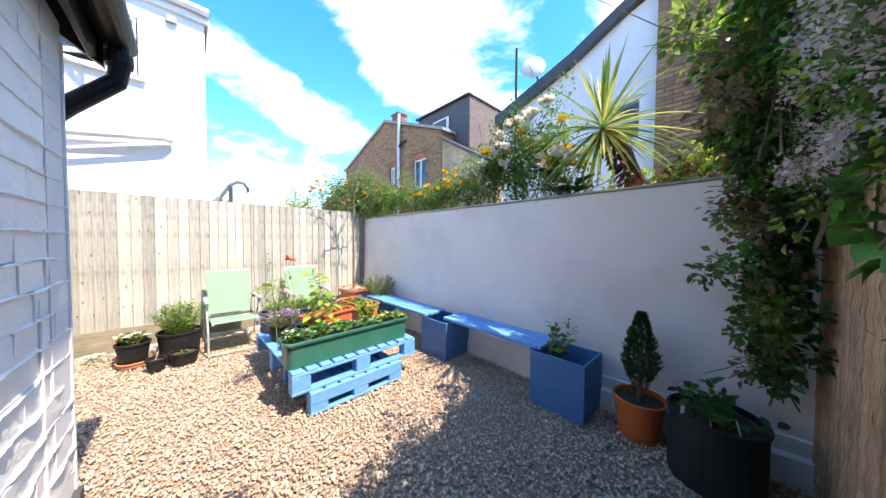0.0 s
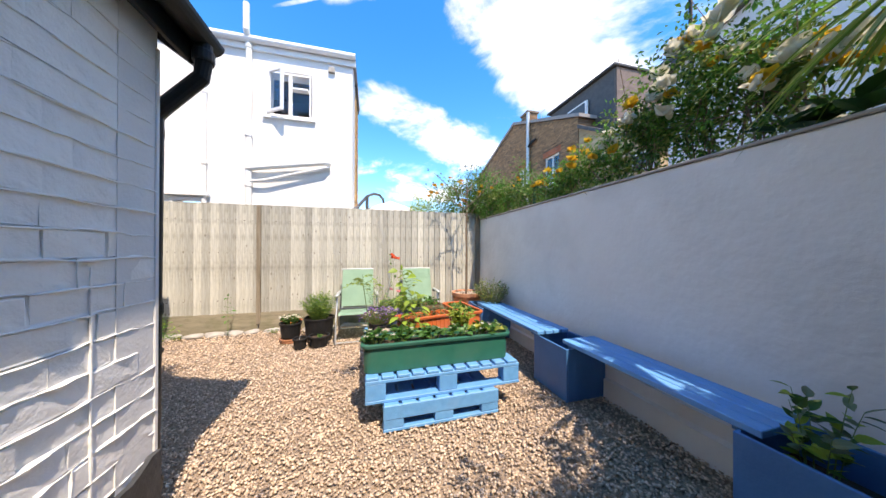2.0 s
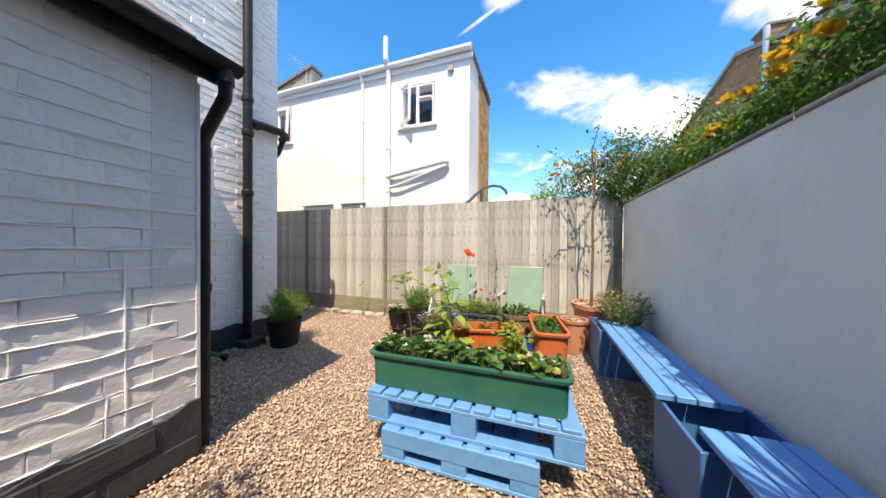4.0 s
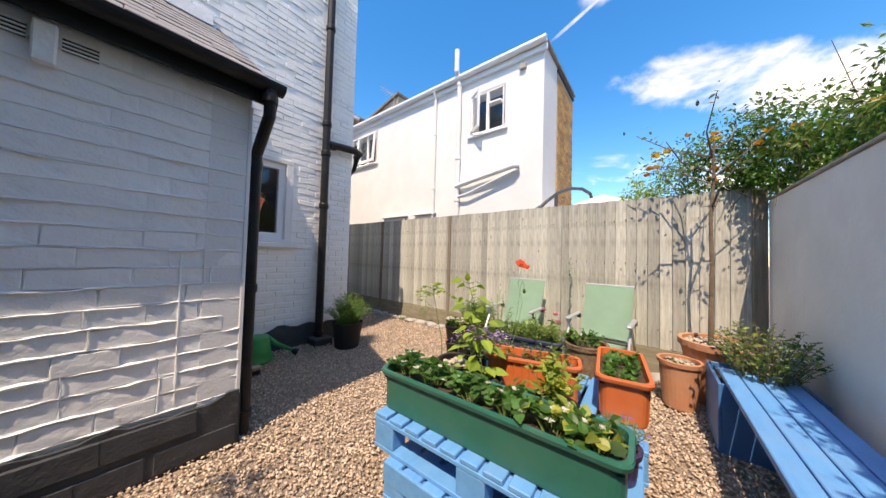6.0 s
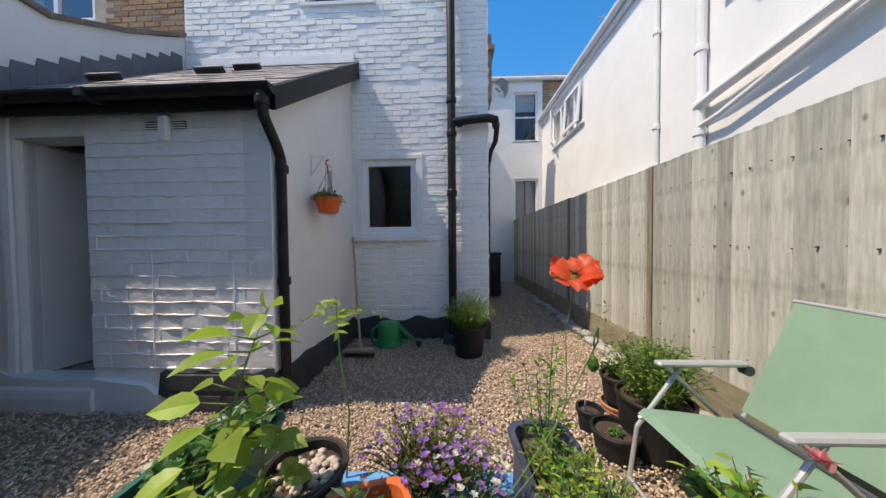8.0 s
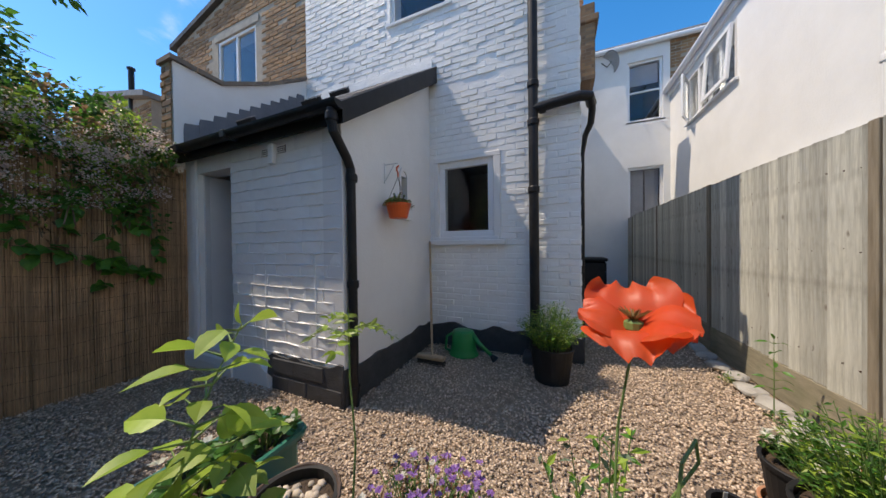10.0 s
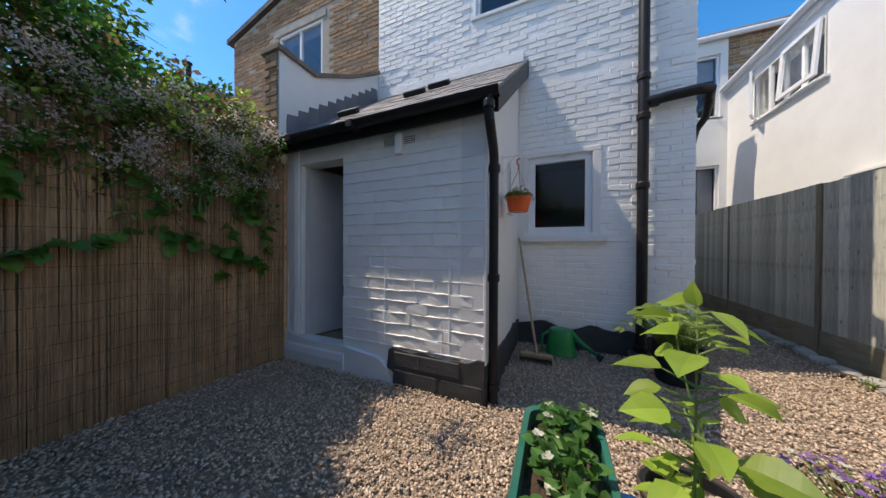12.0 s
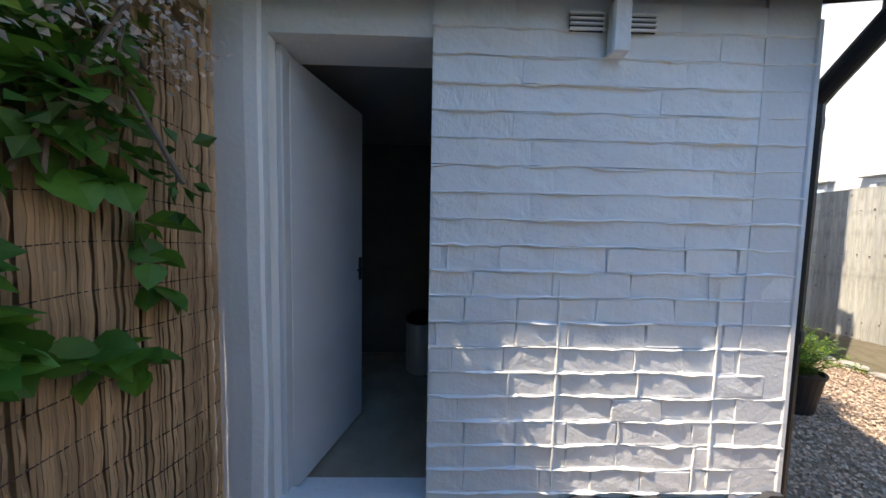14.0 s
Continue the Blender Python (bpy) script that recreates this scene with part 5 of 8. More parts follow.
def terrace_front(name, o, ang, w, h, apex, wins, brick=True, depth=6.0):
    """A simple far house: gable wall with real window openings, facing its own -y."""
    hs = thing(name, o, "yellow brick terraced house with white windows seen over the garden wall", "house")
    hs.rotation_euler = (0, 0, ang)
    bm = bmesh.new()
    wall_with_holes(bm, "y", 0, 0.3, 0, w, 0, max(h, apex[1]), [x for x in wins])
    for (px, pz), no in (((0, h), (-(apex[1] - h), 0, apex[0])), ((w, h), ((apex[1] - h), 0, w - apex[0]))):
        if apex[1] > h:
            bmesh.ops.bisect_plane(bm, geom=bm.verts[:] + bm.edges[:] + bm.faces[:], plane_co=(px, 0, pz), plane_no=Vector(no).normalized(), clear_outer=True)
    part("wall", bm, STOCK_FAR if brick else WHITE_RENDER, hs)
    bm = bmesh.new()
    add_box(bm, w - 0.3, w, 0.3, depth, 0, h)
    part("side_wall", bm, STOCK_FAR if brick else WHITE_RENDER, hs)
    part("side_wall", box_bm(0, 0.3, 0.3, depth, 0, h), STOCK_FAR if brick else WHITE_RENDER, hs)
    bm = bmesh.new()
    poly_prism(bm, [(-0.12, h - 0.02), (apex[0], apex[1] + 0.02), (w + 0.12, h - 0.02), (w + 0.12, h + 0.1), (apex[0], apex[1] + 0.15), (-0.12, h + 0.1)], "y", -0.08, depth)
    part("roof", bm, SLATE, hs)
    # added sheet behind the windows, coloured as dark as an unlit room
    part("inner", box_bm(0.35, w - 0.35, 0.8, 0.9, 0, h - 0.2), ROOM_GLOOM, hs)
    for x0, x1, z0, z1 in wins:
        wn = part("window", box_bm(x0, x1, 0.06, 0.12, z1 - 0.06, z1), UPVC, hs)
        for a in ((x0, x1, 0.06, 0.12, z0, z0 + 0.06), (x0, x0 + 0.06, 0.06, 0.12, z0 + 0.06, z1 - 0.06), (x1 - 0.06, x1, 0.06, 0.12, z0 + 0.06, z1 - 0.06), ((x0 + x1) / 2 - 0.03, (x0 + x1) / 2 + 0.03, 0.065, 0.115, z0 + 0.06, z1 - 0.06)):
            part("frame", box_bm(*a), UPVC, wn)
        part("pane", box_bm(x0 + 0.05, x1 - 0.05, 0.085, 0.09, z0 + 0.05, z1 - 0.05), GLASS, wn)
        part("sill", box_bm(x0 - 0.08, x1 + 0.08, -0.06, 0.1, z0 - 0.07, z0 - 0.004), CONCRETE, wn)
        if brick:
            part("lintel", box_bm(x0 - 0.1, x1 + 0.1, -0.008, 0.05, z1 + 0.004, z1 + 0.24), RED_BRICK, wn)
    return hs


fence()
edging()
reed_screen()
neighbour_parts()
parasol()


# ---- garden furniture and pots ----
def pallet(x, y, z, w, d, h, n_top, ang, label, shade=0):
    """A painted pallet: deck boards, blocks, stringer boards and bottom boards, its length w along y, its depth d along x."""
    p = thing("pallet", (x, y, z), label, "pallet")
    p.rotation_euler = (0, 0, ang)
    rr = random.Random(int(w * 100) + n_top)
    step = w / n_top
    for k in range(n_top):
        part("deck_board", box_bm(-d / 2, d / 2, -w / 2 + k * step + 0.004, -w / 2 + (k + 1) * step - 0.018, h - 0.022, h + rr.uniform(-0.001, 0.001), bevel=0.004), BLUE_PAINT, p)
    for k in (-1, 0, 1):
        xx = k * (d / 2 - 0.05)
        part("stringer", box_bm(xx - 0.05, xx + 0.05, -w / 2, w / 2, h - 0.046, h - 0.0235, bevel=0.003), BLUE_PAINT, p)
        part("base_board", box_bm(xx - 0.05, xx + 0.05, -w / 2, w / 2, 0.0, 0.022, bevel=0.003), BLUE_PAINT, p)
        for j in (-1, 0, 1):
            yy = j * (w / 2 - 0.072)
            part("block", box_bm(xx - 0.048, xx + 0.048, yy - 0.07, yy + 0.07, 0.023, h - 0.047, bevel=0.004), BLUE_PAINT, p)
    return p


def trough(name, x, y, z, length, width, h, mat, label, ang=0.0, ribs=0, rim=0.022, taper=0.78):
    """A long planter with tapered sides, rolled rim and soil; length along its own y."""
    t = thing(name, (x, y, z), label, "planter")
    t.rotation_euler = (0, 0, ang)

    def ring(bm, lx, ly, zz, rc=0.05, n=5):
        pts = []
        for cx, cy, a0 in ((lx - rc, ly - rc, 0), (-lx + rc, ly - rc, 90), (-lx + rc, -ly + rc, 180), (lx - rc, -ly + rc, 270)):
            for k in range(n):
                a = radians(a0 + 90 * k / (n - 1))
                pts.append(bm.verts.new((cx + rc * math.cos(a), cy + rc * math.sin(a), zz)))
        return pts
    bm = bmesh.new()
    L, W = length / 2, width / 2
    t1 = 0.006
    sec = [(W * taper, L - W * (1 - taper), 0.0), (W * (taper + 0.02), L - W * (1 - taper) + 0.002, 0.01), (W - rim, L - rim, h - 0.03), (W - 0.004, L - 0.004, h - 0.028), (W, L, h - 0.01), (W - 0.004, L - 0.004, h), (W - rim, L - rim, h - 0.002), (W - rim - t1, L - rim - t1, h - 0.06), (W * taper, L - W * (1 - taper) - t1, h * 0.4)]
    rings = [ring(bm, a, b, c) for a, b, c in sec]
    for a, b in zip(rings, rings[1:]):
        for k in range(len(a)):
            bm.faces.new((a[k], a[(k + 1) % len(a)], b[(k + 1) % len(a)], b[k]))
    bm.faces.new(rings[0][::-1])
    part("body", bm, mat, t)
    bm = bmesh.new()
    bmesh.ops.create_grid(bm, x_segments=8, y_segments=24, size=1)
    for v in bm.verts:
        v.co = Vector((v.co.x * (W - rim - 0.004), v.co.y * (L - rim - 0.004), h - 0.05 + 0.012 * noise.noise(v.co * 6)))
    part("soil", bm, SOIL, t)
    if ribs:
        for s in (-1, 1):
            for k in range(ribs):
                yy = -L * 0.86 + 1.72 * L * (k + 0.5) / ribs
                part("rib", tube_bm([(s * (W * taper + 0.001), yy, 0.02), (s * (W - rim + 0.001), yy, h - 0.035)], 0.006, 5), mat, t)
    return t


def pot(name, x, y, z, r, h, mat, label, soil=SOIL, r2=None, rim=0.014, stones=0, category="plant pot", oval=1.0):
    p = thing(name, (x, y, z), label, category)
    r2 = r2 or r * 0.76
    prof = [(r2, 0), (r2 + 0.003, 0.008), (r - rim * 0.6, h - rim * 2), (r, h - rim * 1.9), (r + 0.003, h - 0.004), (r - 0.002, h), (r - rim, h - 0.003), (r - rim, h - 0.05), (r2, h * 0.3)]
    part("body", lathe_bm(prof, 28), mat, p)
    bm = bmesh.new()
    bmesh.ops.create_circle(bm, cap_ends=True, cap_tris=True, segments=20, radius=r - rim - 0.001)
    for v in bm.verts:
        v.co.z = h - 0.035
    part("soil", bm, soil, p)
    if stones:
        stones_in(p, 0, 0, h - 0.035, r - rim - 0.01, stones)
    if oval != 1.0:
        p.scale = (1, oval, 1)
    return p


PEBBLE = material("rounded_pebbles", (0.55, 0.46, 0.36), (0.42, 0.36, 0.3), 12, 0.7, 0.05, 60, vary=0.3, island=True)


def stones_in(parent, cx, cy, z, r, n, size=0.014):
    rng = np.random.default_rng(n + int(r * 1000))
    ico = bmesh.new()
    bmesh.ops.create_icosphere(ico, subdivisions=1, radius=1.0)
    base = np.array([v.co for v in ico.verts])
    tri = np.array([[v.index for v in f.verts] for f in ico.faces])
    ico.free()
    a, q = rng.uniform(0, math.tau, n), r * np.sqrt(rng.uniform(0, 1, n))
    s = rng.uniform(0.7, 1.3, n)[:, None, None] * size
    v = base[None] * s * rng.uniform(0.75, 1.25, (n, 1, 3)) * np.array([1, 1, 0.7])
    v += np.stack([cx + q * np.cos(a), cy + q * np.sin(a), np.full(n, z) + rng.uniform(0, 0.012, n)], 1)[:, None]
    f = (tri[None] + (np.arange(n) * len(base))[:, None, None]).reshape(-1, 3)
    tagged(raw_mesh("pebble_layer", v.reshape(-1, 3), f, PEBBLE, smooth=True, parent=parent), kind="stuff")


def plank_box(x0, x1, y0, y1, h, label, soil=0.28, t=0.018):
    b = thing("planter_box", ((x0 + x1) / 2, (y0 + y1) / 2, 0), label, "planter box", "blue planter boxes carrying the bench")
    w, d = (x1 - x0) / 2, (y1 - y0) / 2
    part("side_panel", box_bm(-w, w, -d, -d + t, 0, h, bevel=0.003), BLUE_DARK, b)
    part("side_panel", box_bm(-w, w, d - t, d, 0, h, bevel=0.003), BLUE_DARK, b)
    part("side_panel", box_bm(-w, -w + t, -d + t, d - t, 0, h + 0.001, bevel=0.003), BLUE_DARK, b)
    part("side_panel", box_bm(w - t, w, -d + t, d - t, 0, h + 0.001, bevel=0.003), BLUE_DARK, b)
    part("soil", box_bm(-w + t, w - t, -d + t, d - t, 0.02, soil), SOIL, b)
    return b


def bench(x0, x1, y0, y1, z, label):
    b = thing("bench_seat", ((x0 + x1) / 2, (y0 + y1) / 2, z), label, "bench")
    w, n = (x1 - x0) / 2, 4
    step = (y1 - y0) / n
    for k in range(n):
        yy = -(y1 - y0) / 2 + k * step
        part("plank", box_bm(-w, w, yy + 0.003, yy + step - 0.004, 0.0, 0.034, bevel=0.004), BLUE_PAINT, b)
    for xx in (-w * 0.86, w * 0.86):
        part("batten", box_bm(xx - 0.025, xx + 0.025, -(y1 - y0) / 2 + 0.02, (y1 - y0) / 2 - 0.02, -0.024, -0.001, bevel=0.003), BLUE_DARK, b)
    return b


def folding_chair(x, y, ang):
    """Reclining garden chair; it faces its own +x, its back leaning towards -x."""
    c = thing("garden_chair", (x, y, 0), "folding chair with sage green fabric and grey frame beside the fence", "chair", "garden chairs at the fence")
    c.rotation_euler = (0, 0, ang)
    w = 0.235

    def slab(name, pts, t=0.008):
        bm = bmesh.new()
        n = 9
        rows = []
        for (px, pz) in pts:
            rows.append([bm.verts.new((px, -w + 2 * w * k / n, pz)) for k in range(n + 1)])
        for a, b in zip(rows, rows[1:]):
            for k in range(n):
                bm.faces.new((a[k], a[k + 1], b[k + 1], b[k]))
        bmesh.ops.solidify(bm, geom=bm.faces[:], thickness=t)
        return part(name, bm, SAGE_FABRIC, c)
    slab("seat", [(0.3, 0.39), (0.27, 0.415), (0.1, 0.4), (-0.1, 0.375), (-0.19, 0.365)])
    slab("backrest", [(-0.21, 0.41), (-0.3, 0.6), (-0.39, 0.79), (-0.46, 0.955)])
    for s in (-1, 1):
        yy = s * (w - 0.012)
        part("backrest_frame", tube_bm([(-0.19, yy, 0.35), (-0.325, yy, 0.59), (-0.485, yy, 0.945)], 0.011, 8), CHAIR_METAL, c)
        part("seat_frame", tube_bm([(-0.2, yy, 0.352), (0.27, yy, 0.392), (0.3, yy, 0.372)], 0.011, 8), CHAIR_METAL, c)
        y2 = s * (w + 0.032)
        part("leg", tube_bm([(0.32, y2, 0.012), (0.28, y2, 0.3), (0.06, y2, 0.615)], 0.011, 8), CHAIR_METAL, c)
        part("leg", tube_bm([(-0.36, y2 + s * 0.012, 0.012), (-0.2, y2 + s * 0.012, 0.3), (0.13, y2 + s * 0.012, 0.61)], 0.011, 8), CHAIR_METAL, c)
        a = part("armrest", box_bm(-0.25, 0.19, y2 - 0.02, y2 + 0.026, 0.618, 0.645, bevel=0.009), CHAIR_METAL, c)
        part("joint", tube_bm([(-0.26, y2 - 0.016, 0.6), (-0.26, y2 + 0.022, 0.6)], 0.026, 12), DARK_GREY, c)
    part("crossbar", tube_bm([(0.32, -w - 0.03, 0.03), (0.32, w + 0.03, 0.03)], 0.009, 8), CHAIR_METAL, c)
    part("crossbar", tube_bm([(-0.36, -w - 0.03, 0.03), (-0.36, w + 0.03, 0.03)], 0.009, 8), CHAIR_METAL, c)
    part("crossbar", tube_bm([(-0.19, -w - 0.01, 0.38), (-0.19, w + 0.01, 0.38)], 0.012, 8), DARK_GREY, c)
    part("crossbar", tube_bm([(-0.465, -w - 0.01, 0.955), (-0.465, w + 0.01, 0.955)], 0.01, 8), CHAIR_METAL, c)
    return c


FIBRE = material("coconut_fibre", (0.3, 0.2, 0.11), (0.18, 0.11, 0.06), 30, 0.95, 1.0, 120)
PURPLE_POT = material("dark_purple_pot", (0.04, 0.025, 0.07), (0.055, 0.035, 0.09), 8, 0.4, 0.05, 90)
DARK_TROUGH = material("dark_grey_trough_plastic", (0.035, 0.045, 0.075), (0.05, 0.06, 0.095), 8, 0.4, 0.05, 90, (0.12, 0.12, 0.13), 5, 0.3)


LOWER = pallet(-1.76 - 0.4, 1.48, 0.0, 0.88, 0.8, 0.185, 7, radians(1.5), "blue painted wooden pallet lying on the gravel under another pallet")
part("facing_board", box_bm(0.38, 0.402, -0.44, 0.44, 0.085, 0.18, bevel=0.003), BLUE_PAINT, LOWER)
pallet(-1.8 - 0.65, 1.515, 0.187, 1.21, 1.3, 0.185, 11, radians(1.5), "light blue painted wooden pallet stacked on a smaller one, carrying planters")
TOP = 0.374
trough("green_trough", -1.97, 1.49, TOP, 1.2, 0.27, 0.215, GREEN_PLASTIC, "long dark green plastic trough planted with strawberries on the blue pallet", ang=radians(1.5), taper=0.8)
trough("orange_trough", -2.59, 1.5, TOP, 0.6, 0.23, 0.23, ORANGE_PLASTIC, "orange ribbed plastic trough with dark soil and young plants", ang=radians(15), ribs=11)
trough("orange_trough", -2.82, 1.98, TOP, 0.6, 0.27, 0.24, ORANGE_PLASTIC, "short orange ribbed plastic trough full of seedlings at the pallet's end", ang=radians(97), ribs=9)
trough("dark_trough", -3.07, 1.25, TOP, 0.66, 0.22, 0.22, DARK_TROUGH, "dark grey plastic trough full of herbs and flowering stems", ang=radians(4), taper=0.85)

plank_box(-0.68, -0.23, 2.53, 2.93, 0.46, "blue painted wooden planter box holding a small variegated plant", soil=0.3)
plank_box(-2.2, -1.74, 2.53, 2.93, 0.44, "blue painted wooden planter box between two bench seats, nearly empty", soil=0.2)
plank_box(-3.9, -3.36, 2.47, 2.92, 0.45, "blue painted wooden planter box in the corner with a bushy shrub", soil=0.4)
bench(-1.83, -0.6, 2.56, 2.9, 0.465, "light blue slatted bench seat resting on planter boxes")
bench(-3.62, -2.1, 2.5, 2.86, 0.455, "light blue slatted bench seat reaching the corner planter box")
folding_chair(-3.98, 0.775, radians(1))
folding_chair(-4.0, 1.7, radians(-3))

# pots, by place
pot("terracotta_pot", -4.24, 2.6, 0, 0.29, 0.55, TERRACOTTA, "large weathered terracotta pot holding a small bare tree in the corner", r2=0.17, rim=0.03, stones=160)
pot("terracotta_pot", -3.96, 2.31, 0, 0.155, 0.4, TERRACOTTA, "terracotta strawberry pot with pebbles leaning against the larger one", r2=0.11, rim=0.02, stones=80)
pot("black_tub", -3.95, 0.27, 0, 0.2, 0.33, BLACK_POT, "big black plastic tub with a bushy green plant beside the chair", r2=0.16)
pot("black_pot", -3.98, -0.1, 0.07, 0.14, 0.2, BLACK_POT, "black plastic pot with white flowers near the fence")
pot("orange_pot", -4.17, -0.13, 0.0, 0.13, 0.25, ORANGE_PLASTIC, "orange plastic pot behind a black one at the fence")
pot("terracotta_saucer", -3.97, -0.1, 0.0, 0.13, 0.068, TERRACOTTA, "pale clay saucer under a black pot", rim=0.01)
pot("black_pot", -3.66, 0.09, 0.0, 0.085, 0.14, BLACK_POT, "small square-looking black nursery pot with a white label")
pot("black_pot", -3.7, 0.31, 0.0, 0.13, 0.15, BLACK_POT, "small black plastic pot with one seedling in front of the tub")
pot("dark_pot", -2.9, -1.1, 0, 0.2, 0.33, BLACK_POT, "dark brown round pot with feathery green bush near the house corner", r2=0.15)
pot("orange_pot", 0.07, 2.74, 0, 0.165, 0.29, ORANGE_PLASTIC, "orange plastic pot with a dwarf conifer by the white wall", r2=0.115, rim=0.012)
pot("black_tub", 0.46, 2.62, 0, 0.22, 0.4, BLACK_POT, "large matt black fabric tub with leafy seedlings and white labels", r2=0.21)
# on the pallet
pot("black_pot", -2.28, 1.12, TOP, 0.125, 0.19, BLACK_POT, "black pot with pale pebbles behind the green trough", stones=60)
pot("black_pot", -2.19, 1.38, TOP, 0.105, 0.18, BLACK_POT, "black pot with pebbles and a tall lime green sapling", stones=60)
pot("black_pot", -2.19, 1.76, TOP, 0.115, 0.17, BLACK_POT, "black pot with pebbles and a yellow variegated shrub", stones=50)
pot("black_pot", -2.28, 1.57, TOP, 0.075, 0.12, BLACK_POT, "small black pot with a seedling between the troughs")
pot("purple_pot", -2.13, 2.02, TOP, 0.085, 0.13, PURPLE_POT, "small dark purple pot of silvery lavender on the pallet")
pot("black_pot", -2.66, 1.04, TOP, 0.1, 0.16, BLACK_POT, "black pot of purple and white lobelia flowers")
pot("fibre_basket", -3.28, 1.7, 0, 0.165, 0.57, FIBRE, "tall brown fibre basket planter with leafy plants beside the pallet", r2=0.13, rim=0.02)
pot("black_pot", -3.58, 1.25, 0, 0.11, 0.3, BLACK_POT, "black plastic rose pot on the gravel beside the pallet")
pot("grey_pot", -2.95, 1.66, TOP, 0.06, 0.12, CHAIR_METAL, "pale grey metal pot beside the orange trough")


def hanging_pot():
    b = thing("wall_bracket", (EXT_X, -0.57, 2.02), "white iron wall bracket on the extension's side wall", "bracket")
    part("back_bar", box_bm(-0.012, -0.002, -0.008, 0.008, -0.12, 0.08, bevel=0.002), UPVC, b)
    part("arm", tube_bm([(-0.008, 0, 0.06), (-0.16, 0, 0.06), (-0.165, 0, 0.03)], 0.006, 6), UPVC, b)
    part("brace", tube_bm([(-0.008, 0, -0.1), (-0.04, 0, -0.06), (-0.12, 0, 0.055)], 0.005, 6), UPVC, b)
    p = thing("hanging_pot", (EXT_X - 0.16, -0.57, 1.55), "bright orange plastic pot with trailing plant hanging on a bracket", "hanging pot")
    p.scale = (1.15, 1.15, 1.0)
    part("body", lathe_bm([(0.07, 0), (0.075, 0.005), (0.1, 0.12), (0.106, 0.121), (0.107, 0.14), (0.1, 0.14), (0.095, 0.11), (0.05, 0.08)], 24), ORANGE_BRIGHT, p)
    part("soil", lathe_bm([(0.09, 0.11), (0.095, 0.118)], 20), SOIL, p)
    for k in range(3):
        a = k * math.tau / 3 + 0.4
        part("cord", tube_bm([(0.1 * math.cos(a), 0.1 * math.sin(a), 0.135), (0, 0, 0.4)], 0.002, 4), WIRE, p)
    part("hook", tube_bm([(0, 0, 0.4), (0, 0, 0.44), (0.012, 0, 0.46), (0.012, 0, 0.49), (-0.01, 0, 0.505)], 0.007, 6), ORANGE_BRIGHT, p)


ORANGE_BRIGHT = material("bright_orange_plastic", (0.75, 0.12, 0.02), (0.68, 0.1, 0.02), 8, 0.4, 0.03, 90)


def broom():
    b = thing("broom", (EXT_X - 0.28, -0.98, 0.0), "garden broom with wooden handle leaning on the house wall", "broom")
    part("head", box_bm(-0.17, 0.15, -0.035, 0.035, 0.05, 0.1, bevel=0.012), WOOD_HANDLE, b)
    bm = bmesh.new()
    for i in range(26):
        for j in range(4):
            x, y = -0.16 + i * 0.0122, -0.026 + j * 0.017
            add_tube(bm, [(x, y, 0.052), (x * 1.06, y * 1.3, 0.0)], 0.0035, 4)
    part("bristles", bm, WIRE, b)
    part("handle", tube_bm([(-0.02, 0, 0.08), (0.255, -0.54, 1.34)], 0.0135, 10), WOOD_HANDLE, b)


def watering_can():
    c = thing("watering_can", (-1.93, -1.36, 0.0), "bright green plastic watering can tipped over against the house wall", "watering can")
    bm = lathe_bm([(0.15, 0), (0.155, 0.012), (0.14, 0.03), (0.128, 0.1), (0.112, 0.27), (0.1, 0.285), (0.06, 0.288)], 24)
    bmesh.ops.scale(bm, vec=(1.15, 0.95, 1), verts=bm.verts)
    part("body", bm, GREEN_BRIGHT, c, smooth=True)
    part("spout", tube_bm([(-0.1, 0.0, 0.25), (-0.2, 0.03, 0.16), (-0.36, 0.08, 0.06)], [0.034, 0.026, 0.018], 12), GREEN_BRIGHT, c, smooth=True)
    part("rose", tube_bm([(-0.35, 0.078, 0.065), (-0.4, 0.094, 0.03)], [0.022, 0.042], 14), BLACK_POT, c)
    part("handle", tube_bm([(0.12, 0.0, 0.25), (0.2, 0.03, 0.2), (0.21, 0.05, 0.06), (0.15, 0.03, 0.03)], 0.014, 10), GREEN_BRIGHT, c, smooth=True)


def roof_vents():
    for x, y in ((-0.42, -0.6), (-0.62, -0.82), (0.25, -0.3)):
        v = thing("roof_vent_tile", (x, y, roof_z(y) + 0.04), "dark raised ventilation tile with pale face on the slate roof", "roof vent", "vent tiles on the slate roof")
        v.rotation_euler = (-0.64, 0, 0)
        part("hood", box_bm(-0.13, 0.13, -0.03, 0.04, 0.0, 0.05, bevel=0.006), BLACK_PLASTIC, v)
        part("cap", box_bm(-0.13, 0.13, -0.05, 0.035, 0.052, 0.06, bevel=0.002), SLATE, v)


def small_signs():
    for x, y, z, r in ((-3.63, 0.09, 0.13, 0.3), (0.32, 2.55, 0.37, 0.2), (0.45, 2.5, 0.36, 1.2), (0.56, 2.52, 0.37, 2.0)):
        t = new("plant_label", mesh_of("plant_label", box_bm(-0.009, 0.009, -0.0008, 0.0008, -0.03, 0.075), UPVC))
        t.location, t.rotation_euler = (x, y, z), (radians(-12), 0.1, r)
        tagged(t, "white plastic plant label stuck in the soil", "plant label", "plant labels")


hanging_pot()
broom()
watering_can()
roof_vents()
small_signs()


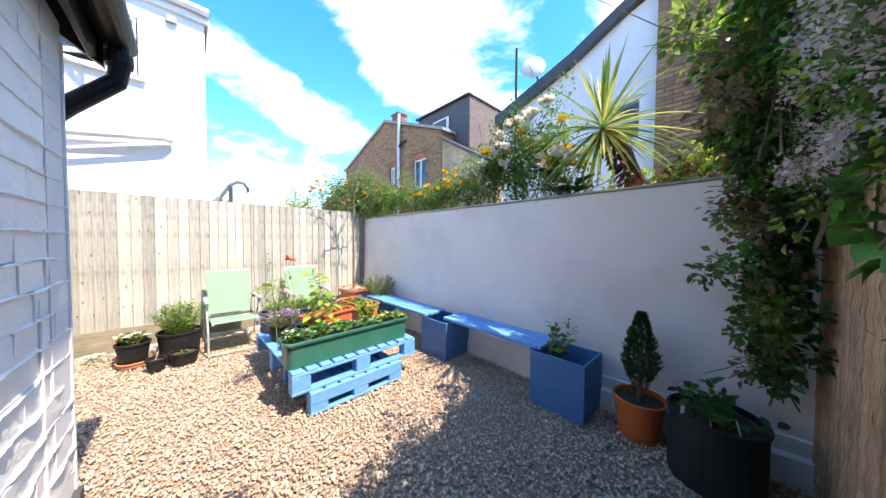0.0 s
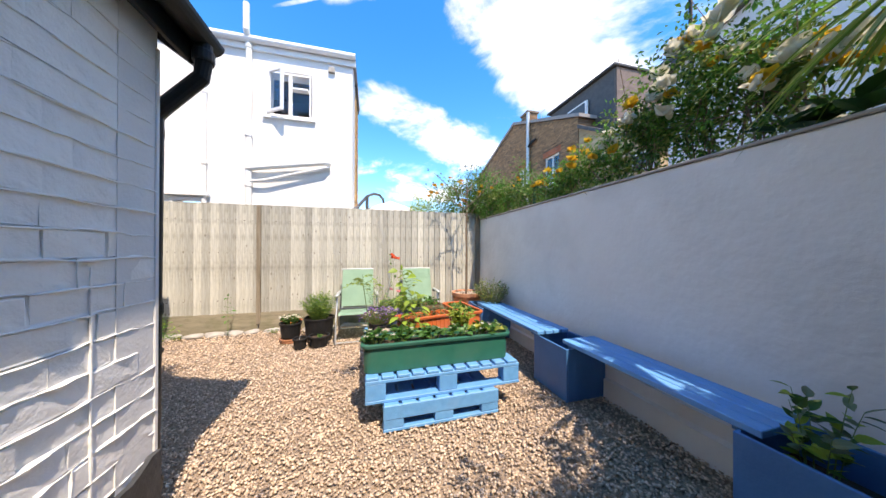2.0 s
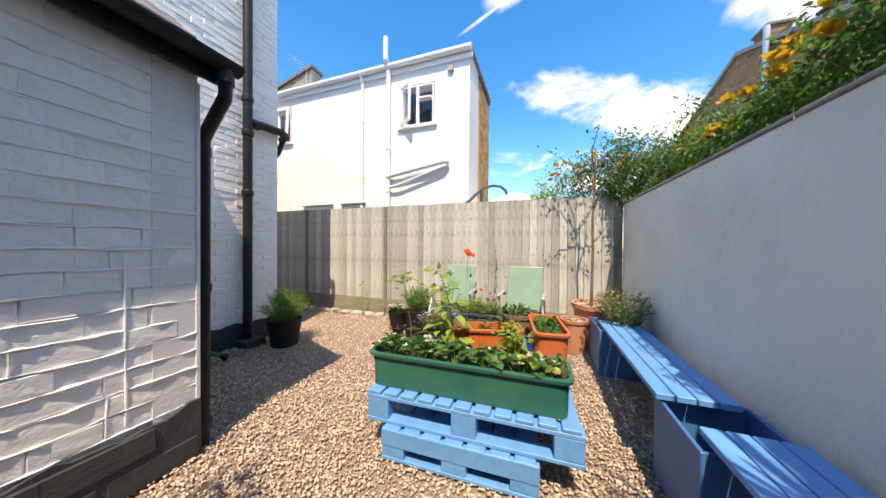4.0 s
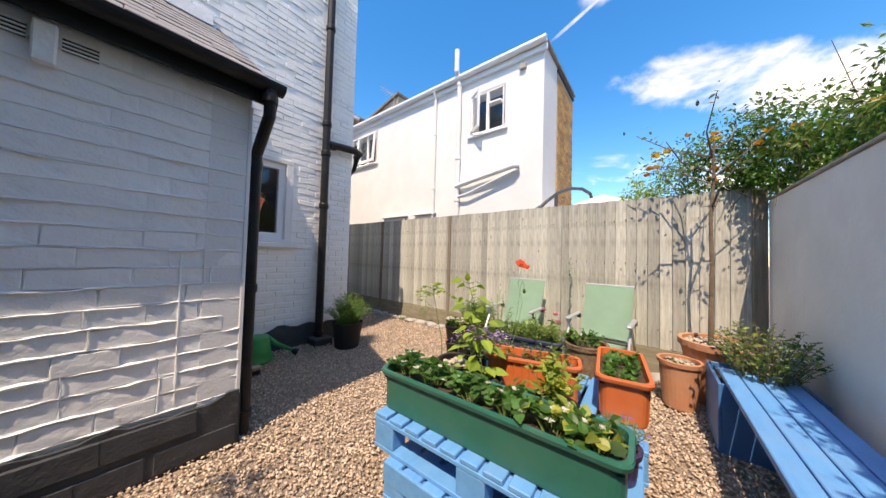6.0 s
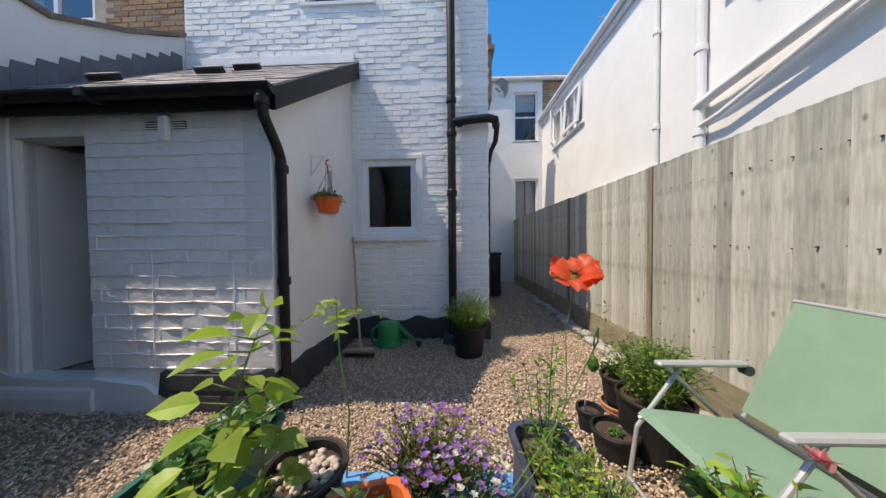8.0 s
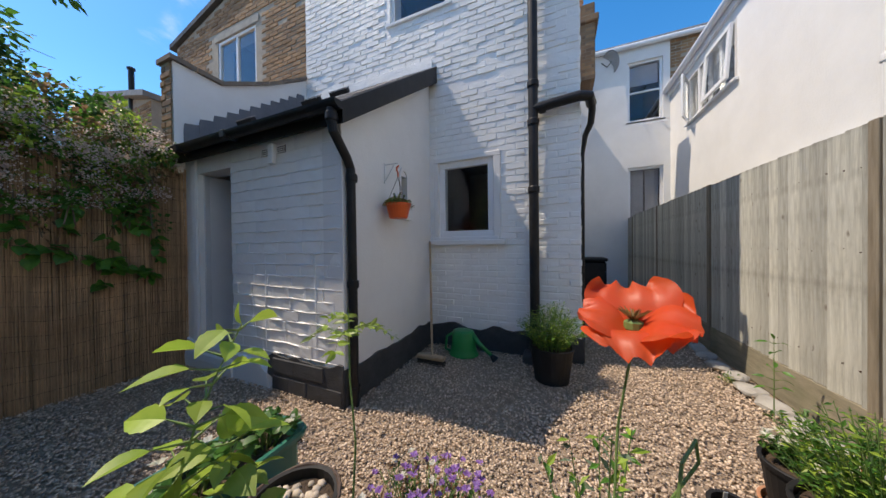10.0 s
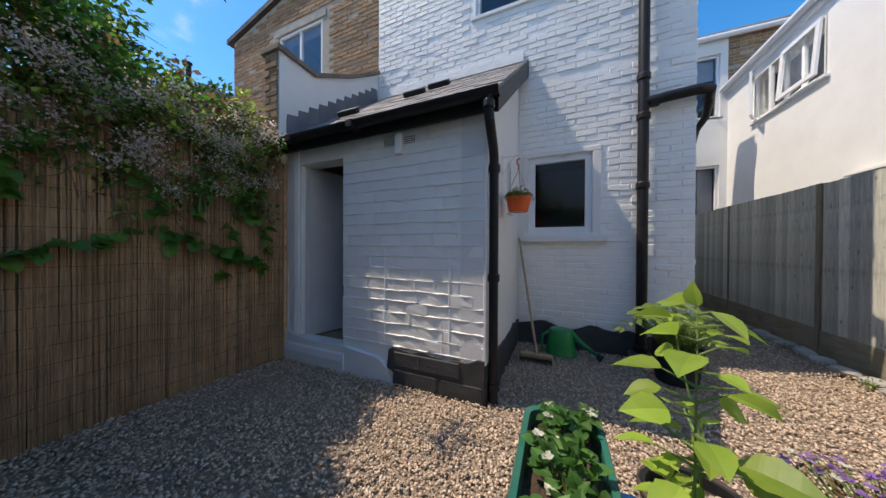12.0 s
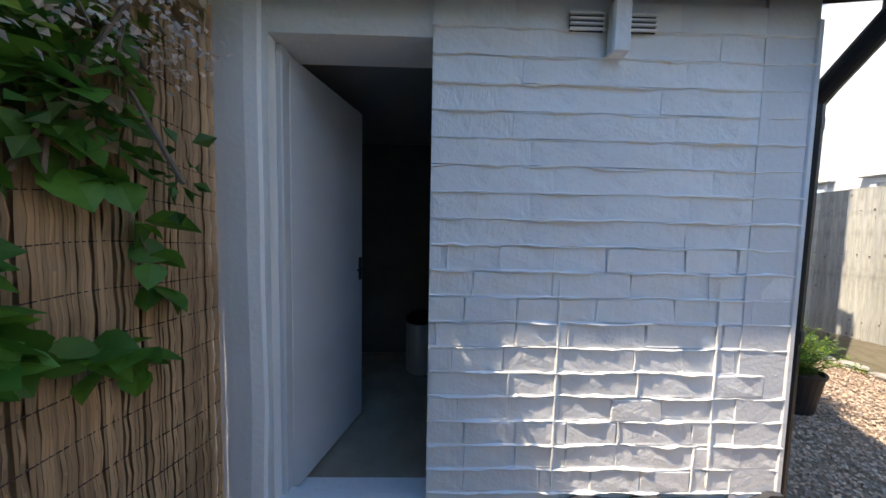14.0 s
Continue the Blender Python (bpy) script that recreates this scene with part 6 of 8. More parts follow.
# ---- plants ----
def leafset(name, P, D, size, wide, mat, parent=None, rich=False, fold=0.25, seed=0, curl=0.25):
    """Leaves at points P pointing along D. Plain: a folded diamond. rich: a rounder leaf of six faces with a bent tip."""
    rng = np.random.default_rng(seed + len(P))
    P, D = np.asarray(P, float), np.asarray(D, float)
    if not len(P):
        return None
    n = len(P)
    D = D / np.maximum(np.linalg.norm(D, axis=1, keepdims=True), 1e-6)
    up = np.array([0, 0, 1.0]) + rng.normal(0, 0.45, (n, 3))
    S = np.cross(D, up)
    S /= np.maximum(np.linalg.norm(S, axis=1, keepdims=True), 1e-6)
    U = np.cross(S, D)
    L = (size * rng.uniform(0.65, 1.25, n))[:, None]
    W = L * wide * 0.5
    if rich:
        prof = ((0.0, 0.0), (0.1, 0.5), (0.24, 0.92), (0.3, 0.88), (0.45, 1.0), (0.52, 0.9), (0.66, 0.78), (0.73, 0.62), (0.87, 0.3), (1.0, 0.0))
        k = len(prof) - 2
        twist = rng.normal(0, 0.12, (n, 1))
        left = [P + D * L * a - S * W * b * (1 + twist) + U * W * fold * b - U * L * curl * a * a for a, b in prof[1:-1]]
        right = [P + D * L * a + S * W * b * (1 - twist) + U * W * fold * b * (1 + 3 * twist) - U * L * curl * a * a for a, b in prof[1:-1]]
        mid = [P + D * L * a - U * L * curl * a * a for a, b in prof]
        V = np.stack(mid + left + right, 1).reshape(-1, 3)
        k0 = np.arange(n) * (3 * k + 2)
        l0, r0 = k + 2, 2 * k + 2
        polys = [(0, 1, l0), (0, r0, 1), (k, k + 1, l0 + k - 1), (k, r0 + k - 1, k + 1)]
        for i in range(k - 1):
            polys += [(1 + i, 2 + i, l0 + i + 1, l0 + i), (1 + i, r0 + i, r0 + i + 1, 2 + i)]
        faces = []
        for q in polys:
            faces += (k0[:, None] + np.array(q)[None]).tolist()
    else:
        V = np.stack([P, P + D * L * 0.5 - S * W + U * W * fold, P + D * L - U * L * curl * 0.5, P + D * L * 0.5 + S * W + U * W * fold], 1).reshape(-1, 3)
        k0 = np.arange(n) * 4
        faces = (k0[:, None] + np.array((0, 2, 1))[None]).tolist() + (k0[:, None] + np.array((0, 3, 2))[None]).tolist()
    ob = raw_mesh(name, V, faces, mat, parent=parent)
    return ob


def stemset(name, lines, r, mat, parent=None, n=4):
    bm = bmesh.new()
    for pts in lines:
        k = len(pts)
        add_tube(bm, pts, [r * (1 - 0.65 * i / max(1, k - 1)) for i in range(k)], n, caps=False)
    return part(name, bm, mat, parent)


def bush(name, loc, label, R, H, stems, per, size, wide, mats, category="plant", rich=False, lean=(0, 0), seed=1, start=0.15, stem_mat=None, spread=1.0, droop=0.0, flowers=None, bare=0.0, thick=0.003, group=""):
    """Stems fan out from the base; leaves sit along them. flowers: (material, count, size)."""
    rng = np.random.default_rng(seed)
    t = thing(name, loc, label, category, group)
    lines, P, D, tips = [], [[] for _ in mats], [[] for _ in mats], []
    for s in range(stems):
        a, q = rng.uniform(0, math.tau), math.sqrt(rng.uniform(0, 1))
        rx, ry = (R if isinstance(R, tuple) else (R, R))
        bx, by = rx * q * math.cos(a) * 0.35 * spread, ry * q * math.sin(a) * 0.35 * spread
        tx, ty = rx * q * math.cos(a) + lean[0], ry * q * math.sin(a) + lean[1]
        tz = H * (1 - 0.35 * q * q) * rng.uniform(0.72, 1.05)
        mx, my, mz = bx + (tx - bx) * 0.35, by + (ty - by) * 0.35, tz * 0.6
        ts = np.linspace(0, 1, 6)
        pts = [((1 - u) ** 2 * bx + 2 * u * (1 - u) * mx + u * u * tx, (1 - u) ** 2 * by + 2 * u * (1 - u) * my + u * u * ty, 2 * u * (1 - u) * mz + u * u * tz - droop * u ** 3 * q) for u in ts]
        lines.append(pts)
        tips.append(pts[-1])
        for k in range(per):
            u = start + bare + (1 - start - bare) * (k + rng.uniform(0, 1)) / per
            f = u * 5
            i = min(4, int(f))
            p = np.array(pts[i]) + (np.array(pts[i + 1]) - np.array(pts[i])) * (f - i)
            d = rng.normal(0, 1, 3)
            d[2] = abs(d[2]) * 0.5 + 0.1 - droop
            d[:2] += np.array([tx - bx, ty - by]) * 1.5
            m = int(rng.integers(0, len(mats)))
            P[m].append(p)
            D[m].append(d)
    st = stemset("stem", lines, thick, stem_mat or STEM, t)
    if stems > 8:
        tagged(st, kind="stuff")
    for m in range(len(mats)):
        leafset("leaves", P[m], D[m], size, wide, mats[m], t, rich=rich, seed=seed + m)
    if flowers:
        for fm, cnt, fs in flowers:
            idx = rng.choice(len(tips), min(cnt, len(tips)), replace=False)
            FP, FD = [], []
            for i in idx:
                c = np.array(tips[i]) + rng.normal(0, 0.01, 3)
                for k in range(6):
                    a = k * math.tau / 6 + rng.uniform(0, 0.4)
                    FP.append(c)
                    FD.append((math.cos(a), math.sin(a), 0.45))
            if len(idx) > 10:
                tagged(leafset("blossom", FP, FD, fs, 0.8, fm, t, seed=seed + 9), kind="stuff")
            else:
                for q in range(0, len(FP), 6):
                    leafset("flower", FP[q:q + 6], FD[q:q + 6], fs, 0.8, fm, t, seed=seed + q)
    return t


def blossom(parent, name, pts, size, mat, seed=1, petals=13):
    """Full blooms, one part each."""
    rng = np.random.default_rng(seed)
    for i, c in enumerate(pts):
        P, D = [], []
        for k in range(petals):
            a = k * math.tau / petals * 2.4
            P.append(np.array(c) + rng.normal(0, size * 0.06, 3))
            D.append((math.cos(a) + rng.normal(0, 0.2), math.sin(a) + rng.normal(0, 0.2), 0.2 + 0.9 * k / petals))
        leafset(name, P, D, size * rng.uniform(0.8, 1.2), 1.05, mat, parent, rich=True, seed=seed + i, curl=-0.2)


def cloud(P0, n, rng, radii):
    """n points in a lumpy blob at P0."""
    d = rng.normal(0, 1, (n, 3))
    d /= np.linalg.norm(d, axis=1, keepdims=True)
    q = rng.uniform(0.35, 1.0, (n, 1)) ** 0.5
    return np.asarray(P0) + d * q * np.asarray(radii), d


def hedge(name, clumps, label, n, size, wide, mats, seed=1, category="shrub", extra=None, twigs=0, droop=0.2, rich=False):
    """A shrub made of many uneven clumps of leaves over twigs. clumps: (centre, radii)."""
    rng = np.random.default_rng(seed)
    c0 = clumps[0][0]
    t = thing(name, (c0[0], c0[1], 0), label, category)
    off = np.array([c0[0], c0[1], 0])
    vol = np.array([r[0] * r[1] * r[2] for _, r in clumps]) ** 0.67
    vol = vol / vol.sum()
    for m, mat in enumerate(mats):
        PP, DD = [], []
        for (c, r), v in zip(clumps, vol):
            k = int(n * v / len(mats))
            subs = rng.normal(0, 0.5, (max(3, k // 40), 3)) * np.asarray(r) + np.asarray(c)
            pick = rng.integers(0, len(subs), k)
            d = rng.normal(0, 1, (k, 3))
            d /= np.linalg.norm(d, axis=1, keepdims=True)
            PP.append(subs[pick] + d * rng.uniform(0.2, 1, (k, 1)) * np.asarray(r) * 0.42)
            d[:, 2] -= droop
            DD.append(d + rng.normal(0, 0.4, (k, 3)))
        leafset("foliage", np.vstack(PP) - off, np.vstack(DD), size, wide, mat, t, seed=seed + m, rich=rich)
    lines = []
    for c, r in clumps:
        for _ in range(max(2, twigs)):
            a = np.asarray(c) + rng.normal(0, 0.25, 3) * np.asarray(r)
            b = np.asarray(c) + rng.normal(0, 0.8, 3) * np.asarray(r)
            root = np.array([c[0] + rng.normal(0, 0.1), c[1] + rng.normal(0, 0.05), max(0.0, c[2] - r[2] * 1.3)])
            lines.append([tuple(root - off), tuple(a - off), tuple((a + b) / 2 + rng.normal(0, 0.03, 3) - off), tuple(b - off)])
    tagged(stemset("twig", lines, 0.006, BARK, t), kind="stuff")
    if extra:
        for mat, cnt, fs, up in extra:
            pts = []
            for _ in range(cnt):
                c, r = clumps[int(rng.integers(0, len(clumps)))]
                d = rng.normal(0, 1, 3)
                d /= np.linalg.norm(d)
                d[2] = abs(d[2]) if up else d[2]
                d[1] = -abs(d[1])
                pts.append(np.asarray(c) + d * np.asarray(r) * 1.12 - off)
            blossom(t, "flower", pts, fs, mat, seed=seed + cnt)
    return t


def cordyline():
    rng = np.random.default_rng(77)
    base, crown = Vector((-0.1, 3.26, 1.6)), Vector((-0.29, 3.0, 2.38))
    t = thing("cordyline_tree", (base.x, base.y, 0), "spiky green and yellow striped cordyline leaning over the white garden wall", "palm")
    off = Vector((base.x, base.y, 0))
    pts = [base, base + Vector((0.01, -0.04, 0.35)), base + Vector((-0.05, -0.12, 0.6)), crown]
    part("trunk", tube_bm([p - off for p in pts], [0.06, 0.055, 0.05, 0.045], 12), BARK, t)
    P, D = [], []
    for k in range(150):
        u = k / 150
        p = pts[1].lerp(pts[3], u)
        a = k * 2.4
        P.append(tuple(p - off + Vector((math.cos(a), math.sin(a), 0)) * 0.045))
        D.append((math.cos(a), math.sin(a), -0.9))
    tagged(leafset("dry_leaf_base", P, D, 0.11, 0.35, TRUNK_FIBRE, t, seed=3), kind="stuff")
    vs = {0: [], 1: []}
    fs = {0: [], 1: []}
    for k in range(104):
        m = 1 if rng.uniform() < 0.35 else 0
        a = rng.uniform(0, math.tau)
        el = rng.uniform(-0.9, 1.45)
        L = rng.uniform(0.52, 0.8)
        w = rng.uniform(0.01, 0.016)
        sag = (0.1 + 0.3 * max(0, 1.1 - abs(el)) * rng.uniform(0.2, 1.0)) * (1.7 if math.cos(a) < -0.3 and el < 0.5 else 1.0)
        d = Vector((math.cos(a) * math.cos(el), math.sin(a) * math.cos(el), math.sin(el)))
        s = d.cross(Vector((0, 0, 1)))
        s = s.normalized() if s.length > 0.01 else Vector((1, 0, 0))
        n0 = len(vs[m])
        o = crown - off + Vector((0, 0, 0.05 * max(0, el)))
        N = 8
        for i in range(N + 1):
            u = i / N
            c = o + d * L * u + Vector((0, 0, -sag * L * u ** 2.2))
            ww = w * (0.55 + 1.2 * u if u < 0.35 else 1.0 - 0.98 * ((u - 0.35) / 0.65) ** 1.6)
            lift = Vector((0, 0, ww * 0.5))
            vs[m] += [tuple(c - s * ww + lift), tuple(c), tuple(c + s * ww + lift)]
        for i in range(N):
            q = n0 + 3 * i
            fs[m] += [(q, q + 1, q + 4, q + 3), (q + 1, q + 2, q + 5, q + 4)]
    raw_mesh("leaves", vs[0], fs[0], CORDY_A, parent=t)
    raw_mesh("leaves", vs[1], fs[1], CORDY_B, parent=t)


STAMEN = leaf_mat("poppy_stamens", (0.45, 0.3, 0.08), (0.2, 0.12, 0.05))
TRUNK_FIBRE = leaf_mat("palm_trunk_fibre", (0.24, 0.1, 0.06), (0.15, 0.06, 0.035))
CORDY_A = leaf_mat("cordyline_green", (0.13, 0.25, 0.04), (0.24, 0.34, 0.07), vary=0.25)
CORDY_B = leaf_mat("cordyline_yellow", (0.36, 0.4, 0.09), (0.5, 0.5, 0.16), vary=0.2)


def corner_tree():
    rng = np.random.default_rng(15)
    t = thing("young_tree", (-4.17, 2.53, 0.4), "small bare-stemmed tree with pruned branches growing in the large terracotta pot", "tree")
    trunk = [(0, 0, 0), (0.01, 0.0, 0.35), (-0.01, 0.01, 0.8), (0.0, 0.0, 1.2), (-0.02, 0.02, 1.6), (0.0, 0.02, 1.95)]
    part("trunk", tube_bm(trunk, [0.02, 0.018, 0.016, 0.014, 0.011, 0.007], 8), BARK, t)
    lines, tips = [], []
    for a, z, L, up in ((2.7, 1.3, 0.3, 0.3), (0.4, 1.35, 0.25, 0.35), (3.6, 1.55, 0.5, 0.35), (1.2, 1.6, 0.4, 0.4), (5.2, 1.65, 0.45, 0.25), (4.3, 1.8, 0.55, 0.35), (2.2, 1.85, 0.35, 0.3), (6.0, 1.8, 0.3, 0.45)):
        p0 = (0, 0.01, z)
        p1 = (math.cos(a) * L * 0.5, math.sin(a) * L * 0.5, z + up * 0.4)
        p2 = (math.cos(a + 0.3) * L, math.sin(a + 0.3) * L, z + up)
        lines.append([p0, p1, p2])
        tips += [p1, p2, ((p1[0] + p2[0]) / 2, (p1[1] + p2[1]) / 2, (p1[2] + p2[2]) / 2 + 0.02)]
    for ln in lines:
        stemset("branch", [ln], 0.009, BARK, t, n=6)
    P, D = [], []
    for c in tips:
        for _ in range(4):
            P.append(np.array(c) + rng.normal(0, 0.06, 3))
            D.append(rng.normal(0, 1, 3))
    leafset("leaves", P, D, 0.05, 0.5, LEAF_GREY, t, seed=2, rich=True)


def sapling(name, x, y, z, h, label, leaf, mat, seed, pairs=7, lean=(0, 0), wide=0.55, top_only=0.0):
    rng = np.random.default_rng(seed)
    t = thing(name, (x, y, z), label, "plant")
    pts = [(lean[0] * u * u, lean[1] * u * u, h * u) for u in np.linspace(0, 1, 6)]
    lines = [pts]
    P, D = [], []
    for k in range(pairs):
        u = top_only + (1 - top_only) * (k + 0.5) / pairs
        a = k * 2.4 + 0.3
        for s in (0, math.pi):
            aa = a + s + rng.normal(0, 0.2)
            L = leaf * (0.7 + 0.5 * math.sin(math.pi * u)) * 0.6
            c = np.array((lean[0] * u * u, lean[1] * u * u, h * u))
            tip = c + np.array((math.cos(aa), math.sin(aa), 0.35)) * L
            lines.append([tuple(c), tuple(tip)])
            P.append(tip)
            D.append((math.cos(aa), math.sin(aa), -0.1 + rng.normal(0, 0.15)))
    P.append(np.array(pts[-1]))
    D.append((0.3, 0.2, 1))
    stemset("stem", lines, 0.004, STEM, t)
    leafset("leaves", P, D, leaf, wide, mat, t, rich=True, seed=seed)
    return t


def poppy():
    t = thing("poppy", (-2.965, 1.222, TOP - 0.01), "tall red oriental poppy with crinkled petals growing from the dark trough", "flower")
    part("stem", tube_bm([(0.12, 0.02, 0.15), (0.0, 0.03, 0.32), (-0.07, 0.035, 0.5), (-0.085, -0.01, 0.66), (-0.1, 0.01, 0.79)], 0.0015, 6), STEM, t)
    c = Vector((-0.1, 0.01, 0.8))
    tilt = Euler((radians(-20), radians(10), 0)).to_matrix()
    # two cupped petals behind, two broad flat ones in front, one that hangs
    for k, (a, reach, wide, up) in enumerate(((4.5, 0.06, 0.054, 0.03), (5.9, 0.056, 0.05, 0.02), (1.4, 0.058, 0.056, 0.004), (2.7, 0.06, 0.05, 0.01), (3.5, 0.07, 0.028, -0.028))):
        d = Vector((math.cos(a), math.sin(a), 0))
        s = Vector((-d.y, d.x, 0))
        bm = bmesh.new()
        rows = []
        for i in range(10):
            u = i / 9
            row = []
            for j in range(15):
                v = j / 7 - 1
                wd = wide * math.sin(math.pi * min(0.86, 0.1 + 0.76 * u)) ** 0.55
                frill = 0.006 * u * u * math.sin(j * 1.4 + k * 2.3) + 0.0025 * u * math.sin(j * 3.1 + i)
                p = d * (0.004 + reach * u * (1 - 0.16 * v * v + 0.02 * math.sin(j * 2.2 + k))) + s * v * wd + Vector((0, 0, up * u ** 1.4 + 0.014 * math.sin(math.pi * u) + 0.016 * v * v * u + frill + 0.0012 * k))
                row.append(bm.verts.new(c + tilt @ p))
            rows.append(row)
        for r1, r2 in zip(rows, rows[1:]):
            for j in range(14):
                bm.faces.new((r1[j], r1[j + 1], r2[j + 1], r2[j]))
        part("petal", bm, PETAL_RED, t, smooth=True)
    P, D = [], []
    for k in range(40):
        a = k * 2.4
        P.append(tuple(c + Vector((0, 0, 0.012))))
        D.append((math.cos(a), math.sin(a), 1.0))
    tagged(leafset("stamen", P, D, 0.022, 0.12, STAMEN, t), kind="stuff")
    part("seed_head", lathe_bm([(0.006, 0.0), (0.011, 0.008), (0.011, 0.016), (0.004, 0.02)], 10, -0.1, 0.01), STEM, t).location = (0, 0, 0.795)
    b = thing("poppy_bud", (-3.14, 1.2, TOP), "nodding green poppy bud on a hooked stem", "flower bud")
    part("stem", tube_bm([(0.28, 0.02, 0.15), (0.12, 0.02, 0.4), (0.0, 0.0, 0.62), (0.01, 0.02, 0.66), (0.03, 0.04, 0.64), (0.035, 0.045, 0.6)], 0.002, 5), STEM, b)
    part("bud", lathe_bm([(0.003, 0.0), (0.012, 0.01), (0.014, 0.022), (0.009, 0.036), (0.002, 0.042)], 10, 0.035, 0.045), LEAF_MID, b).location = (0, 0, 0.558)


def creeper():
    rng = np.random.default_rng(55)
    cl = []
    y = 0.28
    while y < 2.9:
        x = reed_line(y)
        cl.append(((x + 0.1, y, 2.12 + rng.uniform(-0.05, 0.1)), (0.28, 0.2, 0.3)))
        cl.append(((x - 0.02, y + 0.1, 1.86 + rng.uniform(-0.12, 0.06)), (0.13, 0.17, 0.32)))
        cl.append(((x + 0.02, y + 0.02, 2.3 + rng.uniform(-0.1, 0.15)), (0.2, 0.16, 0.26)))
        y += 0.22
    hedge("creeper", cl, "dense dark green and brown creeper spilling over the reed screen", 14500, 0.05, 0.7, [LEAF_MID, LEAF_OLIVE, LEAF_VINE, LEAF_DRY, LEAF_LIME], seed=61, category="climbing plant", twigs=3)
    # faded blossom clusters along its face
    t = thing("faded_blossom", (0.8, 1.5, 0), "clusters of faded pinkish white blossom hanging in the creeper", "blossom")
    for i, (c, r) in enumerate(cl):
        P, D = [], []
        for _ in range(3):
            q = np.array([c[0] - r[0] * 0.98 + rng.normal(0, 0.04) - 0.8, c[1] + rng.normal(0, 0.09) - 1.5, c[2] + rng.normal(0, 0.1)])
            k = 75
            P.append(q + rng.normal(0, 1, (k, 3)) * np.array([0.022, 0.055, 0.036]))
            D.append(rng.normal(0, 1, (k, 3)))
        tagged(leafset("blossom", np.vstack(P), np.vstack(D), 0.021, 0.8, DRY_FLOWER, t, seed=8 + i), kind="stuff")
    # the column that hangs in the corner, and the crown above
    col = [((0.66, 2.78, z), (0.2 + 0.06 * math.sin(z * 5), 0.16, 0.2)) for z in (0.75, 1.0, 1.25, 1.5, 1.75, 2.0, 2.25)] + \
          [((0.72, 2.5, 2.2), (0.3, 0.3, 0.28)), ((0.62, 2.85, 2.45), (0.34, 0.25, 0.3)), ((0.52, 2.9, 2.1), (0.22, 0.16, 0.2)), ((0.95, 2.5, 2.75), (0.4, 0.4, 0.35)), ((1.0, 1.9, 2.65), (0.35, 0.4, 0.3)), ((1.1, 1.3, 2.6), (0.3, 0.35, 0.26))]
    hedge("ivy_mass", col, "thick mass of dark ivy hanging in the garden wall's corner", 14500, 0.05, 0.75, [LEAF_DARK, LEAF_VINE, LEAF_MID, LEAF_DRY, LEAF_OLIVE], seed=71, category="climbing plant", twigs=3)
    crown = [((0.5, 2.75, 2.68), (0.3, 0.3, 0.2)), ((0.75, 2.35, 2.72), (0.28, 0.35, 0.2)), ((0.45, 3.0, 2.5), (0.2, 0.15, 0.12))]
    hedge("sunlit_vine", crown, "bright yellow green vine shoots in the sun above the ivy", 1500, 0.065, 0.75, [LEAF_LIME, LEAF_OLIVE, LEAF_VINE], seed=91, category="climbing plant", twigs=6)
    # single trails with broad leaves in front of the reeds
    vine = thing("vine_trail", (0, 0, 0), "bright green vine shoots with broad leaves hanging on the reed screen", "climbing plant")
    lines, P, D = [], [], []
    for y0, z0, y1, z1 in ((0.35, 1.95, 0.28, 1.2), (0.5, 1.8, 0.62, 0.98), (0.62, 1.2, 0.3, 1.0), (0.9, 1.3, 0.5, 1.12), (1.15, 1.75, 1.0, 1.25), (1.2, 1.3, 1.7, 1.15), (1.6, 1.9, 1.75, 1.4), (2.1, 1.8, 2.0, 1.35), (0.4, 1.9, 0.42, 1.5), (0.75, 1.85, 0.8, 1.5)):
        pts = []
        for i in range(9):
            u = i / 8
            y, z = y0 + (y1 - y0) * u + 0.03 * math.sin(u * 9 + y0 * 7), z0 + (z1 - z0) * u
            p = (reed_line(y) - 0.03 - 0.04 * math.sin(u * 3), y, z)
            pts.append(p)
            for _ in range(3):
                P.append(np.array(p) + rng.normal(0, 0.012, 3))
                D.append((-0.5 + rng.normal(0, 0.3), rng.normal(0, 0.8), -0.35 + rng.normal(0, 0.4)))
        lines.append(pts)
    stemset("stem", lines, 0.004, BARK, vine)
    leafset("leaves", P, D, 0.098, 0.9, LEAF_VINE, vine, rich=True, seed=4)
    # overhanging branches of the tree beyond the screen
    ov = [((1.5, 2.0, 3.35), (0.6, 0.5, 0.22)), ((1.0, 1.5, 3.3), (0.35, 0.4, 0.13)), ((2.0, 1.2, 3.3), (0.6, 0.5, 0.25)), ((1.9, 2.6, 3.0), (0.6, 0.5, 0.35)), ((1.6, 0.7, 2.7), (0.35, 0.35, 0.28)), ((1.25, 0.35, 2.55), (0.2, 0.2, 0.22)), ((2.4, 0.8, 2.9), (0.5, 0.4, 0.4))]
    hedge("overhanging_tree", ov, "leafy green tree branches reaching over the reed screen from next door", 6500, 0.07, 0.6, [LEAF_MID, LEAF_DARK, LEAF_VINE], seed=81, category="tree", twigs=4)


LEAF_STRAW = leaf_mat("strawberry_leaf", (0.07, 0.2, 0.045), (0.12, 0.27, 0.06))
LEAF_DRY = leaf_mat("dry_brown_leaf", (0.2, 0.12, 0.06), (0.3, 0.2, 0.1))
LEAF_VINE = leaf_mat("vine_leaf_green", (0.07, 0.22, 0.03), (0.13, 0.3, 0.045))


